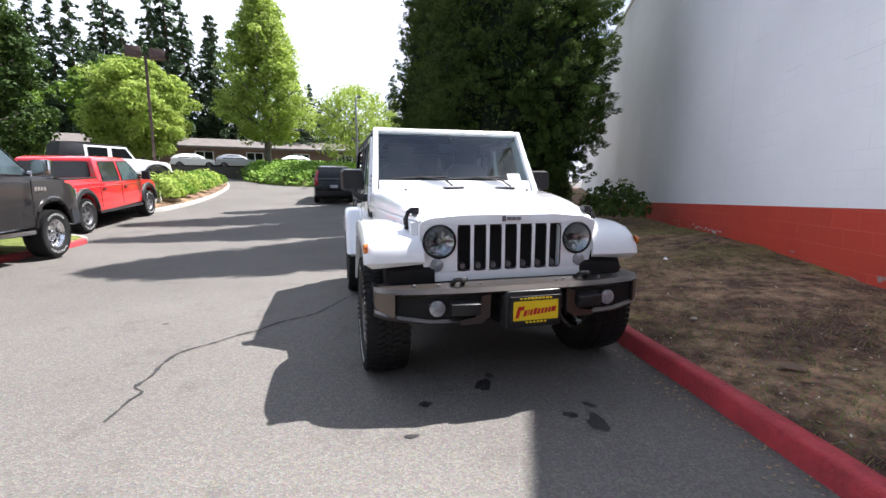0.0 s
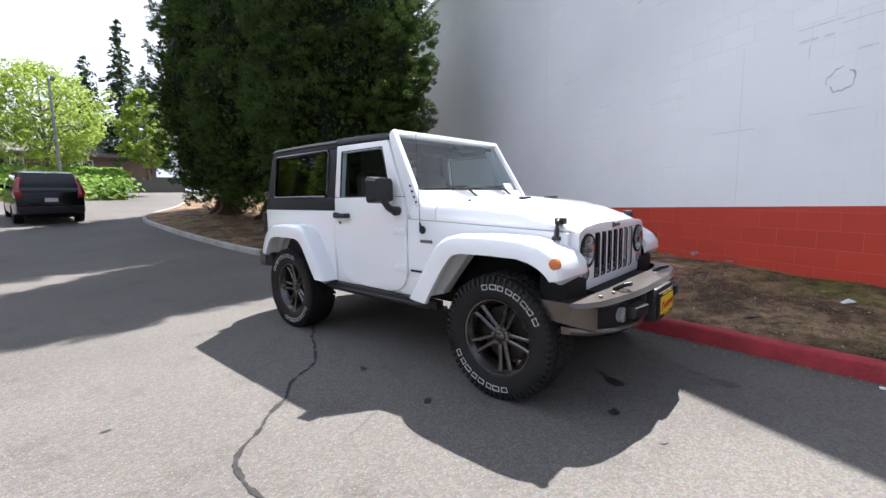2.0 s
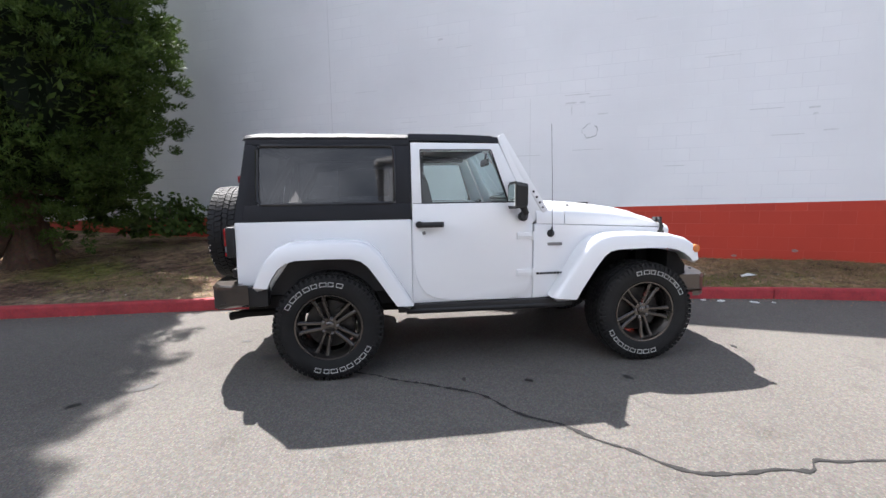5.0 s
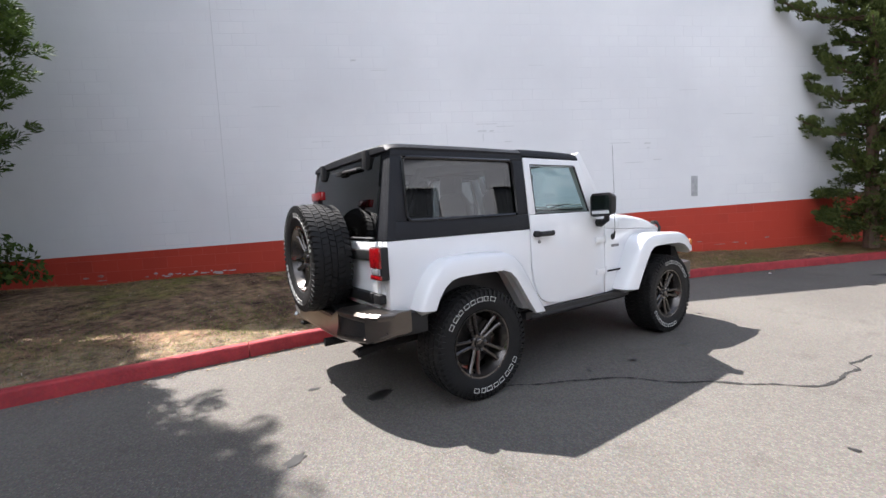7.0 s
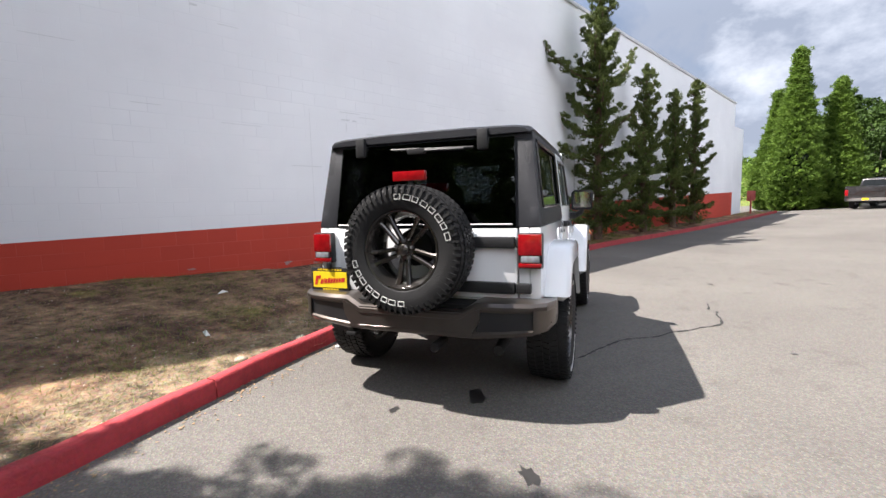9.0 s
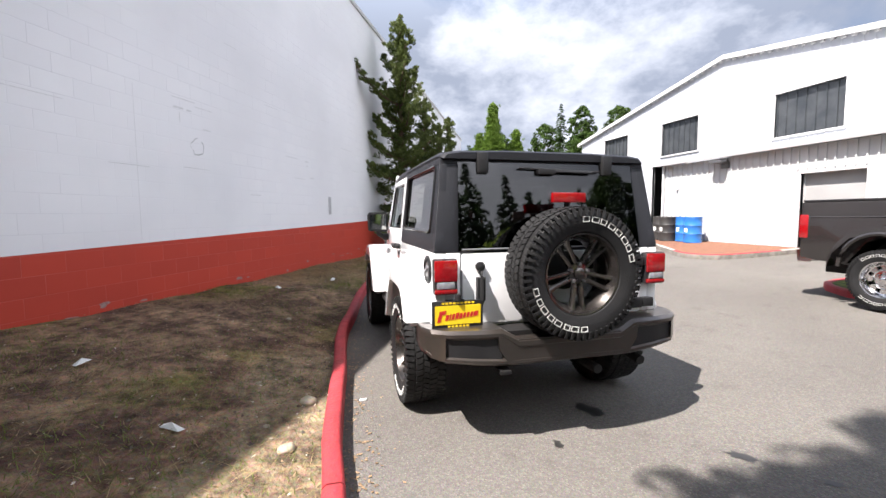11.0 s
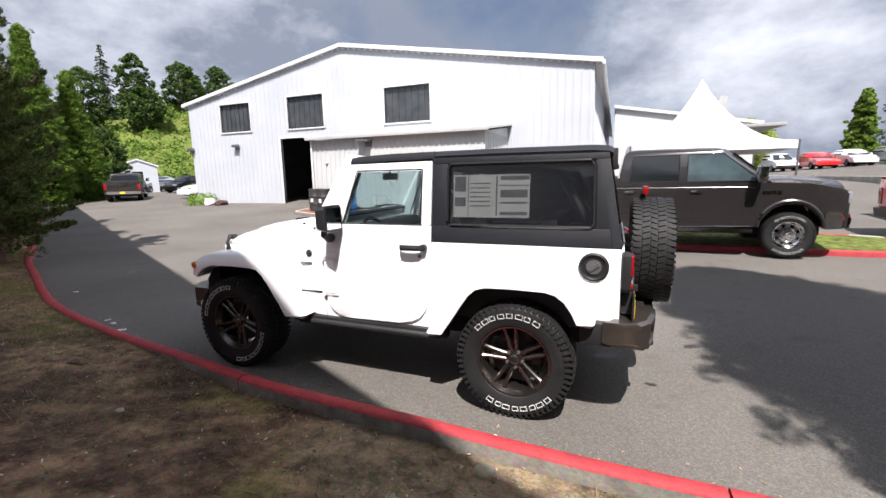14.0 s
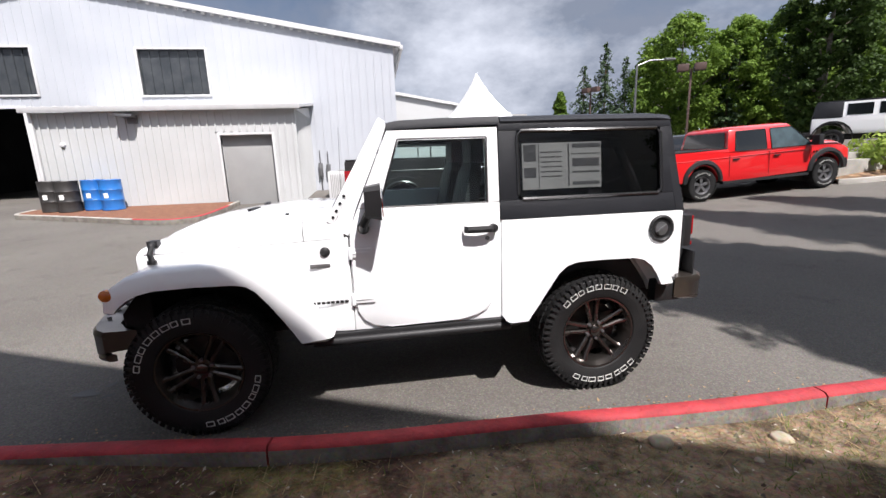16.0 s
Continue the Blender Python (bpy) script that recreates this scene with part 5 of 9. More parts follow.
# hardtop
def top_side(s):
    bm = bm_new()
    a, b = s * 0.735, s * 0.787
    x0, x1, w0, w1, z0, z1, h0, h1 = -0.632, 0.614, -0.475, 0.500, 1.152, 1.735, 1.268, 1.688
    vs = prism(bm, [(x0, z0), (x1, z0), (x1, h0), (x0 + 0.018, h0)], a, b)
    vs += prism(bm, [(x0 + 0.020, h0 + 0.001), (w0, h0 + 0.001), (w0 + 0.012, h1), (x0 + 0.088, h1)], a, b)
    vs += prism(bm, [(w1, h0 + 0.001), (x1, h0 + 0.001), (x1, h1), (w1, h1)], a, b)
    vs += prism(bm, [(x0 + 0.088, h1 + 0.001), (x1, h1 + 0.001), (x1, z1), (x0 + 0.10, z1)], a, b)
    lean_in(vs)
    t = part("hardtop_side", bm, HARDTOP, jeep, "textured black hardtop side", bevel=0.004)
    bm = bm_new()                                   # raised rim round the pane
    ring = [(w0 + 0.03, h0 + 0.004), (w0 + 0.004, h0 + 0.03), (w0 + 0.012, h1 - 0.03), (w0 + 0.04, h1 - 0.004), (w1 - 0.03, h1 - 0.004), (w1 - 0.004, h1 - 0.03), (w1 - 0.004, h0 + 0.03), (w1 - 0.03, h0 + 0.004)]
    lean = lambda z: s * (0.787 - max(z - 1.15, 0) * 0.11)
    tube(bm, [(x, lean(z), z) for x, z in ring + ring[:1]], 0.012, 6)
    part("window_rim", bm, RIM_BLACK, t, "smooth black window rim")
    bm = bm_new()
    vs = [bm.verts.new((x, s * 0.776, z)) for x, z in ((w0 - 0.01, h0 - 0.01), (w0 - 0.01, h1 + 0.01), (w1 + 0.01, h1 + 0.01), (w1 + 0.01, h0 - 0.01))]
    bm.faces.new(vs)
    lean_in(vs)
    part("quarter_window", bm, GLASS_TINT, t, "dark tinted quarter glass", smooth=0).visible_shadow = s < 0     # sun shines in on the wall side


mirrored(top_side)
# price sheet inside the driver's side quarter glass
bm = bm_new()
vs = [bm.verts.new((x, 0.766 - (z - 1.15) * 0.11, z)) for x, z in ((0.46, 1.325), (0.46, 1.610), (-0.065, 1.610), (-0.065, 1.325))]
bm.faces.new(vs)
sheet = part("price_sheet", bm, PAPER, jeep, "printed price sheet on the glass", smooth=0)
bm = bm_new()
for x0, x1, z0, z1 in ((0.37, 0.45, 1.50, 1.60), (0.37, 0.45, 1.40, 1.46), (0.35, 0.355, 1.33, 1.605), (0.15, 0.16, 1.34, 1.60), (-0.06, 0.13, 1.575, 1.60), (-0.05, 0.13, 1.46, 1.51), (-0.05, 0.13, 1.42, 1.43), (-0.05, 0.13, 1.345, 1.365),
                       (0.20, 0.34, 1.55, 1.556), (0.20, 0.34, 1.52, 1.526), (0.20, 0.34, 1.49, 1.496), (0.20, 0.34, 1.46, 1.466), (0.20, 0.34, 1.43, 1.436), (0.20, 0.34, 1.40, 1.406), (-0.06, 0.14, 1.535, 1.54)):
    vs = [bm.verts.new((x, 0.7675 - (z - 1.15) * 0.11, z)) for x, z in ((x0, z0), (x1, z0), (x1, z1), (x0, z1))]
    bm.faces.new(vs)
part("print_bars", bm, PAPER_INK, sheet, smooth=0)

# hardtop back, glass, roof
def back_x(z):
    return -0.632 + 0.165 * (z - 1.152)


bm = bm_new()
def back_slab(bm, pts, t):
    a, b = [bm.verts.new((back_x(z), y, z)) for y, z in pts], [bm.verts.new((back_x(z) + t, y, z)) for y, z in pts]
    bm.faces.new(a)
    bm.faces.new(b[::-1])
    for i in range(len(pts)):
        j = (i + 1) % len(pts)
        bm.faces.new((a[i], b[i], b[j], a[j]))


for s in (-1, 1):
    back_slab(bm, [(s * 0.787, 1.152), (s * 0.632, 1.152), (s * 0.612, 1.69), (s * 0.727, 1.69), (s * 0.787, 1.16)], 0.055)
back_slab(bm, [(-0.727, 1.691), (0.727, 1.691), (0.722, 1.735), (-0.722, 1.735)], 0.06)
part("hardtop_back", bm, HARDTOP, jeep, "textured black hardtop back", bevel=0.005)
bm = bm_new()
back_slab(bm, [(-0.640, 1.158), (0.640, 1.158), (0.618, 1.705), (-0.618, 1.705)], 0.006)
for v in bm.verts:
    v.co.x -= 0.012
lift = part("rear_window", bm, GLASS_TINT, jeep, "dark lift-up rear glass", smooth=0)
bm = bm_new()
tube(bm, [(back_x(1.165) - 0.014, -0.62, 1.168), (back_x(1.165) - 0.014, 0.62, 1.168)], 0.007, 6)
part("glass_strip", bm, STEEL, lift)
for y in (-0.42, 0.46):
    bm = bm_new()
    box(bm, back_x(1.70) - 0.045, back_x(1.70) + 0.03, y - 0.035, y + 0.035, 1.635, 1.765)
    part("glass_hinge", bm, PLASTIC, lift, "black glass hinge", 0.012)
bm = bm_new()
box(bm, back_x(1.66) - 0.05, back_x(1.66) - 0.012, -0.03, 0.09, 1.635, 1.668)
tube(bm, [(back_x(1.655) - 0.04, 0.05, 1.655), (back_x(1.645) - 0.035, -0.30, 1.648)], 0.009, 6)
tube(bm, [(back_x(1.66) - 0.03, 0.22, 1.672), (back_x(1.645) - 0.03, -0.36, 1.655)], 0.006, 6)
part("rear_wiper", bm, PLASTIC, lift, "black rear wiper", 0.002)

bm = bm_new()
def roof_ring(x, w, z, t=0.052):
    return [(x, -w, z - t), (x, -w - 0.008, z - 0.032), (x, -w + 0.02, z - 0.006), (x, -w + 0.10, z + 0.006), (x, -0.3, z + 0.016), (x, 0.3, z + 0.016), (x, w - 0.10, z + 0.006), (x, w - 0.02, z - 0.006), (x, w + 0.008, z - 0.032), (x, w, z - t)]


loft(bm, [roof_ring(-0.560, 0.700, 1.755, 0.03), roof_ring(-0.535, 0.718, 1.768), roof_ring(-0.45, 0.722, 1.776), roof_ring(0.1, 0.722, 1.779), roof_ring(0.600, 0.721, 1.776)])
roof = part("hardtop_roof", bm, HARDTOP, jeep, "textured black hardtop roof", smooth=40)
for s in (-1, 1):
    bm = bm_new()
    y0, y1 = (0.006, 0.722) if s > 0 else (-0.722, -0.006)
    rings = []
    for x, z in ((0.606, 1.776), (0.95, 1.772), (1.22, 1.762), (1.285, 1.750)):
        ys = [y0, y0 + 0.02, (y0 + y1) / 2, y1 - 0.02, y1]
        rings.append([(x, y, z + 0.014 * (1 - (abs(y) / 0.74) ** 2) - (0.03 if abs(y) > 0.715 else 0)) for y in ys] + [(x, y, z - 0.05) for y in ys[::-1]])
    loft(bm, rings)
    part("roof_panel", bm, HARDTOP, jeep, "removable black roof panel", smooth=40)

# tail lamps, plates, brake lamp
for s in (-1, 1):
    bm = bm_new()
    box(bm, -0.690, -0.634, min(s * 0.660, s * 0.806), max(s * 0.660, s * 0.806), 0.906, 1.118)
    housing = part("tail_lamp", bm, PLASTIC, jeep, "tail lamp in a black housing", 0.012)
    bm = bm_new()
    box(bm, -0.702, -0.680, min(s * 0.663, s * 0.803), max(s * 0.663, s * 0.803), 0.985, 1.112)
    box(bm, -0.702, -0.680, min(s * 0.663, s * 0.803), max(s * 0.663, s * 0.803), 0.912, 0.940)
    part("red_lens", bm, LENS_RED, housing, "red lens", 0.008)
    bm = bm_new()
    box(bm, -0.702, -0.680, min(s * 0.680, s * 0.790), max(s * 0.680, s * 0.790), 0.942, 0.983)
    part("reverse_lens", bm, LENS_CLEAR, housing, "clear reversing lens", 0.006)
bm = bm_new()
box(bm, -0.800, -0.765, -0.12, 0.10, 1.448, 1.508)
brake = part("brake_lamp", bm, LENS_RED, jeep, "red high brake lamp on a stalk", 0.006)
bm = bm_new()
tube(bm, [(-0.68, -0.01, 1.06), (-0.74, -0.01, 1.25), (-0.772, -0.01, 1.45)], 0.018, 8)
part("stalk", bm, PLASTIC, brake)


def dealer_plate(parent, m, label):
    """A yellow dealer plate in a black frame, its print as plain bars."""
    bm = bm_new()
    box(bm, -0.158, 0.158, -0.012, 0.0, -0.082, 0.082)
    pl = part("number_plate", bm, PLASTIC, parent, label, 0.006)
    pl.matrix_local = m
    bm = bm_new()
    box(bm, -0.140, 0.140, 0.0002, 0.003, -0.058, 0.055)
    part("plate_sheet", bm, PLATE_YELLOW, pl, "yellow sheet")
    bm = bm_new()
    shear = lambda x, z: (x + 0.25 * z, z + 0.10 * x)
    for x0, x1, z0, z1 in ((-0.122, -0.100, -0.030, 0.035), (-0.100, -0.080, 0.012, 0.035), (-0.075, -0.055, -0.026, 0.008), (-0.050, -0.042, -0.026, 0.010), (-0.036, -0.020, -0.026, 0.008), (-0.014, 0.006, -0.026, 0.012),
                           (0.010, 0.028, -0.026, 0.006), (0.034, 0.050, -0.026, 0.006), (0.056, 0.072, -0.026, 0.004), (0.078, 0.094, -0.026, 0.004), (0.098, 0.126, -0.026, 0.004)):
        vs = [bm.verts.new((-shear(x, z)[0], 0.0045, shear(x, z)[1])) for x, z in ((x0, z0), (x1, z0), (x1, z1), (x0, z1))]
        bm.faces.new(vs)
    part("print_bars", bm, PLATE_RED, pl, "red print bars", smooth=0)
    bm = bm_new()
    for i in range(9):
        box(bm, -0.10 + i * 0.023, -0.084 + i * 0.023, 0.0005, 0.002, 0.063, 0.074)
    for i in range(6):
        box(bm, -0.068 + i * 0.023, -0.052 + i * 0.023, 0.0005, 0.002, -0.075, -0.064)
    part("frame_bar", bm, PLATE_YELLOW, pl)["kind"] = "stuff"
    return pl


dealer_plate(jeep, Matrix.Translation((-0.715, 0.668, 0.792)) @ Matrix.Rotation(radians(90), 4, "Z"), "yellow dealer plate with red print")
bm = bm_new()
box(bm, -0.700, -0.636, 0.615, 0.725, 0.735, 0.868)
lathe(bm, [(0.02, -0.005), (0.02, 0.03), (0.0, 0.031)], 10, "z", (-0.715, 0.668, 0.88))
part("plate_bracket", bm, PLASTIC, jeep, "black plate bracket", 0.008)
dealer_plate(jeep, Matrix.Translation((3.146, 0.015, 0.545)) @ Matrix.Rotation(radians(-90), 4, "Z"), "yellow dealer plate with red print")

# bumpers
def bar_ring(y, xb, xf, z0, z1, c=0.03):
    return [(xb, y, z0), (xf - c, y, z0), (xf, y, z0 + c), (xf + 0.004, y, z1 - c * 1.4), (xf - c, y, z1), (xb, y, z1)]


LINE = [(-0.88, 2.72, 2.90), (-0.83, 2.80, 2.965), (-0.74, 2.87, 3.015), (-0.60, 2.90, 3.055), (-0.40, 2.92, 3.090), (-0.26, 2.92, 3.105), (0.26, 2.92, 3.105), (0.40, 2.92, 3.090), (0.60, 2.90, 3.055), (0.74, 2.87, 3.015), (0.83, 2.80, 2.965), (0.88, 2.72, 2.90)]
bm = bm_new()                                       # top rail, lower rail, centre posts and ends
loft(bm, [bar_ring(y, xb, xf, 0.664 + 0.012 * (abs(y) < 0.3), 0.704 + 0.018 * (1 - abs(y)), 0.018) for y, xb, xf in LINE])
loft(bm, [bar_ring(y, xf - 0.06, xf - 0.004, 0.505 + 0.10 * max(abs(y) - 0.6, 0), 0.536 + 0.13 * max(abs(y) - 0.6, 0), 0.012) for y, xb, xf in LINE if abs(y) > 0.3 and y < 0])
loft(bm, [bar_ring(y, xf - 0.06, xf - 0.004, 0.505 + 0.10 * max(abs(y) - 0.6, 0), 0.536 + 0.13 * max(abs(y) - 0.6, 0), 0.012) for y, xb, xf in LINE if abs(y) > 0.3 and y > 0])
for s in (-1, 1):
    prism(bm, [(s * 0.245, 0.545), (s * 0.295, 0.506), (s * 0.420, 0.506), (s * 0.420, 0.535), (s * 0.335, 0.545), (s * 0.300, 0.585), (s * 0.295, 0.664), (s * 0.240, 0.676)], 3.03, 3.094, "x")
    loft(bm, [[(xb, s * y, 0.56 + 0.02 * i), (xf, s * y, 0.545 + 0.02 * i), (xf, s * y, 0.69), (xb, s * y, 0.69)] for i, (y, xb, xf) in enumerate(((0.775, 2.86, 3.000), (0.83, 2.80, 2.962), (0.878, 2.72, 2.898)))])
fb = part("front_bumper", bm, BRONZE, jeep, "bronze steel front bumper with black inserts", smooth=30)
fb.location.z = -0.035
bm = bm_new()
prism(bm, [(-0.165, 0.475), (0.185, 0.475), (0.190, 0.660), (0.175, 0.690), (-0.150, 0.690), (-0.170, 0.660)], 3.040, 3.132, "x")
part("plate_mount", bm, PLASTIC, fb, "black plate mount", 0.010)
for s in (-1, 1):
    bm = bm_new()
    loft(bm, [[(xf - 0.05, s * y, 0.515), (xf - 0.025, s * y, 0.515), (xf - 0.025, s * y, 0.675), (xf - 0.05, s * y, 0.675)] for y, xf in ((0.24, 3.105), (0.40, 3.090), (0.60, 3.055), (0.74, 3.015), (0.80, 2.985))])
    part("fog_pocket", bm, CHASSIS, fb, "black lamp pocket")
    bm = bm_new()
    loft(bm, [[(xf - 0.04, s * y, 0.556), (xf + 0.025, s * y, 0.566), (xf + 0.03, s * y, 0.630), (xf - 0.04, s * y, 0.648)] for y, xf in ((0.31, 3.10), (0.36, 3.100), (0.475, 3.078))])
    part("step_pad", bm, PLASTIC, fb, "black bumper pad", 0.006)
    bm = bm_new()
    lathe(bm, [(0.045, -0.02), (0.046, 0.016), (0.038, 0.020), (0.0, 0.022)], 22, "x", (3.045, s * 0.545, 0.600))
    part("fog_lamp", bm, LENS_CLEAR, fb, "round fog lamp")
    bm = bm_new()                                   # tow hook standing on the bar
    tube(bm, [(2.96, s * 0.40 - 0.03, 0.715), (3.02, s * 0.40 - 0.03, 0.752), (3.045, s * 0.40, 0.757), (3.02, s * 0.40 + 0.03, 0.752), (2.96, s * 0.40 + 0.03, 0.715)], 0.014, 8)
    part("tow_hook", bm, PLASTIC, fb, "black tow hook")
    bm = bm_new()
    for x, y in ((2.99, 0.52), (2.97, 0.66), (3.0, 0.27)):
        lathe(bm, [(0.012, 0.0), (0.011, 0.012), (0.0, 0.013)], 8, "z", (x, s * y, 0.712))
    part("bumper_bolts", bm, STEEL, fb)["kind"] = "stuff"
bm = bm_new()
box(bm, 2.78, 2.93, -0.46, 0.46, 0.54, 0.66)
part("crash_beam", bm, CHASSIS, jeep)
for s in (-1, 1):                                   # black liner between wing and bumper
    bm = bm_new()
    loft(bm, [[(x, s * 0.50, z0), (x, s * 0.80, z0 + 0.02), (x, s * 0.80, z1), (x, s * 0.50, z1)] for x, z0, z1 in ((2.66, 0.60, 0.86), (2.74, 0.58, 0.84), (2.82, 0.60, 0.74))])
    part("wing_liner", bm, CHASSIS, jeep, "black liner behind the bumper end", 0.01)

RLINE = [(0.878, -0.54, -0.66), (0.84, -0.58, -0.755), (0.76, -0.62, -0.815), (0.60, -0.62, -0.848), (0.44, -0.62, -0.862), (0.34, -0.62, -0.868)]
bm = bm_new()
full = [(-y, a, b) for y, a, b in RLINE] + [(y, a, b) for y, a, b in RLINE[::-1]]


def rear_ring(y, xb, xf, z0, z1, c):
    return [(xb, y, z0), (xf + c, y, z0), (xf, y, z0 + c), (xf, y, z1 - c), (xf + c * 1.5, y, z1), (xb, y, z1)]


loft(bm, [rear_ring(y, xb, xf, 0.662 if abs(y) > 0.4 else 0.60, 0.716 if abs(y) > 0.4 else 0.662, 0.018) for y, xb, xf in full])
loft(bm, [rear_ring(y, xf + 0.10, xf + 0.004, 0.500 + 0.10 * max(abs(y) - 0.45, 0) + 0.6 * max(abs(y) - 0.82, 0), 0.548 + 0.08 * max(abs(y) - 0.45, 0) + 0.5 * max(abs(y) - 0.82, 0), 0.016) for y, xb, xf in full])
prism(bm, [(-0.40, 0.51), (0.40, 0.51), (0.46, 0.60), (0.47, 0.69), (0.40, 0.655), (-0.40, 0.655), (-0.47, 0.69), (-0.46, 0.60)], -0.862, -0.70, "x")
for s in (-1, 1):
    loft(bm, [[(xb, s * y, z0), (xf, s * y, z0), (xf, s * y, 0.70), (xb, s * y, 0.70)] for y, xb, xf, z0 in ((0.77, -0.64, -0.808, 0.54), (0.838, -0.58, -0.752, 0.555), (0.877, -0.54, -0.658, 0.585))])
rb = part("rear_bumper", bm, BRONZE, jeep, "bronze steel rear bumper with black inserts", smooth=30)
for s in (-1, 1):
    bm = bm_new()
    loft(bm, [[(xf + 0.06, s * y, 0.535), (xf + 0.018, s * y, 0.535), (xf + 0.018, s * y, 0.675), (xf + 0.06, s * y, 0.675)] for y, xf in ((0.44, -0.862), (0.60, -0.848), (0.76, -0.815), (0.80, -0.790))])
    part("bumper_insert", bm, PLASTIC, rb, "black bumper insert")
    bm = bm_new()
    box(bm, -0.60, -0.41, min(s * 0.78, s * 0.868), max(s * 0.78, s * 0.868), 0.555, 0.700)
    part("bumper_end", bm, PLASTIC, rb, "black plastic end cap", 0.020)
bm = bm_new()
box(bm, -0.80, -0.62, -0.74, 0.74, 0.53, 0.69)
part("bumper_beam", bm, CHASSIS, jeep)

# wheels
for x in (0.0, 2.424):
    for s in (-1, 1):
        spin = {(0.0, -1): 20, (2.424, -1): -25, (0.0, 1): 8, (2.424, 1): 40}[(x, s)]
        put_wheel(W_JEEP, jeep, Matrix.Translation((x, s * 0.786, TIRE_R)) @ Matrix.Rotation(radians(0 if s > 0 else 180), 4, "Z") @ Matrix.Rotation(radians(spin), 4, "Y"))
put_wheel(W_JEEP, jeep, Matrix.Translation((-0.835, -0.015, 1.032)) @ Matrix.Rotation(radians(90), 4, "Z") @ Matrix.Rotation(radians(-38), 4, "Y"), skip=("brake_disc",), name="spare_wheel")
bm = bm_new()
lathe(bm, [(0.12, 0.0), (0.12, -0.10), (0.05, -0.14), (0.0, -0.14)], 20, "x", (-0.645, -0.015, 1.032))
part("spare_carrier", bm, CHASSIS, jeep, "black spare wheel carrier")

# cabin
def seat(x, y, name="seat"):
    bm = bm_new()
    box(bm, x - 0.02, x + 0.46, y - 0.24, y + 0.24, 0.72, 0.86)
    rings = []
    for u, w, t in ((0.0, 0.24, 0.10), (0.3, 0.25, 0.10), (0.62, 0.22, 0.085), (0.68, 0.15, 0.06)):
        cx, cz = x - 0.02 - 0.20 * u, 0.82 + u
        rings.append([(cx - t / 2, y - w, cz), (cx + t / 2, y - w * 0.92, cz), (cx + t / 2, y + w * 0.92, cz), (cx - t / 2, y + w, cz)])
    loft(bm, rings)
    st = part(name, bm, SEAT, jeep, "dark leather seat", 0.02)
    bm = bm_new()
    cx = x - 0.17
    box(bm, cx - 0.045, cx + 0.045, y - 0.13, y + 0.13, 1.50, 1.67)
    tube(bm, [(cx, y - 0.05, 1.44), (cx, y - 0.05, 1.52)], 0.008, 6)
    tube(bm, [(cx, y + 0.05, 1.44), (cx, y + 0.05, 1.52)], 0.008, 6)
    part("headrest", bm, SEAT, st, bevel=0.02)


seat(0.86, 0.36)
seat(0.86, -0.36)
bm = bm_new()
box(bm, -0.12, 0.22, -0.50, 0.50, 0.78, 0.92)
box(bm, -0.22, -0.10, -0.50, 0.50, 0.88, 1.30)
part("rear_bench", bm, SEAT, jeep, "dark rear bench seat", 0.03)
bm = bm_new()
prism(bm, [(1.36, 0.98), (1.56, 0.92), (1.56, 1.21), (1.42, 1.21), (1.36, 1.15)], -0.71, 0.71)
box(bm, 0.72, 1.45, -0.10, 0.10, 0.60, 0.92)
part("dashboard", bm, PLASTIC, jeep, "black dashboard and console", 0.015)
bm = bm_new()
m = Matrix.Translation((1.28, 0.36, 1.10)) @ Matrix.Rotation(radians(-62), 4, "Y")
ringp = [m @ Vector((0.19 * math.cos(a), 0.19 * math.sin(a), 0)) for a in [2 * math.pi * k / 28 for k in range(29)]]
tube(bm, ringp, 0.016, 8)
for a in (0.2, math.pi - 0.2, -math.pi / 2):
    tube(bm, [m @ Vector((0, 0, -0.02)), m @ Vector((0.18 * math.sin(a), 0.18 * math.cos(a), 0))], 0.014, 6)
tube(bm, [m @ Vector((0, 0, -0.03)), (1.45, 0.36, 1.0)], 0.03, 8)
part("steering_wheel", bm, PLASTIC, jeep, "black steering wheel")
bm = bm_new()
for s in (-1, 1):
    tube(bm, [(0.60, s * 0.62, 0.75), (0.58, s * 0.62, 1.55), (0.62, s * 0.58, 1.69), (1.24, s * 0.60, 1.70)], 0.035, 8)
    tube(bm, [(0.58, s * 0.60, 1.68), (-0.25, s * 0.58, 1.60), (-0.48, s * 0.58, 1.16)], 0.035, 8)
tube(bm, [(0.58, -0.60, 1.69), (0.58, 0.60, 1.69)], 0.035, 8)
part("roll_bar", bm, SEAT, jeep, "padded black roll bar")
bm = bm_new()
box(bm, 1.33, 1.36, -0.12, 0.12, 1.585, 1.645)
tube(bm, [(1.345, 0, 1.62), (1.36, 0, 1.70)], 0.012, 6)
part("rear_view_mirror", bm, PLASTIC, jeep, "black rear view mirror", 0.008)
bm = bm_new()
box(bm, -0.56, 1.45, -0.715, 0.715, 0.605, 0.63)
box(bm, -0.56, 0.6, -0.72, -0.70, 0.63, 1.14)
box(bm, -0.56, 0.6, 0.70, 0.72, 0.63, 1.14)
box(bm, 1.50, 1.56, -0.70, 0.70, 0.60, 1.20)
part("cabin_trim", bm, SEAT, jeep, "black cabin floor and trim")

# ---- the white metal workshop ----
BY = -14.84                                        # its gable face
workshop = base("workshop_building", "white corrugated metal workshop with gabled roof", "building")
GX0, GX1, PX, EZ, PZ = 0.35, 22.3, 11.8, 5.95, 7.87


def gable_top(x):
    return EZ + (PZ - EZ) * (1 - abs(x - PX) / (PX - GX0 if x < PX else GX1 - PX))


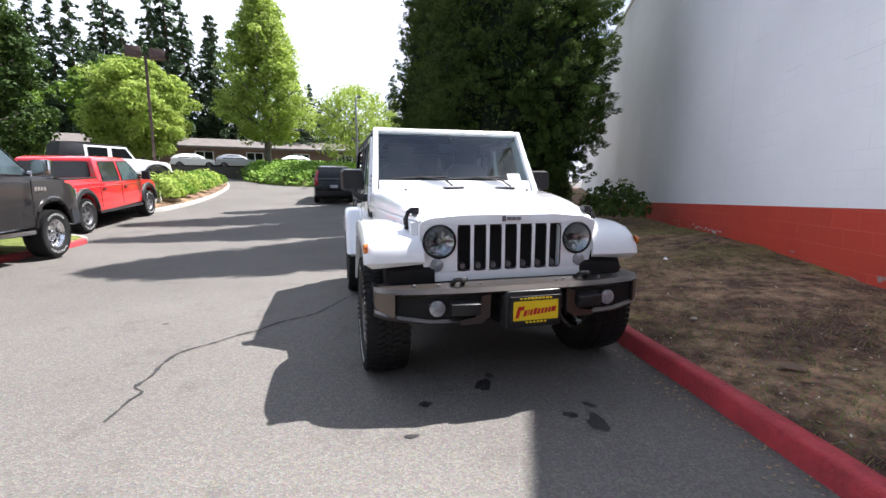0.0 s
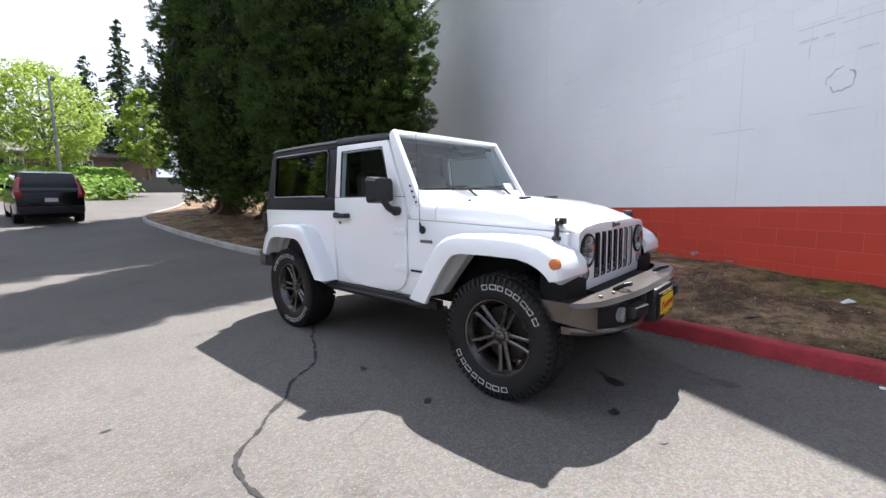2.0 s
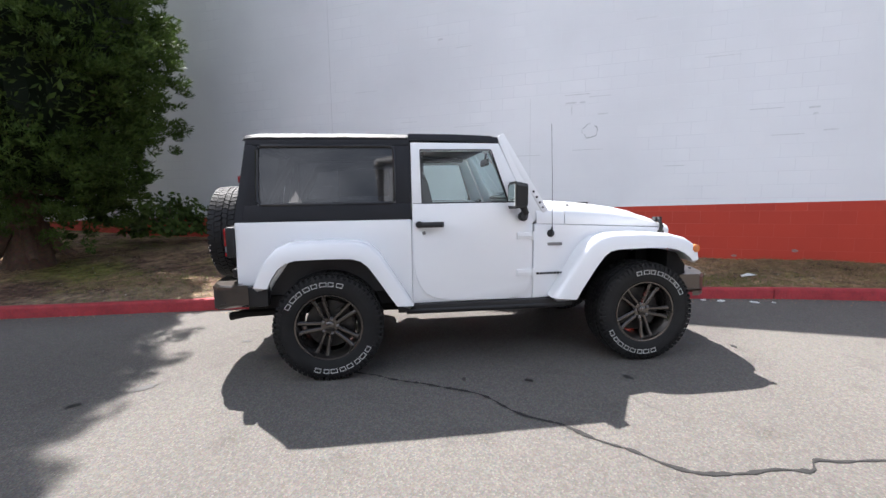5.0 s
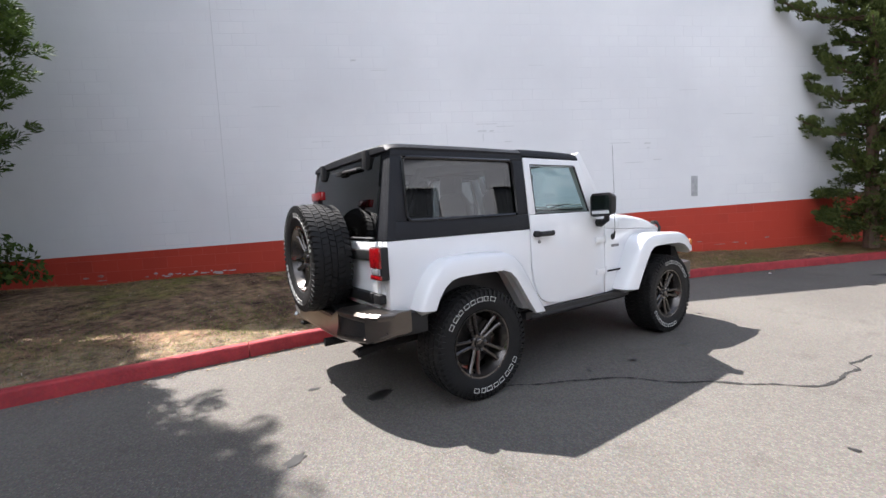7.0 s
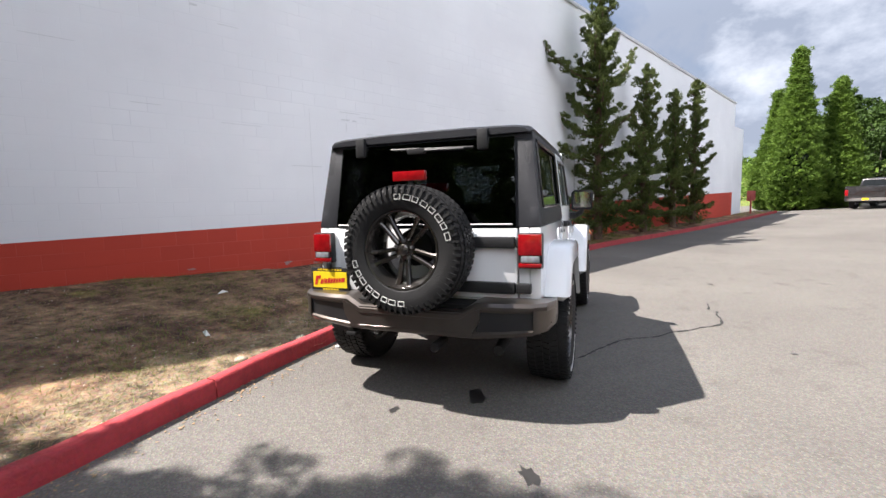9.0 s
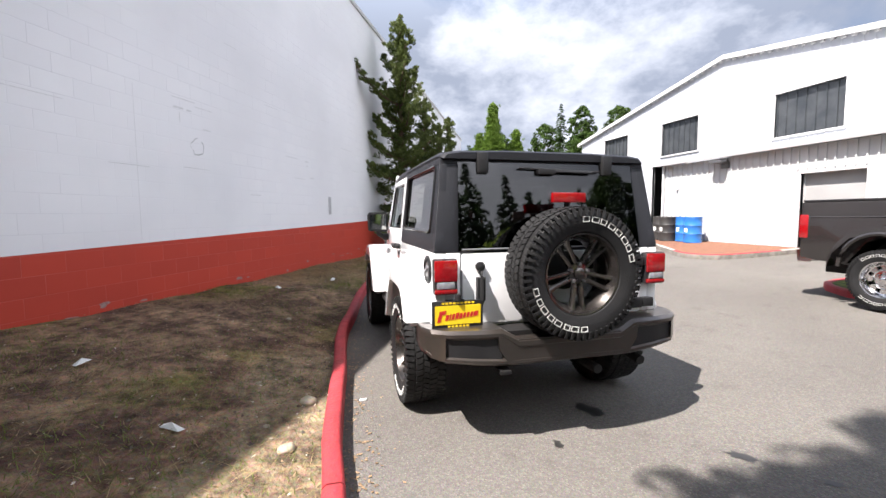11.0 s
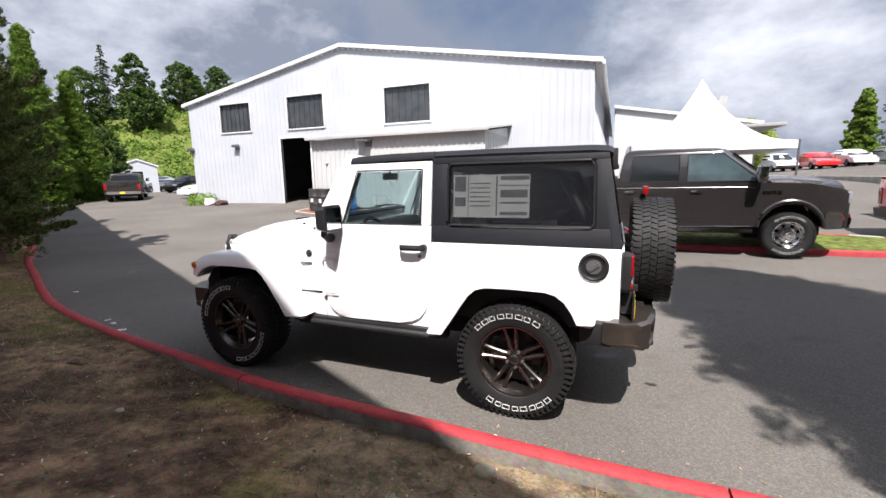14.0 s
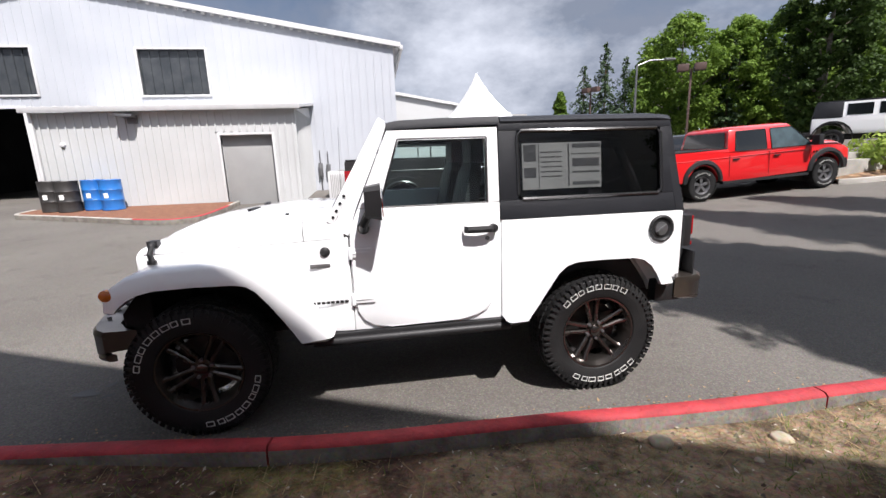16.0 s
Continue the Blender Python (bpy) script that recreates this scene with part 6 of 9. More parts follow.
WINS = [(7.27, 9.57, 4.17, 5.75), (13.01, 15.22, 4.24, 5.80), (17.73, 19.85, 4.29, 5.75)]
OPEN = (13.62, 15.82, 0.2, 3.77)
# gable sheet in columns, with the openings left out
cuts = sorted({GX0, GX1, PX, *[w[0] for w in WINS], *[w[1] for w in WINS], OPEN[0], OPEN[1]})
for a, b in zip(cuts, cuts[1:]):
    holes = sorted([(w[2], w[3]) for w in WINS + [OPEN] if w[0] <= a + 1e-6 and w[1] >= b - 1e-6])
    z, bm = -0.2, bm_new()
    for h0, h1 in holes:
        if h0 > z:
            prism(bm, [(a, z), (b, z), (b, h0), (a, h0)], BY - 0.12, BY)
            part("wall_panel", bm, SHEET_WHITE, workshop, "white ribbed sheet wall", smooth=0)
            bm = bm_new()
        z = h1
    prism(bm, [(a, z), (b, z), (b, gable_top(b)), (a, gable_top(a))], BY - 0.12, BY)
    part("wall_panel", bm, SHEET_WHITE, workshop, "white ribbed sheet wall", smooth=0)
# ribs of the sheet
bm = bm_new()
x = GX0 + 0.15
while x < GX1:
    top = gable_top(x) - 0.05
    z = 0.1
    for h0, h1 in sorted([(w[2] - 0.1, w[3] + 0.1) for w in WINS + [OPEN] if w[0] - 0.12 < x < w[1] + 0.12]):
        if h0 > z + 0.1:
            box(bm, x - 0.022, x + 0.022, BY, BY + 0.022, z, h0)
        z = h1
    box(bm, x - 0.022, x + 0.022, BY, BY + 0.022, z, top)
    x += 0.305
tagged(part("sheet_ribs", bm, SHEET_WHITE, workshop, smooth=0), kind="stuff")
bm = bm_new()
for x0 in (GX0, GX1 - 0.12):
    box(bm, x0, x0 + 0.12, BY - 36, BY - 0.12, -0.2, EZ)
box(bm, GX0, GX1, BY - 36.1, BY - 36, -0.2, EZ + 1)
part("side_wall", bm, SHEET_WHITE, workshop, smooth=0)
bm = bm_new()
y = BY - 0.25
while y > BY - 34:
    box(bm, GX0 - 0.022, GX0, y - 0.022, y + 0.022, 0.3, EZ - 0.25)
    y -= 0.305
tagged(part("side_ribs", bm, SHEET_WHITE, workshop, smooth=0), kind="stuff")
for x0, x1, z0, z1 in ((GX0 - 0.30, PX, EZ - 0.05, PZ), (PX, GX1 + 0.3, PZ, EZ - 0.05)):
    bm = bm_new()
    prism(bm, [(x0, z0 + 0.02), (x1, z1 + 0.02), (x1, z1 + 0.10), (x0, z0 + 0.10)], BY - 36.2, BY + 0.15)
    part("roof", bm, SHEET_TRIM, workshop, "white metal roof slope", 0.0, 0)
    bm = bm_new()
    prism(bm, [(x0, z0 - 0.09), (x1, z1 - 0.09), (x1, z1 + 0.05), (x0, z0 + 0.05)], BY + 0.10, BY + 0.17)
    part("fascia", bm, SHEET_TRIM, workshop, "white fascia board", 0.01)
    bm = bm_new()                                   # ends of the roof ribs under the edge
    n = int((x1 - x0) / 0.3)
    for i in range(n):
        u = (i + 0.5) / n
        xx, zz = x0 + u * (x1 - x0), z0 + u * (z1 - z0)
        box(bm, xx - 0.06, xx + 0.06, BY + 0.02, BY + 0.10, zz - 0.16, zz - 0.09)
    tagged(part("eave_ribs", bm, SHEET_TRIM, workshop, smooth=0), kind="stuff")
bm = bm_new()
box(bm, GX0 - 0.38, GX0 - 0.26, BY - 36, BY + 0.2, EZ - 0.22, EZ - 0.06)
part("gutter", bm, SHEET_TRIM, workshop, "white gutter", 0.02)
for x0, x1, z0, z1 in WINS:
    bm = bm_new()
    box(bm, x0 - 0.07, x0, BY - 0.14, BY + 0.06, z0 - 0.07, z1 + 0.07)
    box(bm, x1, x1 + 0.07, BY - 0.14, BY + 0.06, z0 - 0.07, z1 + 0.07)
    box(bm, x0, x1, BY - 0.14, BY + 0.06, z1, z1 + 0.07)
    box(bm, x0, x1, BY - 0.14, BY + 0.06, z0 - 0.07, z0)
    win = part("window", bm, SHEET_TRIM, workshop, "framed opening filled with dark ribbed sheet", 0.008)
    n = 7
    for i in range(n):
        a, b = x0 + (x1 - x0) * i / n, x0 + (x1 - x0) * (i + 1) / n
        bm = bm_new()
        prism(bm, [(a + 0.004, BY - 0.10), (b - 0.05, BY - 0.10), (b - 0.035, BY - 0.055), (b - 0.006, BY - 0.055), (b - 0.006, BY - 0.12), (a + 0.004, BY - 0.12)], z0, z1, "z")
        part("pane", bm, WINDOW_DARK, win, smooth=0)
bm = bm_new()
x0, x1, z0, z1 = OPEN
box(bm, x0 - 0.10, x0, BY - 0.14, BY + 0.04, z0 - 0.3, z1 + 0.1)
box(bm, x1, x1 + 0.10, BY - 0.14, BY + 0.04, z0 - 0.3, z1 + 0.1)
box(bm, x0, x1, BY - 0.14, BY + 0.04, z1, z1 + 0.1)
part("doorway", bm, SHEET_TRIM, workshop, "open roll-up doorway", 0.008)
# hall behind the open doorway, its unlit darkness put into the wall colour
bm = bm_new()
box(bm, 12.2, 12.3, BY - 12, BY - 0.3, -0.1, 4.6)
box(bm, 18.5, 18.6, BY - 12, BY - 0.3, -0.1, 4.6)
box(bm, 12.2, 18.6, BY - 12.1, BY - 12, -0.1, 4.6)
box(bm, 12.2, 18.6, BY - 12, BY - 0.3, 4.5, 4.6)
part("hall", bm, ROOM_SHADE, workshop, "workshop hall with its shade in the wall colour", smooth=0)
bm = bm_new()
for i in range(3):
    box(bm, 13.6 + i * 0.7, 14.1 + i * 0.7, BY - 7 - i, BY - 6.2 - i, 0.4, 1.3 + 0.2 * i)
part("hall_clutter", bm, CHASSIS, workshop, bevel=0.05)
for x, z in ((18.85, 3.45), (22.3, 3.4)):
    bm = bm_new()
    box(bm, x - 0.10, x + 0.10, BY, BY + 0.10, z - 0.12, z + 0.12)
    box(bm, x - 0.22, x + 0.14, BY + 0.05, BY + 0.28, z + 0.02, z + 0.16)
    tagged(part("wall_lamp", bm, STEEL, None, bevel=0.02), "grey wall lamp on the white sheet wall", "lamp", "wall lamps")

# tubes of light in the hall
TUBE = bpy.data.materials.new("lit tube")
TUBE.use_nodes = True
TUBE.node_tree.nodes["Principled BSDF"].inputs["Emission Color"].default_value = (1.0, 0.97, 0.9, 1)
TUBE.node_tree.nodes["Principled BSDF"].inputs["Emission Strength"].default_value = 4.0
for x, y in ((14.4, -5.0), (15.3, -5.0), (14.6, -8.5), (15.6, -8.5)):
    bm = bm_new()
    box(bm, x - 0.28, x + 0.28, BY + y - 0.06, BY + y + 0.06, 3.98, 4.06)
    tagged(part("strip_light", bm, TUBE, None, bevel=0.01), "lit strip light under the workshop ceiling", "lamp", "workshop strip lights")

# bags and rags heaped by the workshop wall
BAG_WHITE = surf("white bag plastic", (0.62, 0.62, 0.62), (0.50, 0.50, 0.51), 7, 0.45, 0.6, 25)
BAG_DARK = surf("dark red cloth", (0.075, 0.02, 0.02), (0.03, 0.018, 0.018), 7, 0.9, 0.6, 30)
for k, (x, y, r, mat, lab) in enumerate(((20.05, -13.75, 0.30, BAG_WHITE, "white plastic bag slumped by the workshop wall"), (19.75, -13.55, 0.24, BAG_WHITE, "white plastic bag beside dark rags"), (19.15, -13.7, 0.30, BAG_DARK, "dark red rags heaped by the workshop wall"))):
    bm = bm_new()
    bmesh.ops.create_icosphere(bm, subdivisions=3, radius=r)
    for v in bm.verts:
        v.co *= 1 + 0.5 * noise.noise(v.co * (1.3 / r) + Vector((3.0 * k, 1, 0)))
        v.co.z = max(v.co.z, -0.45 * r) * (0.95 if k == 0 else 0.6)
    bg = part("rubbish_bag", bm, mat, smooth=60)
    bg.location = (x, y, float(ground_z(x, y)) + (0.42 if k == 0 else 0.27) * r)
    tagged(bg, lab, "bag", "bags by the workshop")

# lean-to annex
annex = base("annex", "low white ribbed metal lean-to with a grey door", "building")
AX0, AX1, AY, AZ = 3.74, 11.12, -11.4, 3.22
DOOR = (4.50, 6.05, 0.20, 2.46)
for a, b, z0 in ((AX0, DOOR[0], -0.2), (DOOR[0], DOOR[1], DOOR[3]), (DOOR[1], AX1, -0.2)):
    bm = bm_new()
    prism(bm, [(a, z0), (b, z0), (b, AZ), (a, AZ)], AY - 0.1, AY)
    part("annex_wall", bm, SHEET_CREAM, annex, "white ribbed sheet wall", smooth=0)
for a in (AX0, AX1 - 0.1):
    bm = bm_new()
    prism(bm, [(AY - 0.1, -0.2), (BY, -0.2), (BY, AZ + 0.42), (AY - 0.1, AZ)], a, a + 0.1, "x")
    part("annex_wall", bm, SHEET_CREAM, annex, "white ribbed sheet wall", smooth=0)
bm = bm_new()
x = AX0 + 0.1
while x < AX1:
    box(bm, x - 0.022, x + 0.022, AY, AY + 0.036, DOOR[3] + 0.12 if DOOR[0] - 0.1 < x < DOOR[1] + 0.1 else 0.15, AZ - 0.02)
    x += 0.23
y = AY - 0.2
while y > BY + 0.1:
    box(bm, AX0 - 0.022, AX0, y - 0.02, y + 0.02, 0.2, AZ)
    y -= 0.23
tagged(part("sheet_ribs", bm, SHEET_CREAM, annex, smooth=0), kind="stuff")
bm = bm_new()
prism(bm, [(AY + 0.25, AZ + 0.02), (BY, AZ + 0.50), (BY, AZ + 0.60), (AY + 0.25, AZ + 0.12)], AX0 - 0.18, AX1 + 0.15, "x")
part("annex_roof", bm, SHEET_TRIM, annex, "white metal lean-to roof", smooth=0)
bm = bm_new()
prism(bm, [(AY + 0.13, AZ + 0.02), (AY + 0.27, AZ - 0.02), (AY + 0.30, AZ + 0.14), (AY + 0.13, AZ + 0.14)], AX0 - 0.2, AX1 + 0.17, "x")
box(bm, AX1 - 0.03, AX1 + 0.05, AY + 0.02, AY + 0.10, 0.3, AZ)
part("gutter", bm, SHEET_TRIM, annex, "white gutter and downpipe", 0.012)
bm = bm_new()
x = AX0
while x < AX1:
    box(bm, x - 0.03, x + 0.03, AY + 0.1, AY + 0.26, AZ + 0.12, AZ + 0.165)
    x += 0.30
tagged(part("roof_ribs", bm, SHEET_TRIM, annex, smooth=0), kind="stuff")
bm = bm_new()
box(bm, DOOR[0], DOOR[1], AY - 0.22, AY - 0.16, DOOR[2], DOOR[3])
dr = part("door", bm, DOOR_GREY, annex, "plain grey flush door", 0.006)
bm = bm_new()
for a, b in ((DOOR[0] - 0.06, DOOR[0]), (DOOR[1], DOOR[1] + 0.06)):
    box(bm, a, b, AY - 0.24, AY + 0.045, DOOR[2], DOOR[3] + 0.06)
box(bm, DOOR[0], DOOR[1], AY - 0.24, AY + 0.045, DOOR[3], DOOR[3] + 0.06)
part("door_frame", bm, SHEET_TRIM, annex, bevel=0.005)
bm = bm_new()
box(bm, 8.30, 8.58, AY, AY + 0.06, 2.86, 3.06)
prism(bm, [(8.28, 3.03), (8.62, 3.03), (8.80, 3.10), (8.80, 3.13), (8.28, 3.10)], AY + 0.05, AY + 0.40)
tagged(part("wall_lamp", bm, STEEL, None, bevel=0.012), "grey flood lamp under the lean-to eave", "lamp", "wall lamps")
bm = bm_new()
lathe(bm, [(0.07, 0.0), (0.065, 0.06), (0.0, 0.08)], 16, "y", (10.45, AY, 2.30))
tagged(part("siren_box", bm, SHEET_TRIM), "small white alarm sounder on the annex wall", "alarm")
for x, z0, z1 in ((3.18, 0.95, 1.45), (3.48, 0.95, 1.50)):
    bm = bm_new()
    box(bm, x - 0.08, x + 0.08, BY + 0.02, BY + 0.14, z0, z1)
    tube(bm, [(x, BY + 0.06, 0.3), (x, BY + 0.06, z0)], 0.025, 8)
    tube(bm, [(x, BY + 0.06, z1), (x, BY + 0.06, z1 + 0.5)], 0.02, 8)
    tagged(part("meter_box", bm, STEEL, bevel=0.01), "grey electric meter box with conduit", "meter box", "meter boxes")
bm = bm_new()
box(bm, 1.55, 2.95, -12.9, -11.9, 0.15, 1.22)
ac = tagged(part("heat_pump", bm, SHEET_TRIM, None, bevel=0.03), "pale outdoor air conditioning unit beside the annex", "air conditioner")
bm = bm_new()
for i in range(22):
    box(bm, 1.62 + i * 0.058, 1.645 + i * 0.058, -11.90, -11.885, 0.30, 1.12)
part("grille_bars", bm, DOOR_GREY, ac)["kind"] = "stuff"
bm = bm_new()
lathe(bm, [(0.40, 0.0), (0.40, 0.03), (0.36, 0.045), (0.12, 0.05), (0.0, 0.05)], 24, "z", (2.25, -12.4, 1.22))
part("fan_guard", bm, DOOR_GREY, ac, "grey round fan guard")
# mulch bed with kerb in front of the annex, drums
bed_keys = [(11.6, -11.5), (11.55, -10.75), (11.2, -10.45), (10.2, -10.0), (8.3, -9.05), (6.9, -8.35), (6.25, -8.35), (5.9, -8.9), (5.8, -11.3)]
bl = smooth_line(bed_keys, 0.2)
bs = side_of(bl)
bed_kerb = base("kerb_annex", "concrete kerb with a red end round a mulch bed", "kerb", kind="structure")
for i in range(0, len(bl) - 1, 8):
    kerb_piece(bl[i:i + 9], -bs[i:i + 9], KERB_RED if 5.8 < bl[i][0] < 8.0 and bl[i][1] > -9.2 else CONCRETE, "kerb_block", 0.14, parent=bed_kerb)
bm = bm_new()
vs = [bm.verts.new((p[0] - 0.10 * q[0], p[1] - 0.10 * q[1], float(ground_z(p[0], p[1])) + 0.12)) for p, q in zip(bl, bs)]
bm.faces.new(vs)
tagged(part("mulch_bed", bm, BARK_MULCH, smooth=0), "reddish bark mulch bed", "mulch", kind="structure")


def drum(x, y, z, mat, label):
    d = base("drum", label, "drum", Matrix.Translation((x, y, z)), "drums by the annex")
    bm = bm_new()
    lathe(bm, [(0.0, 0.0), (0.28, 0.0), (0.29, 0.015), (0.285, 0.03), (0.285, 0.28), (0.295, 0.30), (0.285, 0.32), (0.285, 0.57), (0.295, 0.59), (0.285, 0.61), (0.285, 0.85), (0.292, 0.87), (0.285, 0.885), (0.27, 0.875), (0.0, 0.875)], 28, "z")
    part("drum_body", bm, mat, d)
    bm = bm_new()
    box(bm, -0.06, 0.06, 0.286, 0.289, 0.36, 0.50)
    part("drum_label", bm, PAPER, d)
    bm = bm_new()
    lathe(bm, [(0.03, 0.0), (0.03, 0.02), (0.0, 0.022)], 10, "z", (0.17, 0.05, 0.876))
    part("bung", bm, STEEL, d)


for i, (x, y, mat, lab) in enumerate(((10.75, -10.95, BARREL_BLACK, "black steel drum on the mulch bed"), (10.20, -10.75, BARREL_BLACK, "worn black steel drum with a rim label"), (9.62, -10.95, BARREL_BLUE, "dark blue steel drum by the annex"), (9.05, -10.75, BARREL_BLUE, "bright blue plastic drum by the annex"))):
    drum(x, y, float(ground_z(x, y)) + 0.12, mat, lab)

# pale building behind the tent
pale = base("pale_building", "long pale building behind the tent", "building")
bm = bm_new()
prism(bm, [(-8.0, -0.2), (GX0 - 0.7, -0.2), (GX0 - 0.7, 5.75), (-8.0, 4.35)], -40, -27)
part("wall", bm, SHEET_CREAM, pale, "pale flat wall", smooth=0)
bm = bm_new()
prism(bm, [(-8.3, 4.30), (GX0 - 0.65, 5.77), (GX0 - 0.65, 5.95), (-8.3, 4.48)], -40.2, -26.8)
part("roof", bm, SHEET_TRIM, pale, "pale metal roof edge", smooth=0)
bm = bm_new()
box(bm, -9.2, -6.6, -31, -26.2, 4.12, 4.30)
part("eave", bm, DOOR_GREY, pale, "grey flat eave at the end of the roof", 0.02)
bm = bm_new()
prism(bm, [(-6.75, 4.6), (-5.4, 4.9), (-6.4, 6.25), (-6.75, 6.25)], -30, -28.6)
part("parapet", bm, DOOR_GREY, pale, "grey slanted parapet", 0.02)

# peaked tent
tent = base("party_tent", "white peaked canopy tent", "tent", Matrix.Translation((-3.75, -18.0, float(ground_z(-3.75, -18.0)))))
bm = bm_new()
N = 12
TW = 2.80
rings = []
for i in range(N + 1):
    u = i / N
    h = 2.15 + 2.75 * (1 - u) ** 2.0
    w = max(TW * u, 0.03)
    ring = []
    for k in range(32):
        a = 2 * math.pi * (k + 0.5) / 32
        c, s = math.cos(a), math.sin(a)
        q = w / max(abs(c), abs(s))
        sag = 0.10 * u * (1 - abs(abs(c) - abs(s)) ** 0.7)
        ring.append((q * c, q * s, h - 0.02 + sag * 0.3))
    rings.append(ring)
rings.append([(x * 1.002, y * 1.002, 1.86) for x, y, z in rings[-1]])
loft(bm, rings, caps=False)
part("canopy", bm, TENT, tent, "white fabric canopy", smooth=60)
for sx in (-1, 1):
    for sy in (-1, 1):
        bm = bm_new()
        tube(bm, [(sx * 2.70, sy * 2.70, -0.1), (sx * 2.70, sy * 2.70, 2.15)], 0.035, 8)
        part("pole", bm, STEEL, tent)

# ---- vehicles ----
def arch(cx, r, z0, n=7):
    """Half-round wheel opening from front to rear."""
    return [(cx + r * math.cos(a), z0 + r * math.sin(a)) for a in [math.pi * i / n for i in range(n + 1)]]


W_TRUCK = wheel_meshes(0.40, 0.235, 0.275, "holes")
W_RED = wheel_meshes(0.41, 0.225, 0.275, "five")
W_CAR = wheel_meshes(0.335, 0.215, 0.225, "five")


def pickup(name, label, paint, m, wb, cab0, belt, roof, nose, wheels, rim, dually=False, trim=CHROME, group=""):
    """Crew-cab pickup. Origin on the ground under the rear axle, nose towards +x."""
    t = base(name, label, "pickup truck", m, group)
    W, zb = 0.985, 0.50 + 0.28 * (belt - 1.2)
    xr, xf, R = -1.15, wb + nose, 0.46
    bz = belt + 0.13
    mid = 0.5 * (cab0 + wb - 0.55)
    # lower body with wheel openings
    bm = bm_new()
    pts = [(xf - 0.05, zb), (wb + R, zb)] + arch(wb, R, zb)[1:-1] + [(wb - R, zb), (cab0 + 0.02, zb - 0.06), (R, zb)] + arch(0, R, zb)[1:-1] + [(-R, zb), (xr, zb + 0.05), (xr, bz), (cab0, bz), (cab0 + 0.01, belt + 0.02), (wb - 0.30, belt), (wb + 0.25, belt - 0.02), (xf - 0.22, belt - 0.07), (xf - 0.05, belt - 0.18)]
    vs = prism(bm, pts, -W, W)
    for v in vs:
        if v.co.x > wb + 0.4:
            v.co.y *= 0.95
    body = part("body", bm, paint, t, "painted lower body", 0.035)
    # bonnet dome
    bm = bm_new()
    loft(bm, [[(x, y * w, z + dz) for y, dz in ((-0.95, -0.03), (-0.82, 0.03), (-0.4, 0.05), (0.4, 0.05), (0.82, 0.03), (0.95, -0.03))] for x, w, z in ((wb - 0.48, 0.96, belt + 0.05), (wb - 0.1, 0.97, belt + 0.07), (wb + 0.3, 0.96, belt + 0.055), (xf - 0.24, 0.90, belt + 0.005), (xf - 0.11, 0.86, belt - 0.08))])
    part("hood", bm, paint, t, smooth=50)
    # cab glasshouse
    bm = bm_new()
    rings = []
    for x0, x1, z, w in ((cab0 + 0.02, wb - 0.26, belt, 0.965), (cab0 + 0.03, wb - 0.42, belt + 0.16, 0.945), (cab0 + 0.10, wb - 0.90, roof - 0.10, 0.855), (cab0 + 0.16, wb - 0.98, roof - 0.035, 0.815), (cab0 + 0.26, wb - 1.08, roof, 0.72), (cab0 + 0.46, wb - 1.28, roof + 0.020, 0.50)):
        rings.append([(x0, -w * 0.97, z), (x0 + 0.1, -w, z), (x1 - 0.15, -w, z), (x1, -w * 0.80, z), (x1 + 0.04, 0, z), (x1, w * 0.80, z), (x1 - 0.15, w, z), (x0 + 0.1, w, z), (x0, w * 0.97, z)])
    loft(bm, rings)
    part("cab", bm, paint, t, "painted cab", smooth=40)
    # glass panes laid proud of the cab
    def side_pane(s, x00, x01, x10, x11, pane_mat, words):
        bm = bm_new()
        z0, z1 = belt + 0.035, roof - 0.115

        def wide(z):
            return np.interp(z, [belt, belt + 0.16, roof - 0.10], [0.965, 0.945, 0.855]) + 0.010
        rows_ = [(z, x00 + (x10 - x00) * u, x01 + (x11 - x01) * u) for z, u in [(zz, (zz - z0) / (z1 - z0)) for zz in (z0, belt + 0.16, 0.5 * (belt + 0.16 + z1), z1)]]
        loft(bm, [[(xa, s * (wide(z) - 0.02), z), (xa, s * wide(z), z), (xb, s * wide(z), z), (xb, s * (wide(z) - 0.02), z)] for z, xa, xb in rows_])
        edge = [(r[1], r[0]) for r in rows_] + [(r[2], r[0]) for r in rows_[::-1]]
        pane = part("side_window", bm, pane_mat, t, words, smooth=0)
        bm = bm_new()
        tube(bm, [(x, s * (wide(z) + 0.002), z) for x, z in edge + edge[:1]], 0.011, 5)
        part("window_seal", bm, PLASTIC, pane)
    for s in (-1, 1):
        side_pane(s, cab0 + 0.20, mid - 0.07, cab0 + 0.27, mid - 0.07, GLASS_DARK, "dark side glass")
        side_pane(s, mid + 0.07, wb - 0.46, mid + 0.07, wb - 1.04, GLASS_LIGHT, "pale tinted side glass")
    bm = bm_new()
    bm.faces.new([bm.verts.new(v) for v in ((wb - 0.295, -0.80, belt + 0.07), (wb - 0.295, 0.80, belt + 0.07), (wb - 0.845, 0.66, roof - 0.10), (wb - 0.845, -0.66, roof - 0.10))])
    part("windscreen", bm, GLASS_LIGHT, t, "pale tinted windscreen", smooth=0)
    bm = bm_new()
    bm.faces.new([bm.verts.new(v) for v in ((cab0 + 0.012, -0.80, belt + 0.15), (cab0 + 0.012, 0.80, belt + 0.15), (cab0 + 0.070, 0.74, roof - 0.12), (cab0 + 0.070, -0.74, roof - 0.12))])
    part("rear_window", bm, GLASS_DARK, t, smooth=0)
    # bed well and rails
    bm = bm_new()
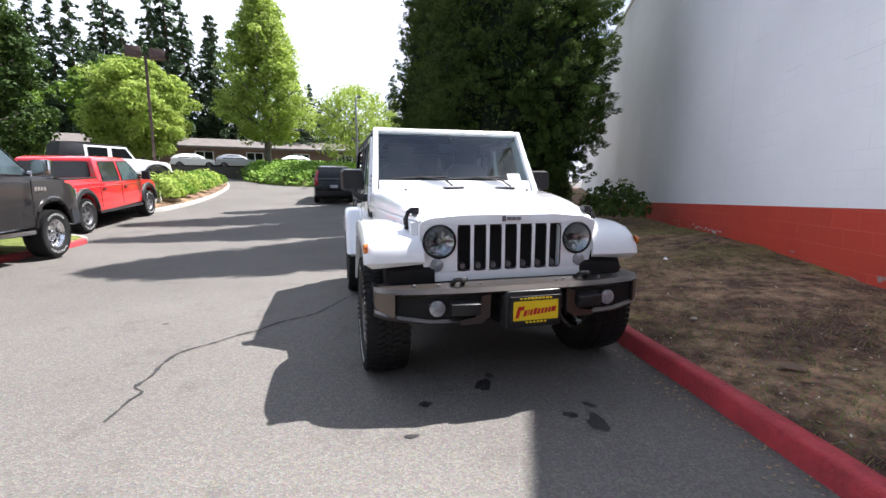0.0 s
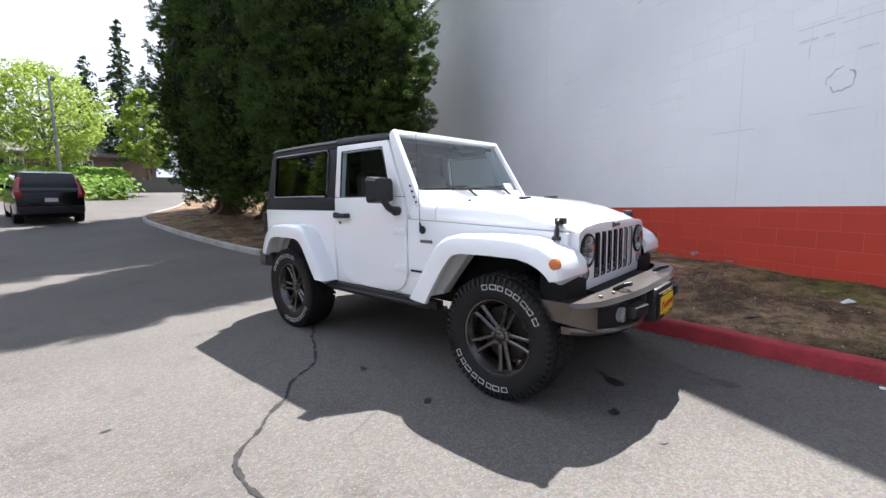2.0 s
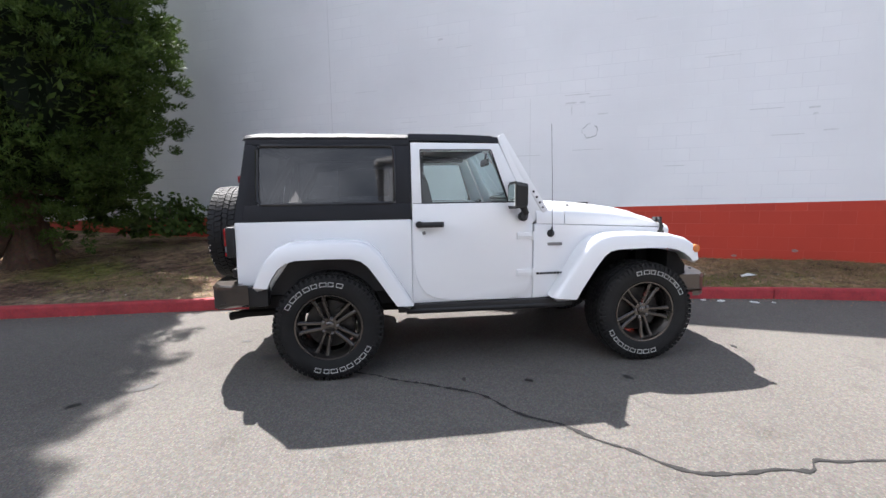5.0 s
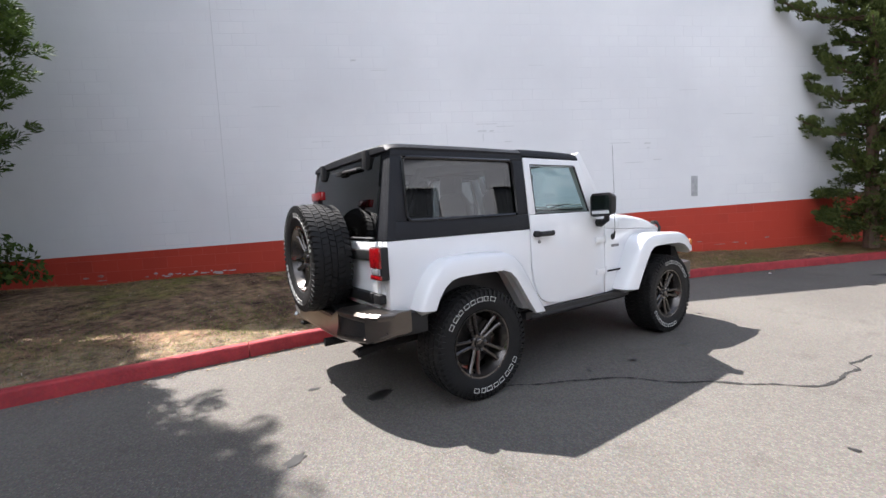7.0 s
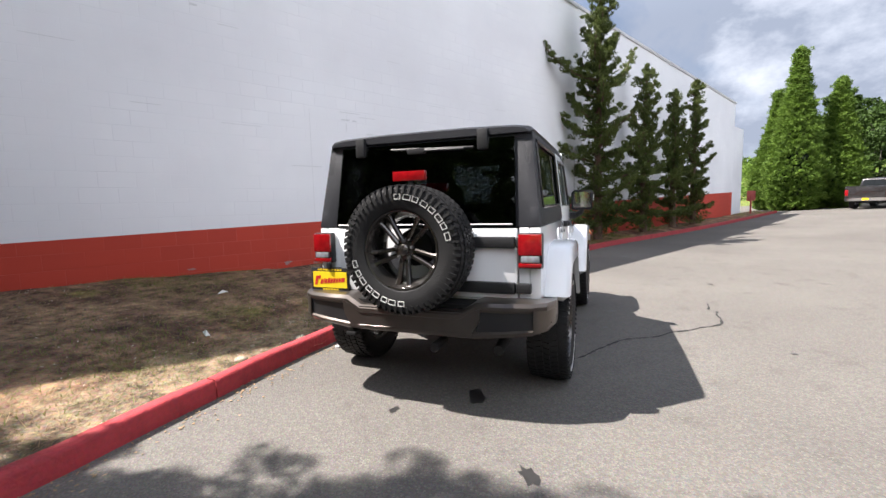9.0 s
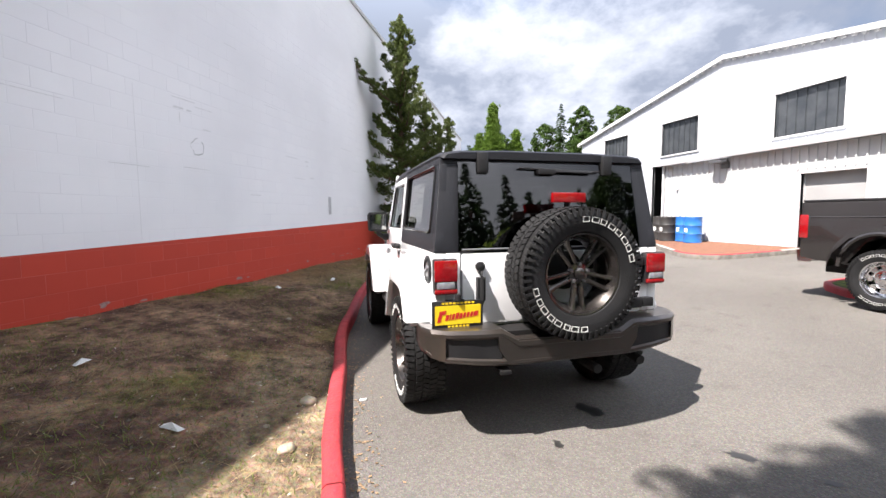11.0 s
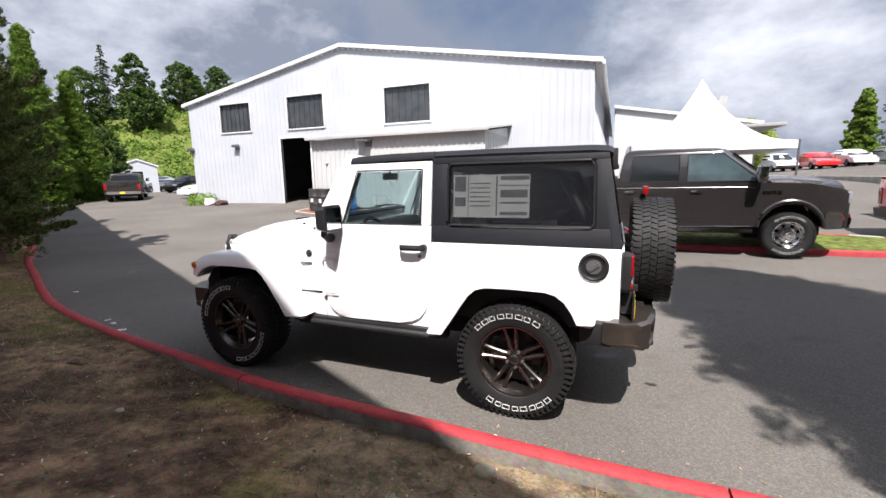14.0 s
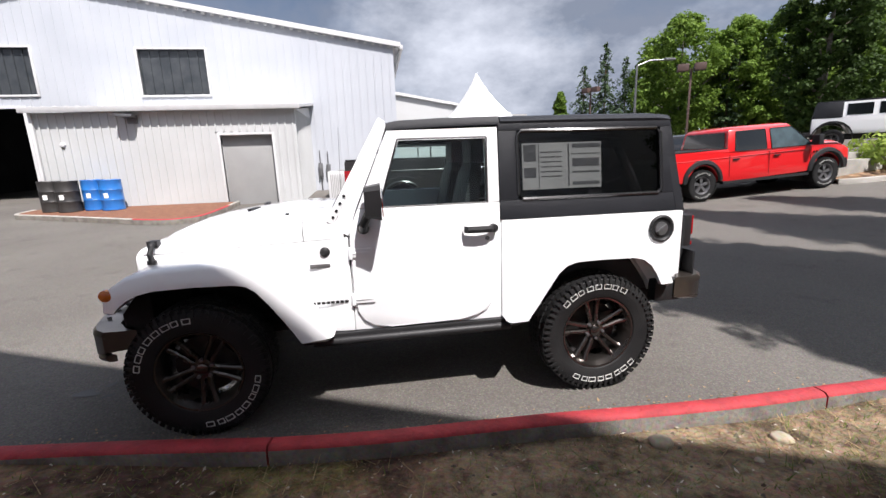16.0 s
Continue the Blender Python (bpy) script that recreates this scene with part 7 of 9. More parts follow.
    box(bm, xr + 0.10, cab0 - 0.05, -W + 0.12, W - 0.12, bz + 0.003, bz + 0.006)
    part("bed_liner", bm, CHASSIS, t, "black bed")
    for s in (-1, 1):
        bm = bm_new()
        box(bm, xr + 0.02, cab0 - 0.02, s * (W - 0.06) - 0.05, s * (W - 0.06) + 0.05, bz, bz + 0.03)
        part("bed_rail", bm, PLASTIC, t, bevel=0.01)
    # door seams and handles
    for s in (-1, 1):
        for x in (cab0 + 0.04, mid, wb - 0.50):
            bm = bm_new()
            box(bm, x - 0.006, x + 0.006, s * W - 0.004, s * W + 0.003, zb + 0.06, belt - 0.03)
            part("door_seam", bm, CHASSIS, body, smooth=0)
        for x in (cab0 + 0.22, mid + 0.22):
            bm = bm_new()
            box(bm, x - 0.09, x + 0.09, s * W - 0.005 if s > 0 else -W - 0.03, s * W + 0.03 if s > 0 else -W + 0.005, belt - 0.17, belt - 0.13)
            part("door_handle", bm, trim, body, "door handle", 0.012)
        bm = bm_new()
        tube(bm, [(wb - 0.55, s * 0.93, belt + 0.06), (wb - 0.50, s * 1.12, belt + 0.10)], 0.03, 8)
        box(bm, wb - 0.58, wb - 0.44, s * 1.06 if s > 0 else -1.26, s * 1.26 if s > 0 else -1.06, belt + 0.02, belt + 0.28)
        part("door_mirror", bm, trim if trim is not PLASTIC else PLASTIC, t, "door mirror", 0.025)
        # wheel arch lip
        for cx in (0, wb):
            bm = bm_new()
            tube(bm, [(x, s * (W + (0.19 if dually and cx == 0 else 0.0)), z) for x, z in arch(cx, R + 0.015, zb, 12)], 0.03, 6)
            part("arch_trim", bm, PLASTIC if trim is PLASTIC else paint, body)
        if dually:
            bm = bm_new()
            loft(bm, [[(x, s * (W - 0.02), z), (x, s * (W + 0.19), z - 0.02), (x, s * (W + 0.20), z - 0.12), (x, s * (W - 0.02), z - 0.10)] for x, z in [(-0.62, zb + 0.1), (-0.55, zb + 0.3), (-0.35, zb + 0.52), (0, zb + 0.60), (0.35, zb + 0.52), (0.55, zb + 0.3), (0.62, zb + 0.1)]])
            part("wide_arch", bm, paint, body, "wide rear arch", smooth=50)
        elif trim is PLASTIC:                       # broad black arches
            for cx in (0, wb):
                bm = bm_new()
                loft(bm, [[(cx + q * c_, s * (W - 0.02 + o), zb + q * s_) for q, o in ((R - 0.01, 0.03), (R + 0.02, 0.075), (R + 0.10, 0.06), (R + 0.125, 0.012))] for c_, s_ in [(math.cos(a), math.sin(a)) for a in [math.pi * i / 14 for i in range(15)]]], closed=False)
                part("wide_arch", bm, PLASTIC, body, "broad black wheel arch", smooth=50)
        bm = bm_new()                               # rocker trim and step below the doors
        loft(bm, [[(x, s * (W - 0.10), zb - 0.12), (x, s * (W + 0.02), zb - 0.10), (x, s * (W + 0.015), zb - 0.035), (x, s * (W - 0.10), zb - 0.03)] for x in (R + 0.12, cab0 + 0.1, wb - R - 0.08)])
        part("rocker_trim", bm, trim, body, "trim strip below the doors")
        bm = bm_new()                               # crease along the flank
        tube(bm, [(xr + 0.15, s * (W - 0.002), belt - 0.10), (cab0, s * (W - 0.002), belt - 0.085), (wb - 0.55, s * (W - 0.002), belt - 0.075)], 0.010, 6)
        part("flank_crease", bm, paint, body)
        # side badge as plain bars
        bm = bm_new()
        for i in range(4):
            box(bm, wb - 0.44 + i * 0.075, wb - 0.385 + i * 0.075, s * W - 0.002 if s > 0 else -W - 0.008, s * W + 0.008 if s > 0 else -W + 0.002, belt - 0.20, belt - 0.14)
        part("badge", bm, CHROME, body)
        # lamps
        bm = bm_new()
        box(bm, xf - 0.20, xf - 0.035, min(s * 0.62, s * 0.935), max(s * 0.62, s * 0.935), belt - 0.36, belt - 0.16)
        part("headlamp", bm, LENS_CLEAR, t, "clear headlamp", 0.02)
        bm = bm_new()
        box(bm, xr - 0.015, xr + 0.12, min(s * 0.83, s * (W + 0.004)), max(s * 0.83, s * (W + 0.004)), belt - 0.42, belt - 0.06)
        part("tail_lamp", bm, LENS_RED, t, "red tail lamp", 0.015)
    bm = bm_new()
    box(bm, xf - 0.12, xf + 0.02, -0.60, 0.60, belt - 0.46, belt - 0.14)
    gr = part("grille", bm, trim, t, "front grille", 0.03)
    bm = bm_new()
    for y0, y1, z0, z1 in ((-0.54, -0.03, -0.28, -0.18), (0.03, 0.54, -0.28, -0.18), (-0.54, -0.03, -0.42, -0.32), (0.03, 0.54, -0.42, -0.32)):
        box(bm, xf + 0.018, xf + 0.026, y0, y1, belt + z0, belt + z1)
    part("grille_mesh", bm, CHASSIS, gr, bevel=0.004)
    bm = bm_new()
    loft(bm, [[(x - 0.22, y, zb - 0.02), (x, y, zb), (x + 0.02, y, zb + 0.14), (x - 0.02, y, zb + 0.26), (x - 0.22, y, zb + 0.26)] for y, x in ((-1.0, xf - 0.16), (-0.8, xf + 0.02), (0, xf + 0.07), (0.8, xf + 0.02), (1.0, xf - 0.16))])
    part("front_bumper", bm, trim, t, "front bumper", smooth=40)
    bm = bm_new()
    loft(bm, [[(x + 0.2, y, zb), (x, y, zb), (x - 0.02, y, zb + 0.18), (x + 0.2, y, zb + 0.2)] for y, x in ((-0.98, xr - 0.02), (-0.8, xr - 0.14), (0.8, xr - 0.14), (0.98, xr - 0.02))])
    part("rear_bumper", bm, trim, t, "rear bumper", smooth=40)
    bm = bm_new()
    box(bm, xr - 0.012, xr + 0.02, -0.80, 0.80, zb + 0.22, bz - 0.01)
    part("tailgate", bm, paint, t, bevel=0.012)
    bm = bm_new()
    box(bm, xr - 0.175, xr - 0.16, -0.15, 0.15, zb + 0.04, zb + 0.16)
    part("number_plate", bm, PLATE_YELLOW, t, "yellow dealer plate")
    bm = bm_new()
    box(bm, xr + 0.1, xf - 0.3, -0.55, 0.55, 0.36, zb + 0.02)
    for cx in (0, wb):
        tube(bm, [(cx, -0.75, 0.40), (cx, 0.75, 0.40)], 0.06, 8)
        for s in (-1, 1):
            prism(bm, arch(cx, R - 0.005, zb - 0.02), s * 0.55, s * 0.60)
    part("underbody", bm, CHASSIS, t, "dark underbody")
    r = 0.40
    for cx in (0, wb):
        for s in (-1, 1):
            y = W - 0.13 + (0.15 if dually and cx == 0 else 0)
            # dished rear wheels of a dually turn their hollow side out
            put_wheel(wheels, t, Matrix.Translation((cx, s * y, r)) @ Matrix.Rotation(radians(0 if s > 0 else 180), 4, "Z"), skip=("brake_disc",), rim_mat=rim)
            if dually and cx == 0:
                put_wheel(wheels, t, Matrix.Translation((cx, s * (y - 0.31), r)) @ Matrix.Rotation(radians(0 if s > 0 else 180), 4, "Z"), skip=("brake_disc", "sidewall_bar", "lug_nut"), rim_mat=rim)
    return t


def tilt_pose(x, y, heading, dz=0.0, wb=3.5):
    """Stands a vehicle on the sloping ground, nose along the heading."""
    c, s = math.cos(radians(heading)), math.sin(radians(heading))
    z0, z1 = float(ground_z(x, y)), float(ground_z(x + wb * c, y + wb * s))
    return Matrix.Translation((x, y, z0 + dz)) @ Matrix.Rotation(radians(heading), 4, "Z") @ Matrix.Rotation(-math.atan2(z1 - z0, wb), 4, "Y")


pickup("grey_pickup", "dark grey crew-cab dually pickup with chrome wheels", PAINT_GREY, tilt_pose(0.80, -6.70, 179, wb=4.25), 4.25, 1.43, 1.32, 1.97, 0.86, W_TRUCK, CHROME, True, CHROME)
pickup("red_pickup", "bright red crew-cab pickup with black trim", PAINT_RED, tilt_pose(-7.15, -7.84, 179, 0.0), 3.66, 0.72, 1.15, 1.82, 0.78, W_RED, STEEL, False, PLASTIC)
pickup("distant_pickup", "dark pickup parked by the far trees", PAINT_GREY, tilt_pose(30.6, -16.0, -38), 3.57, 1.0, 1.22, 1.85, 0.9, W_RED, CHROME, False, CHROME)


def hatch(name, label, category, paint, m, L, wb, H, belt, kind="suv", group=""):
    """Closed car of one or two boxes. Origin on the ground under the rear axle, nose towards +x."""
    t = base(name, label, category, m, group)
    W, R, zb = 0.90, 0.38, 0.30
    xr, xf = -(L - wb) * 0.46, wb + (L - wb) * 0.54
    bm = bm_new()
    pts = [(xf - 0.02, zb + 0.05), (wb + R, zb)] + arch(wb, R, zb)[1:-1] + [(wb - R, zb - 0.04), (R, zb - 0.04)] + arch(0, R, zb)[1:-1] + [(-R, zb), (xr + 0.04, zb + 0.08), (xr, 0.62), (xr + 0.05, belt), (wb - 0.35, belt + 0.02), (wb + 0.35, belt - 0.06), (xf - 0.18, belt - 0.22), (xf, 0.60)]
    vs = prism(bm, pts, -W, W)
    for v in vs:
        if v.co.x > wb + 0.35 or v.co.x < xr + 0.2:
            v.co.y *= 0.93
    part("body", bm, paint, t, "painted lower body", 0.05)
    bm = bm_new()
    back = 0.10 if kind == "suv" else 0.75
    rings = [[(x0, -w * 0.92, z), (x0 + 0.15, -w, z), (x1 - 0.25, -w, z), (x1, -w * 0.78, z), (x1 + 0.05, 0, z), (x1, w * 0.78, z), (x1 - 0.25, w, z), (x0 + 0.15, w, z), (x0, w * 0.92, z)]
             for x0, x1, z, w in ((xr + 0.06, wb - 0.30, belt, 0.87), (xr + 0.06 + back * 0.35, wb - 0.62, belt + 0.25, 0.81), (xr + 0.16 + back, wb - 1.15, H - 0.05, 0.68), (xr + 0.35 + back, wb - 1.35, H, 0.55))]
    loft(bm, rings)
    part("cab", bm, paint, t, "painted roof and pillars", smooth=40)
    h0, h1 = belt + 0.05, H - 0.12
    f = (h1 - belt - 0.25) / max(H - 0.05 - belt - 0.25, 0.05)
    wt = 0.81 + (0.68 - 0.81) * f
    for s in (-1, 1):
        for xa, xb, xc, xd in ((xr + 0.40 + back * 0.4, wb * 0.38, xr + 0.42 + back, wb * 0.38), (wb * 0.40, wb - 0.75, wb * 0.40, wb - 1.20)):
            bm = bm_new()
            bm.faces.new([bm.verts.new(v) for v in ((xa, s * 0.872, h0), (xb, s * 0.872, h0), (xd, s * (wt + 0.015), h1), (xc, s * (wt + 0.015), h1))])
            part("side_window", bm, GLASS_DARK, t, smooth=0)
        bm = bm_new()
        if kind == "suv":
            loft(bm, [[(x, s * a, z), (x, s * b, z), (x + 0.14, s * (b + 0.015), z), (x + 0.14, s * a, z)] for z, x, a, b in ((0.86, xr - 0.015, 0.66, 0.845), (1.04, xr + 0.0, 0.68, 0.868), (1.22, xr + 0.055, 0.70, 0.825), (H - 0.20, xr + 0.145, 0.63, 0.735))])
        else:
            box(bm, xr - 0.012, xr + 0.12, min(s * 0.55, s * 0.86), max(s * 0.55, s * 0.86), belt - 0.24, belt - 0.08)
        part("tail_lamp", bm, LENS_RED, t, "red tail lamp", 0.02)
        bm = bm_new()
        box(bm, xf - 0.30, xf - 0.06, min(s * 0.50, s * 0.84), max(s * 0.50, s * 0.84), belt - 0.34, belt - 0.20)
        part("headlamp", bm, LENS_CLEAR, t, bevel=0.03)
        bm = bm_new()
        box(bm, wb - 0.75, wb - 0.60, min(s * 0.88, s * 1.04), max(s * 0.88, s * 1.04), belt + 0.02, belt + 0.16)
        part("door_mirror", bm, paint, t, bevel=0.03)
    for x0, z0, w0, x1, z1, w1, nm in ((xr + 0.035 + back * 0.15, belt + 0.06, 0.74, xr + 0.125 + back * 0.9, H - 0.14, 0.60, "rear_window"), (wb - 0.265, belt + 0.05, 0.74, wb - 1.02, H - 0.10, 0.58, "windscreen")):
        bm = bm_new()
        bm.faces.new([bm.verts.new(v) for v in ((x0, -w0, z0), (x0, w0, z0), (x1, w1, z1), (x1, -w1, z1))])
        part(nm, bm, GLASS_DARK, t, smooth=0)
    for x0, x1, z0, z1 in ((xr - 0.05, xr + 0.1, 0.36, 0.60), (xf - 0.1, xf + 0.04, 0.30, 0.52)):
        bm = bm_new()
        box(bm, x0, x1, -0.81, 0.81, z0, z1)
        part("bumper", bm, PLASTIC if kind == "suv" else paint, t, bevel=0.04)
    bm = bm_new()
    box(bm, xr - 0.020, xr + 0.01, -0.16, 0.16, 0.74, 0.86)
    part("number_plate", bm, PLATE_WHITE, t)
    bm = bm_new()
    box(bm, xr + 0.3, xf - 0.3, -0.6, 0.6, 0.2, 0.36)
    for cx in (0, wb):
        for s in (-1, 1):
            prism(bm, arch(cx, R - 0.005, zb - 0.02), s * 0.52, s * 0.56)
    part("underbody", bm, CHASSIS, t)
    for cx in (0, wb):
        for s in (-1, 1):
            put_wheel(W_CAR, t, Matrix.Translation((cx, s * 0.77, 0.335)) @ Matrix.Rotation(radians(0 if s > 0 else 180), 4, "Z"), skip=("sidewall_bar", "brake_disc"), rim_mat=STEEL)
    return t


hatch("black_suv", "black compact SUV with red upright tail lamps", "SUV", PAINT_BLACK, tilt_pose(-15.7, -0.90, 180, wb=2.6), 4.5, 2.62, 1.70, 1.04)


def boxy_offroad(m):
    """White four-door off-road car on the upper lot, seen small."""
    t = base("white_offroad_car", "white four-door off-road car with black top", "car", m)
    bm = bm_new()
    pts = [(3.0, 0.62), (3.0 - 0.05 + 0.45, 0.95)] and [(3.72, 0.62), (2.95 + 0.5, 0.62)] + arch(2.95, 0.5, 0.6)[1:-1] + [(2.45, 0.6), (0.5, 0.6)] + arch(0, 0.5, 0.6)[1:-1] + [(-0.5, 0.6), (-0.62, 0.65), (-0.62, 1.2), (2.0, 1.2), (2.1, 1.28), (3.4, 1.18), (3.55, 1.08), (3.6, 0.7)]
    prism(bm, pts, -0.78, 0.78)
    part("body", bm, PAINT_WHITE, t, "white body", 0.03)
    bm = bm_new()
    loft(bm, [[(x0, -w, z), (x1, -w, z), (x1, w, z), (x0, w, z)] for x0, x1, z, w in ((0.24, 2.12, 1.2, 0.78), (0.24, 1.78, 1.76, 0.71))])
    part("cab", bm, PAINT_WHITE, t, "white cab")
    bm = bm_new()
    loft(bm, [[(x0, -w, z), (x1, -w, z), (x1, w, z), (x0, w, z)] for x0, x1, z, w in ((-0.62, 0.25, 1.2, 0.785), (-0.52, 0.25, 1.78, 0.715))])
    box(bm, -0.5, 1.72, -0.70, 0.70, 1.762, 1.815)
    part("hardtop", bm, HARDTOP, t, "black top", 0.01)
    for s in (-1, 1):
        for xa, xb, xc, xd in ((0.36, 1.06, 0.36, 1.06), (1.22, 1.98, 1.22, 1.74)):
            bm = bm_new()
            bm.faces.new([bm.verts.new(v) for v in ((xa, s * 0.783, 1.28), (xb, s * 0.783, 1.28), (xd, s * 0.730, 1.68), (xc, s * 0.730, 1.68))])
            part("side_window", bm, GLASS_DARK, t, smooth=0)
        for cx in (0, 2.95):
            bm = bm_new()
            loft(bm, [[(x, s * 0.75, z), (x, s * 0.95, z - 0.02), (x, s * 0.95, z - 0.10), (x, s * 0.75, z - 0.09)] for x, z in arch(cx, 0.60, 0.50, 9)])
            part("wing_flare", bm, PLASTIC if cx == 0 else PLASTIC, t, "black wheel flare")
            put_wheel(W_JEEP, t, Matrix.Translation((cx, s * 0.80, 0.392)) @ Matrix.Rotation(radians(0 if s > 0 else 180), 4, "Z"), skip=("sidewall_bar", "brake_disc"), rim_mat=STEEL)
    bm = bm_new()
    box(bm, 3.55, 3.78, -0.85, 0.85, 0.55, 0.75)
    box(bm, -0.85, -0.62, -0.80, 0.80, 0.52, 0.70)
    box(bm, -0.6, 3.5, -0.4, 0.4, 0.4, 0.62)
    part("bumper", bm, PLASTIC, t, bevel=0.03)
    bm = bm_new()
    bm.faces.new([bm.verts.new(v) for v in ((2.14, -0.68, 1.27), (2.14, 0.68, 1.27), (1.82, 0.64, 1.70), (1.82, -0.64, 1.70))])
    part("windscreen", bm, GLASS_DARK, t, smooth=0)
    for s in (-1, 1):
        bm = bm_new()
        lathe(bm, [(0.09, -0.02), (0.09, 0.02), (0.0, 0.04)], 16, "x", (3.6, s * 0.45, 0.95))
        part("headlamp", bm, LENS_CLEAR, t)
    return t


# raised lot behind a concrete block edge, with shrubs
UP = [(-11.5, -7.7), (-19, -7.8), (-40, -11.0), (-40, -40), (-11.5, -40)]
bm = bm_new()
prism(bm, UP, 0.0, 1.30, "z")
tagged(part("upper_lot", bm, CONCRETE, None, bevel=0.03), "raised parking lot held by concrete blocks", "retaining wall", kind="structure")
bm = bm_new()
prism(bm, [(-11.8, -8.0), (-19, -8.1), (-39.6, -11.3), (-39.6, -39.6), (-11.8, -39.6)], 1.304, 1.31, "z")
tagged(part("upper_asphalt", bm, ASPHALT, smooth=0), "asphalt of the raised lot", "asphalt", kind="structure")
boxy_offroad(Matrix.Translation((-16.4, -11.55, 1.31)) @ Matrix.Rotation(radians(133), 4, "Z"))
for i in range(3):
    bm = bm_new()
    box(bm, -11.45 - 1.85 * i - 1.8, -11.45 - 1.85 * i, -7.66 - 0.28 * i, -7.26 - 0.28 * i, float(ground_z(-12.5 - 1.85 * i, -7.6)) - 0.05, float(ground_z(-12.5 - 1.85 * i, -7.6)) + 0.58)
    tagged(part("concrete_block", bm, CONCRETE, None, bevel=0.025), "grey concrete barrier block at the lot's edge", "concrete block", "barrier blocks")

# grass island with kerb beside the grey pickup
isl = smooth_line([(1.6, -6.25), (-0.5, -6.2), (-3, -6.15), (-4.8, -6.1), (-5.7, -6.25), (-6.15, -6.75), (-6.05, -7.4), (-5.2, -8.0), (-3, -8.3), (0, -8.5), (1.6, -8.5), (2.3, -8.0), (2.3, -6.8), (1.6, -6.25)], 0.25)
isd = side_of(isl)
ik = base("kerb_island", "red and grey kerb round a grass island", "kerb", kind="structure")
for i in range(0, len(isl) - 1, 9):
    kerb_piece(isl[i:i + 10], isd[i:i + 10], CONCRETE if isl[i][0] < -5.3 else KERB_RED, "kerb_block", 0.11, parent=ik)
bm = bm_new()
bm.faces.new([bm.verts.new((p[0] + 0.1 * q[0], p[1] + 0.1 * q[1], float(ground_z(p[0], p[1])) + 0.095)) for p, q in zip(isl[:-1], isd[:-1])])
tagged(part("island_lawn", bm, LAWN, smooth=0), "mown grass on the parking island", "grass", kind="structure")
# planter edge along the raised lot
pl = smooth_line([(-11.5, -7.0), (-12.2, -6.75), (-14.7, -6.5), (-19, -6.6), (-25, -7.3), (-29, -8.2), (-30.5, -9.2)], 0.4)
pd = side_of(pl)
pk = base("kerb_planter", "grey concrete kerb round the shrub bed", "kerb", kind="structure")
for i in range(0, len(pl) - 1, 8):
    kerb_piece(pl[i:i + 9], -pd[i:i + 9] * -1, CONCRETE, "kerb_block", 0.15, parent=pk)
bm = bm_new()
loft(bm, [[(p[0] + u * q[0], p[1] + u * q[1], float(ground_z(p[0], p[1])) + 0.10 + 0.25 * u) for u in (0.1, 1.0, 2.2)] for p, q in zip(pl, pd)], closed=False)
tagged(part("planter_soil", bm, SOIL, smooth=60), "soil of the shrub bed", "soil", kind="structure")

# ---- plants ----


def needle_cloud(centres, ways, length, width, rng, spread_=0.55):
    """Narrow sprays: each points along its own way."""
    n = len(centres)
    u = ways / (np.linalg.norm(ways, axis=1)[:, None] + 1e-9) + rng.normal(0, spread_, (n, 3))
    u /= np.linalg.norm(u, axis=1)[:, None] + 1e-9
    v = np.cross(u, rng.normal(0, 1, (n, 3)))
    v /= np.linalg.norm(v, axis=1)[:, None] + 1e-9
    L = (length * rng.uniform(0.6, 1.4, n))[:, None]
    Wd = (width * rng.uniform(0.6, 1.3, n))[:, None]
    verts = np.stack([centres - u * L * 0.5, centres + v * Wd * 0.5, centres + u * L * 0.5, centres - v * Wd * 0.5], 1).reshape(-1, 3)
    return verts, np.arange(4 * n).reshape(n, 4)


def quads_cloud(centres, normals, length, width, rng, droop=0.0):
    """Small four-cornered leaves: one to each centre, lying across its normal."""
    n = len(centres)
    nrm = normals + rng.normal(0, 0.55, (n, 3))
    nrm /= np.linalg.norm(nrm, axis=1)[:, None] + 1e-9
    t = rng.normal(0, 1, (n, 3))
    t[:, 2] -= droop
    u = t - (t * nrm).sum(1)[:, None] * nrm
    u /= np.linalg.norm(u, axis=1)[:, None] + 1e-9
    v = np.cross(nrm, u)
    L = (length * rng.uniform(0.6, 1.3, n))[:, None]
    Wd = (width * rng.uniform(0.6, 1.3, n))[:, None]
    a, b, c, d = centres - u * L * 0.5, centres + v * Wd * 0.5 + u * L * 0.05, centres + u * L * 0.5, centres - v * Wd * 0.5 + u * L * 0.05
    verts = np.stack([a, b, c, d], 1).reshape(-1, 3)
    faces = np.arange(4 * n).reshape(n, 4)
    return verts, faces


def clump_points(centres, radius, per, rng, squash=(1, 1, 0.8)):
    """Points on the shells of many small clumps, with their outward ways."""
    n = len(centres)
    d = rng.normal(0, 1, (n, per, 3))
    d /= np.linalg.norm(d, axis=2)[:, :, None]
    r = (np.asarray(radius).reshape(-1, 1) * rng.uniform(0.45, 1.0, (n, per)) ** 0.6)[:, :, None]
    return (centres[:, None, :] + d * r * np.array(squash)).reshape(-1, 3), d.reshape(-1, 3)


def tree_base(name, label, x, y, group="", sink=0.15, z=None):
    zz = float(ground_z(x, y)) - sink if z is None else z
    return base(name, label, "tree", Matrix.Translation((x, y, zz)), group)


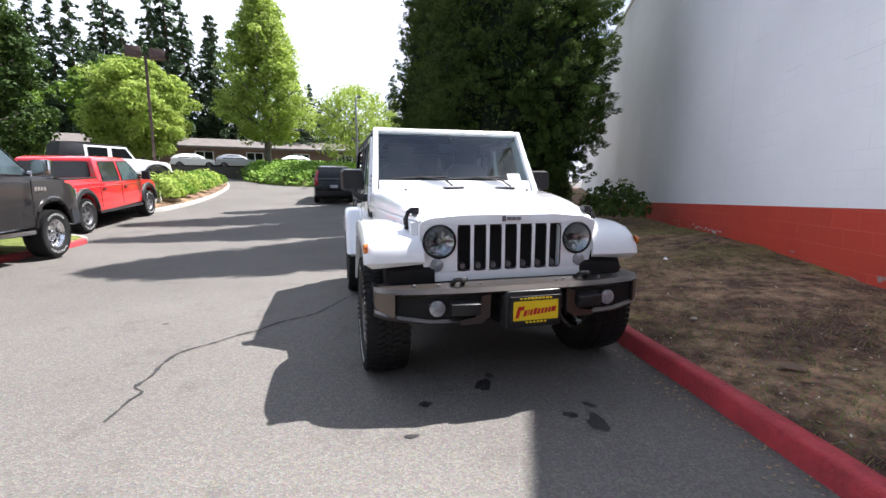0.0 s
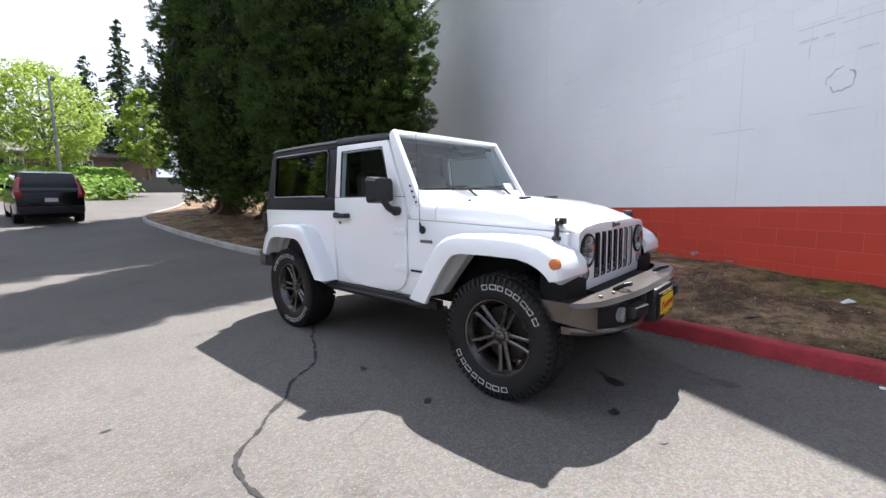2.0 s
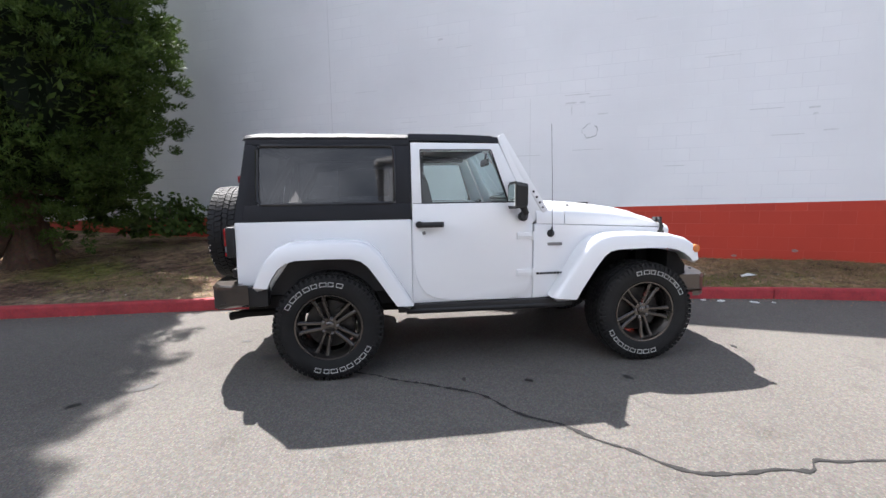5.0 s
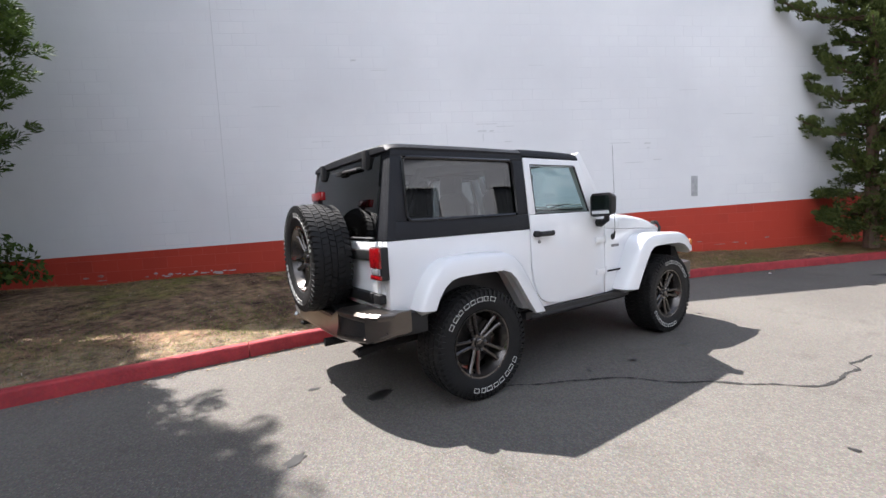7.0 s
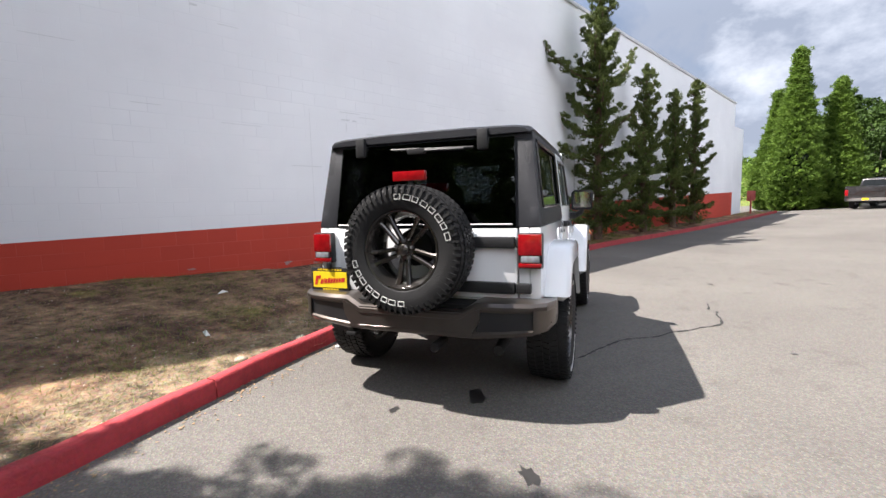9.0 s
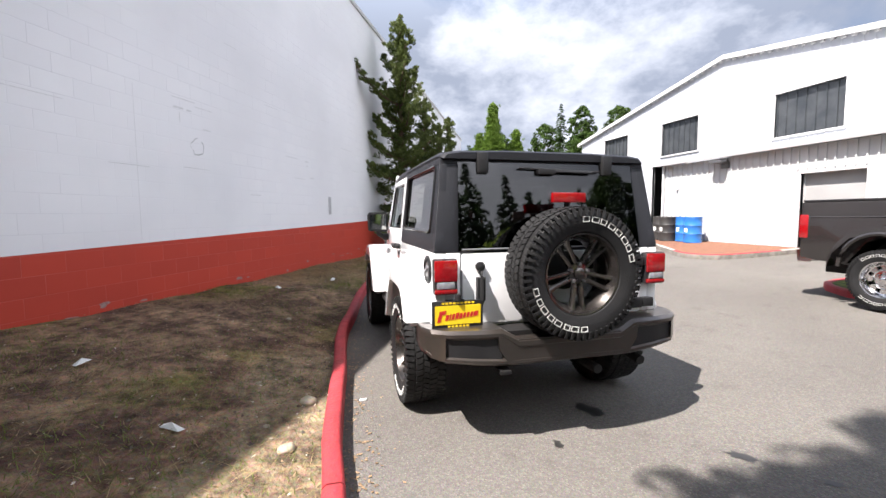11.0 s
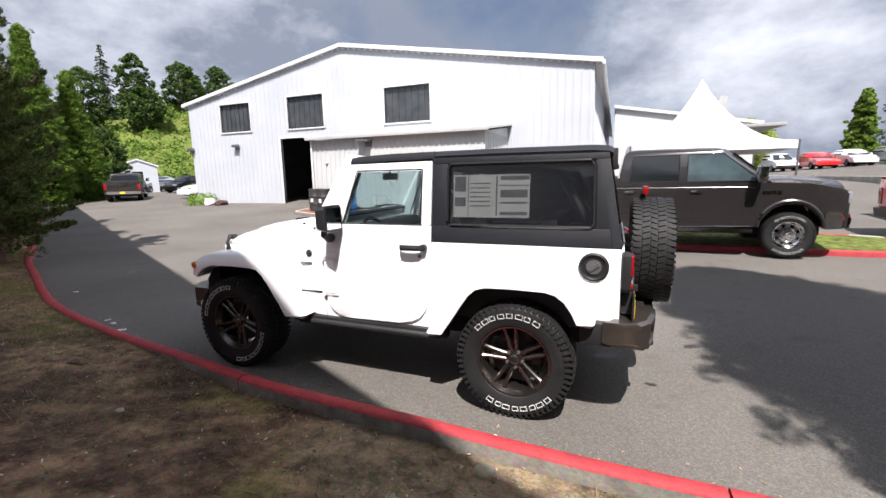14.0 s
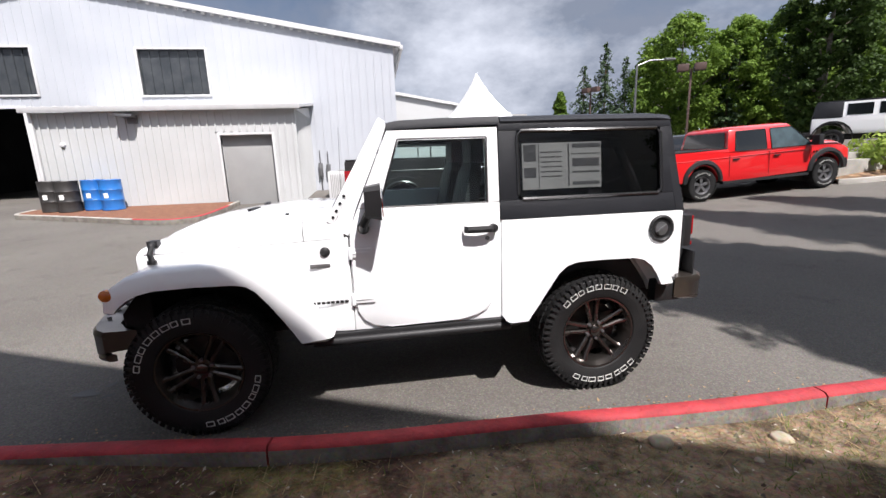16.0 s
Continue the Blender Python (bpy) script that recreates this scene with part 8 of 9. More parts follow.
def cedar(x, y, z, H, R, seed, label="tall dark evergreen with layered boughs", leaf=LEAF_CEDAR, boughs=330, tufts=17, per=34, low=0.35, size=0.068, group="dark evergreens by the wall", name="evergreen_tree", power=0.75, heart=0.70):
    """Evergreen of many separate boughs: each a lobe of tufts, gaps between the lobes shaded by an added dark shell."""
    rng = np.random.default_rng(seed)
    t = tree_base(name, label, x, y, group, z=z)

    def girth(f):
        return R * np.minimum(1, 0.50 + 2.6 * f) * np.maximum(1 - f, 0) ** power

    bm = bm_new()
    tr = 0.05 + R * 0.11
    tube(bm, [(0, 0, -0.15), (0.02, 0.01, 0.15), (0.03, 0.02, 0.6), (0, 0, 2.2), (0.05, 0, H * 0.9)], tr, 14, 0.15)
    for k in range(5):                              # spreading root feet
        a = k * 1.26 + 0.4
        tube(bm, [(0.5 * tr * math.cos(a), 0.5 * tr * math.sin(a), 0.55), (1.1 * tr * math.cos(a), 1.1 * tr * math.sin(a), 0.16), (1.7 * tr * math.cos(a), 1.7 * tr * math.sin(a), 0.02)], 0.3 * tr, 7, 0.5)
    # boughs at even steps round and up the stem
    k = np.arange(boughs)
    f = ((k + rng.uniform(0, 1, boughs)) / boughs) ** 1.12
    az = k * 2.399963 + rng.normal(0, 0.25, boughs)
    reach = girth(f) * rng.uniform(0.80, 1.04, boughs)
    tip = np.stack([reach * np.cos(az), reach * np.sin(az), low + (H - low) * f], 1)
    out = np.stack([np.cos(az), np.sin(az), 0.0 * az], 1)
    side = np.stack([-np.sin(az), np.cos(az), 0.0 * az], 1)
    for i in range(0, boughs, max(1, boughs // 90)):
        if f[i] < 0.6:
            p = tip[i]
            tube(bm, [(0, 0, p[2] + 0.25), (0.5 * p[0], 0.5 * p[1], p[2] - 0.02), (0.85 * p[0], 0.85 * p[1], p[2] + 0.02)], 0.04, 5, 0.3)
    part("trunk", bm, BARK, t, "reddish brown trunk and limbs")
    # each bough: tufts over a rounded, drooping fan
    span = (0.34 + 0.24 * rng.uniform(0, 1, boughs)) * (R / 2.8) ** 0.5 * (1.15 - 0.45 * f)
    u = rng.uniform(-1, 0.35, (boughs, tufts))
    w = rng.normal(0, 0.55, (boughs, tufts))
    h = rng.normal(0.0, 0.30, (boughs, tufts)) - 0.30 * np.abs(w) - 0.25 * u * u
    c = tip[:, None, :] + out[:, None, :] * (u * span[:, None] * 1.1)[:, :, None] + side[:, None, :] * (w * span[:, None])[:, :, None]
    c[:, :, 2] += h * span[:, None] * 1.1
    c = c.reshape(-1, 3)
    rad = rng.uniform(0.075, 0.15, len(c)) * (R / 2.8) ** 0.5 * (size / 0.068) ** 0.5
    p, d = clump_points(c, rad, per, rng, (1, 1, 0.75))
    o = np.repeat(np.repeat(out, tufts, 0), per, 0)
    v, fcs = needle_cloud(p, d * 0.7 + o * 0.8 + np.array([0, 0, 0.35]), size * 1.6, size * 0.34, rng, 0.45)
    # inner sprays; set well back, an added uneven closed heart coloured as gap shade
    m = boughs * 55
    f2 = rng.uniform(0, 1, m) ** 1.1
    a2 = rng.uniform(0, 2 * math.pi, m)
    q2 = girth(f2) * rng.uniform(heart + 0.02, heart + 0.16, m)
    c2 = np.stack([q2 * np.cos(a2), q2 * np.sin(a2), low + 0.25 + (H - low - 0.5) * f2], 1)
    v2, f2c = needle_cloud(c2, np.stack([np.cos(a2), np.sin(a2), 0.3 + 0 * a2], 1), size * 2.2, size * 0.8, rng, 0.8)
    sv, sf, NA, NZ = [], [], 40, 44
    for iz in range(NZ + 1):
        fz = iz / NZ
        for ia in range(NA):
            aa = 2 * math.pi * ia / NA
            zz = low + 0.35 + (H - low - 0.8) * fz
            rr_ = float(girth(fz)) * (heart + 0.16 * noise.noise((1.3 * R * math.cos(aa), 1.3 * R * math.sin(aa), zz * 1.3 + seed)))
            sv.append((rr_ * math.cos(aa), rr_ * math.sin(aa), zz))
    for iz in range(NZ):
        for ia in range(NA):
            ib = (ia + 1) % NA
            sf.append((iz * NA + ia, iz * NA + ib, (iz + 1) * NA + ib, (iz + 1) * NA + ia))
    raw("heart", sv, sf, LEAF_GAP_SHADE, t, "added dark shell coloured as shade between the boughs")
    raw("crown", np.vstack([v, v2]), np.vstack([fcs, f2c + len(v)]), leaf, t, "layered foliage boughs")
    return t


for (x, y, z, H, R, seed) in ((-5.20, 3.55, 0.42, 12.6, 2.65, 1), (-9.9, 4.1, 0.60, 16.3, 3.0, 2), (-12.9, 3.75, 0.75, 16.8, 2.6, 3), (-15.8, 5.4, 0.95, 16.0, 2.2, 4)):
    if seed == 1:
        cedar(x, y, z, H, R, seed, boughs=430, tufts=20, per=52, low=0.75, power=0.45, size=0.056)
    else:
        cedar(x, y, z, H, R, seed, boughs=300, tufts=15, per=30, low=0.7, size=0.085)


def juniper(x, y, z, H, seed, arms=34, spread_=1.25, long_arms=()):
    """Ragged conifer: near-level branches in loose tiers, tips turned up, tufts along each."""
    rng = np.random.default_rng(seed)
    t = tree_base("juniper_tree", "irregular dark juniper with ragged tiered branches against the wall", x, y, "junipers along the wall", z=z)
    bm = bm_new()
    lean = [Vector((0, 0, -0.1)), Vector((0.06, 0.03, H * 0.3)), Vector((-0.05, 0.02, H * 0.62)), Vector((0.04, 0.0, H * 0.985))]
    tube(bm, lean, 0.13, 8, 0.2)

    def stem(h):
        g = min(max(h / H, 0), 0.999) * 3
        i = int(g)
        return lean[i].lerp(lean[i + 1], g - i)

    cs, rs, ws = [], [], []

    def arm(h, a, ln, lift, curl):
        root, pts, bend = stem(h), [], rng.uniform(-0.5, 0.5)
        for i in range(8):
            u = i / 7
            r = ln * (u - 0.10 * u * u)
            pts.append(root + Vector((r * math.cos(a + bend * u), r * math.sin(a + bend * u), ln * (lift * u + curl * u ** 3))))
        tube(bm, pts, 0.030 + 0.012 * ln, 6, 0.25)
        n = int(17 * ln + 5)
        for i in range(n):
            u = 0.18 + 0.82 * (i + rng.uniform(0, 1)) / n
            j = min(int(u * 7), 6)
            p = pts[j].lerp(pts[j + 1], u * 7 - j)
            way = (pts[j + 1] - pts[j]).normalized()
            off = rng.normal(0, 1, 3) * np.array([0.12, 0.12, 0.045]) * (1.15 - 0.8 * u)
            cs.append(np.array(p) + off + np.array([0, 0, 0.03]))
            rs.append((0.065 + 0.10 * (1 - u)) * rng.uniform(0.75, 1.3))
            ws.append(np.array(way) + np.array([0, 0, 0.55]))

    for k in range(arms):
        g = (k + 0.5) / arms
        ln = spread_ * (0.78 + 0.30 * math.sin(3.1 * min(g * 2.2, 1))) * (1 - g) ** 0.62 * rng.uniform(0.62, 1.12) + 0.12
        arm(0.22 + H * 0.93 * g, k * 2.399963 + rng.uniform(-0.35, 0.35), ln, rng.uniform(-0.12, 0.22) + 0.35 * g, rng.uniform(0.10, 0.32) + 0.25 * g)
    for h, a, ln, lift, curl in long_arms:
        arm(h, a, ln, lift, curl)
    for i in range(int(46 * H)):                    # close growth round the stem
        u = rng.uniform(0, 1)
        a = rng.uniform(0, 6.28)
        q = (0.42 * (1 - u) ** 1.1 + 0.03) * rng.uniform(0.1, 1.0) * spread_
        b = stem(0.1 + u * (H - 0.12))
        cs.append(np.array([b.x + q * math.cos(a), b.y + q * math.sin(a), b.z]))
        rs.append(rng.uniform(0.08, 0.19) * (1.1 - 0.6 * u))
        ws.append(np.array([math.cos(a), math.sin(a), 0.6]))
    part("trunk", bm, BARK, t, "twisted trunk and arms")
    per = 46
    p, d = clump_points(np.array(cs), np.array(rs), per, rng, (1, 1, 0.7))
    d = 0.6 * d + np.repeat(np.array(ws), per, 0)
    v, f = needle_cloud(p, d, 0.095, 0.030, rng, 0.4)
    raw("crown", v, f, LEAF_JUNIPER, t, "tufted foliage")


WALLWARD = math.atan2(WD.y, WD.x)
juniper(10.25, -0.85, 0.28, 7.3, 11, 46, 1.75, ((4.75, WALLWARD + 3.0, 1.9, 0.05, 0.45), (4.6, WALLWARD - 0.15, 2.0, 0.18, 0.50), (5.1, WALLWARD + 3.3, 1.3, 0.2, 0.3)))
juniper(13.2, -2.25, 0.30, 5.6, 12, 30, 1.25, ((2.6, WALLWARD + 3.1, 1.0, 0.9, 0.4), (2.6, WALLWARD, 1.2, 0.9, 0.3)))
juniper(15.7, -3.45, 0.32, 5.2, 13, 28, 1.05, ((2.4, WALLWARD + 0.2, 1.0, 1.1, 0.3),))
juniper(17.7, -4.45, 0.33, 6.0, 14, 30, 1.15, ((2.6, WALLWARD + 3.0, 1.0, 1.0, 0.3),))


def broadleaf(x, y, z, H, R, seed, leaf, label, low=0.28, clumps=260, per=46, size=0.24, bark=BARK_GREY, name="broadleaf_tree", group="", shape="oval"):
    rng = np.random.default_rng(seed)
    t = tree_base(name, label, x, y, group, z=z)
    bm = bm_new()
    tube(bm, [(0, 0, -0.2), (0.04, 0, H * 0.2), (0.0, 0.05, H * 0.5), (0, 0, H * 0.9)], 0.022 * H, 8, 0.15)
    tips = []
    for k in range(16):
        zz = H * (low + 0.5 * k / 16)
        a = k * 2.4 + rng.uniform(-0.3, 0.3)
        ln = R * rng.uniform(0.6, 0.95)
        p1 = Vector((0.45 * ln * math.cos(a), 0.45 * ln * math.sin(a), zz + 0.25 * ln))
        p2 = Vector((ln * math.cos(a), ln * math.sin(a), zz + 0.62 * ln))
        tube(bm, [(0, 0, zz), p1, p2], 0.010 * H, 6, 0.2)
        tips += [np.array(p1), np.array(p2)]
    part("trunk", bm, bark, t, "trunk and limbs")
    u = rng.uniform(0, 1, clumps)
    zc = H * (low + (1 - low) * u)
    prof = np.sin(math.pi * np.clip(u * 0.93 + 0.07, 0, 1)) ** 0.6 if shape == "oval" else np.minimum(1, 0.45 + 3.5 * u) * (1 - u) ** 0.55
    a = rng.uniform(0, 2 * math.pi, clumps)
    q = R * prof * (1 + 0.2 * np.sin(3 * a + 5 * u + seed)) * rng.uniform(0.3, 1.05, clumps) ** 0.6
    c = np.vstack([np.stack([q * np.cos(a), q * np.sin(a), zc], 1), np.array(tips)])
    p, d = clump_points(c, rng.uniform(0.10, 0.21, len(c)) * R * 1.1, per, rng, (1, 1, 0.7))
    d[:, 2] += 0.6
    v, f = quads_cloud(p, d, size, size * 0.75, rng)
    raw("crown", v, f, leaf, t, "loose leafy crown")


def fir(x, y, z, H, R, seed, leaf=LEAF_FIR, label="tall dark fir far off", group="far firs", low=0.12):
    """Spire of whorled, drooping boughs with gaps between."""
    rng = np.random.default_rng(seed)
    t = tree_base("fir_tree", label, x, y, group, z=z)
    bm = bm_new()
    tube(bm, [(0, 0, -0.5), (0, 0, H * 0.5), (0, 0, H * 0.99)], 0.012 * H, 6, 0.1)
    part("trunk", bm, BARK, t, "straight trunk")
    tiers = 26
    cs, ds = [], []
    for k in range(tiers):
        f = k / tiers
        zz = H * (low + (1 - low) * f)
        n = int(9 - 5 * f)
        for j in range(n):
            a = rng.uniform(0, 6.28)
            ln = R * (1 - f) ** 0.85 * rng.uniform(0.55, 1.12) + 0.15
            m = int(10 + 40 * (1 - f))
            u = rng.uniform(0.08, 1, m)
            side = rng.normal(0, 0.10, m) * ln * (1.1 - u)
            c = np.stack([u * ln * math.cos(a) - side * math.sin(a), u * ln * math.sin(a) + side * math.cos(a), zz - 0.34 * ln * u ** 1.6 + rng.normal(0, 0.028 * R, m)], 1)
            cs.append(c)
            ds.append(np.tile([math.cos(a) * 0.3, math.sin(a) * 0.3, 1.0], (m, 1)))
    c, d = np.vstack(cs), np.vstack(ds)
    v, f = quads_cloud(c, d, 0.048 * H ** 0.9, 0.018 * H ** 0.9, rng, 0.6)
    raw("crown", v, f, leaf, t, "drooping needle boughs")


def shrub(x, y, z, R, H, seed, leaf, label, name="shrub", group="", size=0.10, n=900):
    rng = np.random.default_rng(seed)
    t = base(name, label, "shrub", Matrix.Translation((x, y, z)), group)
    bm = bm_new()
    for k in range(6):
        a = k * 1.05
        tube(bm, [(0, 0, -0.08), (0.3 * R * math.cos(a), 0.3 * R * math.sin(a), 0.4 * H), (0.6 * R * math.cos(a), 0.6 * R * math.sin(a), 0.8 * H)], 0.014, 5, 0.4)
    part("stems", bm, BARK, t)
    d = rng.normal(0, 1, (n, 3))
    d /= np.linalg.norm(d, axis=1)[:, None]
    d[:, 2] = np.abs(d[:, 2])
    k = 1 + 0.22 * np.sin(4 * np.arctan2(d[:, 1], d[:, 0]) + seed)
    p = d * np.array([R, R, H]) * (rng.uniform(0.5, 1.0, n) ** 0.5 * k)[:, None]
    v, f = quads_cloud(p, d, size, size * 0.6, rng)
    raw("leaves", v, f, leaf, t)


# far end of the wall: two bright cedars and a hedge of green
for (x, y, H, R, sd) in ((33.6, -13.0, 10.8, 2.3, 21), (37.5, -14.4, 9.0, 2.2, 22), (36.0, -12.6, 8.6, 2.0, 23), (34.6, -15.7, 8.7, 2.1, 24), (39.0, -17.6, 7.0, 1.8, 25)):
    cedar(x, y, float(ground_z(x, y)), H, R, sd, "bright green cone-shaped cedar at the wall's end", LEAF_HILL, 260, 12, 20, 0.2, 0.15, "cedars at the wall's end", "cedar_tree", 0.95, 0.8)
bm = bm_new()
tube(bm, [(0, 0, -0.1), (0, 0, 1.1)], 0.05, 8)
sg = base("red_sign", "small red notice board on a post", "sign", Matrix.Translation((27.9, -9.1, 0.35)))
part("post", bm, SIGN_RED, sg)
bm = bm_new()
box(bm, -0.02, 0.02, -0.22, 0.22, 0.75, 1.35)
part("board", bm, SIGN_RED, sg, "red board", 0.01)

# behind the road's head: maples, firs, long brown building, ivy bank
bank_pts = [(-27.5, 4.0), (-27.8, 0.0), (-28.6, -3.0), (-31.0, -5.4), (-34.5, -7.2), (-39, -8.6)]
bk = smooth_line(bank_pts, 0.8)
bkd = -side_of(bk)
bm = bm_new()
prof = [(0.0, 0.0), (0.5, 0.55), (2.0, 1.05), (5.0, 1.75), (9.0, 2.2), (13, 2.3)]
loft(bm, [[(p[0] - u * 0.93 + 0.0 * q[0], p[1] + u * 0.10, float(ground_z(p[0], p[1])) + h) for u, h in prof] for p, q in zip(bk, bkd)], closed=False)
tagged(part("ivy_bank", bm, LAWN, smooth=60), "green bank at the head of the road", "bank", kind="structure")
rng = np.random.default_rng(31)
n = 9000
i = rng.integers(0, len(bk), n)
u = rng.uniform(0, 9, n) ** 1.0
hh = np.interp(u, [k[0] for k in prof], [k[1] for k in prof])
pp = np.stack([bk[i, 0] - 0.93 * u + rng.normal(0, 0.25, n), bk[i, 1] + 0.1 * u + rng.normal(0, 0.35, n), ground_z(bk[i, 0], bk[i, 1]) + hh + 0.02 + rng.uniform(0, 0.22, n)], 1)
v, f = quads_cloud(pp, np.tile([0.5, 0, 1.0], (n, 1)), 0.30, 0.24, rng)
tagged(raw("ivy", v, f, LEAF_IVY), "dense bright green ivy on the bank", "ivy", kind="stuff")

broadleaf(-40.0, -6.7, 3.4, 16.0, 4.2, 41, LEAF_LIME, "tall lime green maple on the bank", 0.16, 620, 80, 0.24, group="young maples", shape="cone", name="maple_tree")
broadleaf(-33.0, -14.8, 2.5, 8.2, 3.4, 42, LEAF_LIME, "spreading lime green maple behind the upper lot", 0.18, 420, 80, 0.22, group="young maples", name="maple_tree")
broadleaf(-34.0, 1.3, 3.0, 6.8, 3.7, 43, LEAF_LIME, "spreading lime green sapling on the bank", 0.16, 300, 34, 0.20, group="young maples", name="maple_tree")
broadleaf(-33.0, 6.6, 3.0, 6.0, 1.7, 44, LEAF_LIME, "thin lime green sapling beside the evergreens", 0.10, 120, 30, 0.28, group="young maples", name="maple_tree")
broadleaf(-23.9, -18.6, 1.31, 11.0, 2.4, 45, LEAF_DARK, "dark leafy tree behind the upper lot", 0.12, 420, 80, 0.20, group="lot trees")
broadleaf(-44, -20, 3.5, 10, 4.2, 46, LEAF_GREEN, "green tree before the brown building", 0.15, 240, 40, 0.42, group="lot trees")
for k, (x, y, H, R) in enumerate(((-62, -42, 22, 4.0), (-60, -37.5, 17, 3.6), (-63, -34.5, 20, 3.8), (-60, -31, 20.5, 4.2), (-64, -29, 25, 4.4), (-60, -25.6, 18.5, 3.6), (-66, -22.5, 28, 5.0), (-62, -19.4, 21, 4.0), (-64, -16.2, 20, 3.8),
                                  (-62, -13.6, 16, 3.6), (-70, -10, 13, 4.0), (-58, -4.8, 11.0, 3.0), (-60, -2.0, 9.0, 3.0), (-58, 11.4, 17.0, 3.2), (-62, 8.8, 13.5, 3.2), (-60, 14.2, 13.0, 3.0), (-62, -3.4, 11.5, 2.6), (-61, -6.6, 10.5, 2.8), (-64, 0.8, 10.5, 2.8), (-60, 5.4, 9.5, 2.6), (-66, -1.0, 9.5, 2.6), (-64, 3.0, 9.0, 2.6), (-66, 9, 10, 3.0), (-62, -48, 24, 4.4), (-58, -44, 19, 3.8), (-67, -39, 22, 4.0), (-58, -22.8, 15, 3.2), (-69, -25.5, 24, 4.2), (-58, -28, 15, 3.0), (-70, -18, 22, 4.0))):
    fir(x, y, 4.2, H * 1.06, R * 1.3, 60 + k)
bb = base("brown_building", "long low brown building with shingle roof", "building", Matrix.Translation((-54, -10, 4.1)) @ Matrix.Rotation(radians(8), 4, "Z"))
bm = bm_new()
box(bm, -6, 0, -32, 24, -2, 2.2)
part("wall", bm, BROWN_WALL, bb, "brown sided wall", smooth=0)
bm = bm_new()
prism(bm, [(0.9, 2.0), (0.9, 2.25), (-3, 3.5), (-7, 2.25), (-7, 2.0), (-3, 3.3)], -33, 25)
part("roof", bm, BROWN_ROOF, bb, "weathered shingle roof", smooth=0)
for k in range(9):
    y = -29 + 5.6 * k
    bm = bm_new()
    box(bm, 0.0, 0.08, y, y + 2.0, 0.6, 1.7)
    w = part("window", bm, SHEET_TRIM, bb, "pale framed window", smooth=0)
    bm = bm_new()
    box(bm, 0.081, 0.09, y + 0.12, y + 0.94, 0.7, 1.6)
    box(bm, 0.081, 0.09, y + 1.06, y + 1.88, 0.7, 1.6)
    part("pane", bm, GLASS_DARK, w, smooth=0)
for k in range(8):
    rr = random.Random(k)
    shrub(-13.6 - 1.5 * k, -7.5 - 0.1 * k, float(ground_z(-14.2 - 1.5 * k, -8)) + 0.3, 0.95, 0.50 + 0.35 * rr.random(), 80 + k, LEAF_IVY if k % 2 else LEAF_LIME, "green shrub in the planter", group="planter shrubs", size=0.16, n=1500)
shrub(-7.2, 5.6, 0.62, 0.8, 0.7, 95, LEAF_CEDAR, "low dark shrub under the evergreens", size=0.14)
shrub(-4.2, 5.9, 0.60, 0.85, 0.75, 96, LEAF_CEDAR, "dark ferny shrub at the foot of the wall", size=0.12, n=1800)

# lamp posts
def lot_lamp(x, y, z, H, heading=0):
    t = base("lot_lamp", "tall dark lamp post with two brown box heads", "street lamp", Matrix.Translation((x, y, z)) @ Matrix.Rotation(radians(heading), 4, "Z"), "lot lamps")
    bm = bm_new()
    box(bm, -0.06, 0.06, -0.06, 0.06, -0.3, H)
    part("pole", bm, LAMP_BROWN, t, "square brown pole", 0.01)
    for s in (-1, 1):
        bm = bm_new()
        box(bm, -0.28, 0.28, min(s * 0.16, s * 0.80), max(s * 0.16, s * 0.80), H - 0.12, H + 0.30)
        part("lamp_head", bm, LAMP_BROWN, t, "brown box lamp head", 0.02)


lot_lamp(-19.5, -9.5, 1.31, 6.35, 20)
lot_lamp(-19.0, -23.0, 1.31, 5.25, 60)
lot_lamp(-18.8, -35.8, 1.1, 6.0, 30)


def arm_lamp(x, y, z, H, ax, ay):
    t = base("street_lamp", "pale steel street lamp with a curved arm", "street lamp", Matrix.Translation((x, y, z)), "street lamps")
    bm = bm_new()
    tube(bm, [(0, 0, -0.2), (0, 0, H)], 0.09, 8, 0.6)
    tube(bm, [(0, 0, H - 0.05), (ax * 0.4, ay * 0.4, H + 0.25), (ax, ay, H + 0.30)], 0.045, 6)
    part("pole", bm, STEEL, t, "tapered steel pole")
    bm = bm_new()
    box(bm, ax - 0.35, ax + 0.35, ay - 0.14, ay + 0.14, H + 0.26, H + 0.38)
    part("lamp_head", bm, STEEL, t, bevel=0.04)


arm_lamp(-14.6, -22.0, 1.1, 5.5, -2.1, 0.0)
arm_lamp(-26.5, 0.9, 1.6, 6.0, -1.4, 0.3)

# right-hand side at the end: trees behind the red pickup
for k, (x, y, H, R, leaf, sh) in enumerate(((-23.5, -30, 10.6, 3.3, LEAF_GREEN, "oval"), (-27.8, -29, 10.2, 2.7, LEAF_GREEN, "oval"), (-31.4, -28, 10.9, 3.2, LEAF_GREEN, "oval"), (-38.5, -27, 11.2, 3.6, LEAF_GREEN, "oval"),
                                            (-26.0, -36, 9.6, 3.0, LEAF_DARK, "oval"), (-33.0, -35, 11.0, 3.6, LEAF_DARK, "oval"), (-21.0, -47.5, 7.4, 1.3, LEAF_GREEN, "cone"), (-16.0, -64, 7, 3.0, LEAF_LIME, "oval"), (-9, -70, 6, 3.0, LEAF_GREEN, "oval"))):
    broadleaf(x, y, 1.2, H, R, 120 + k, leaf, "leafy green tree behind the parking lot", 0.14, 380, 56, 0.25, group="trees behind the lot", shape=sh)
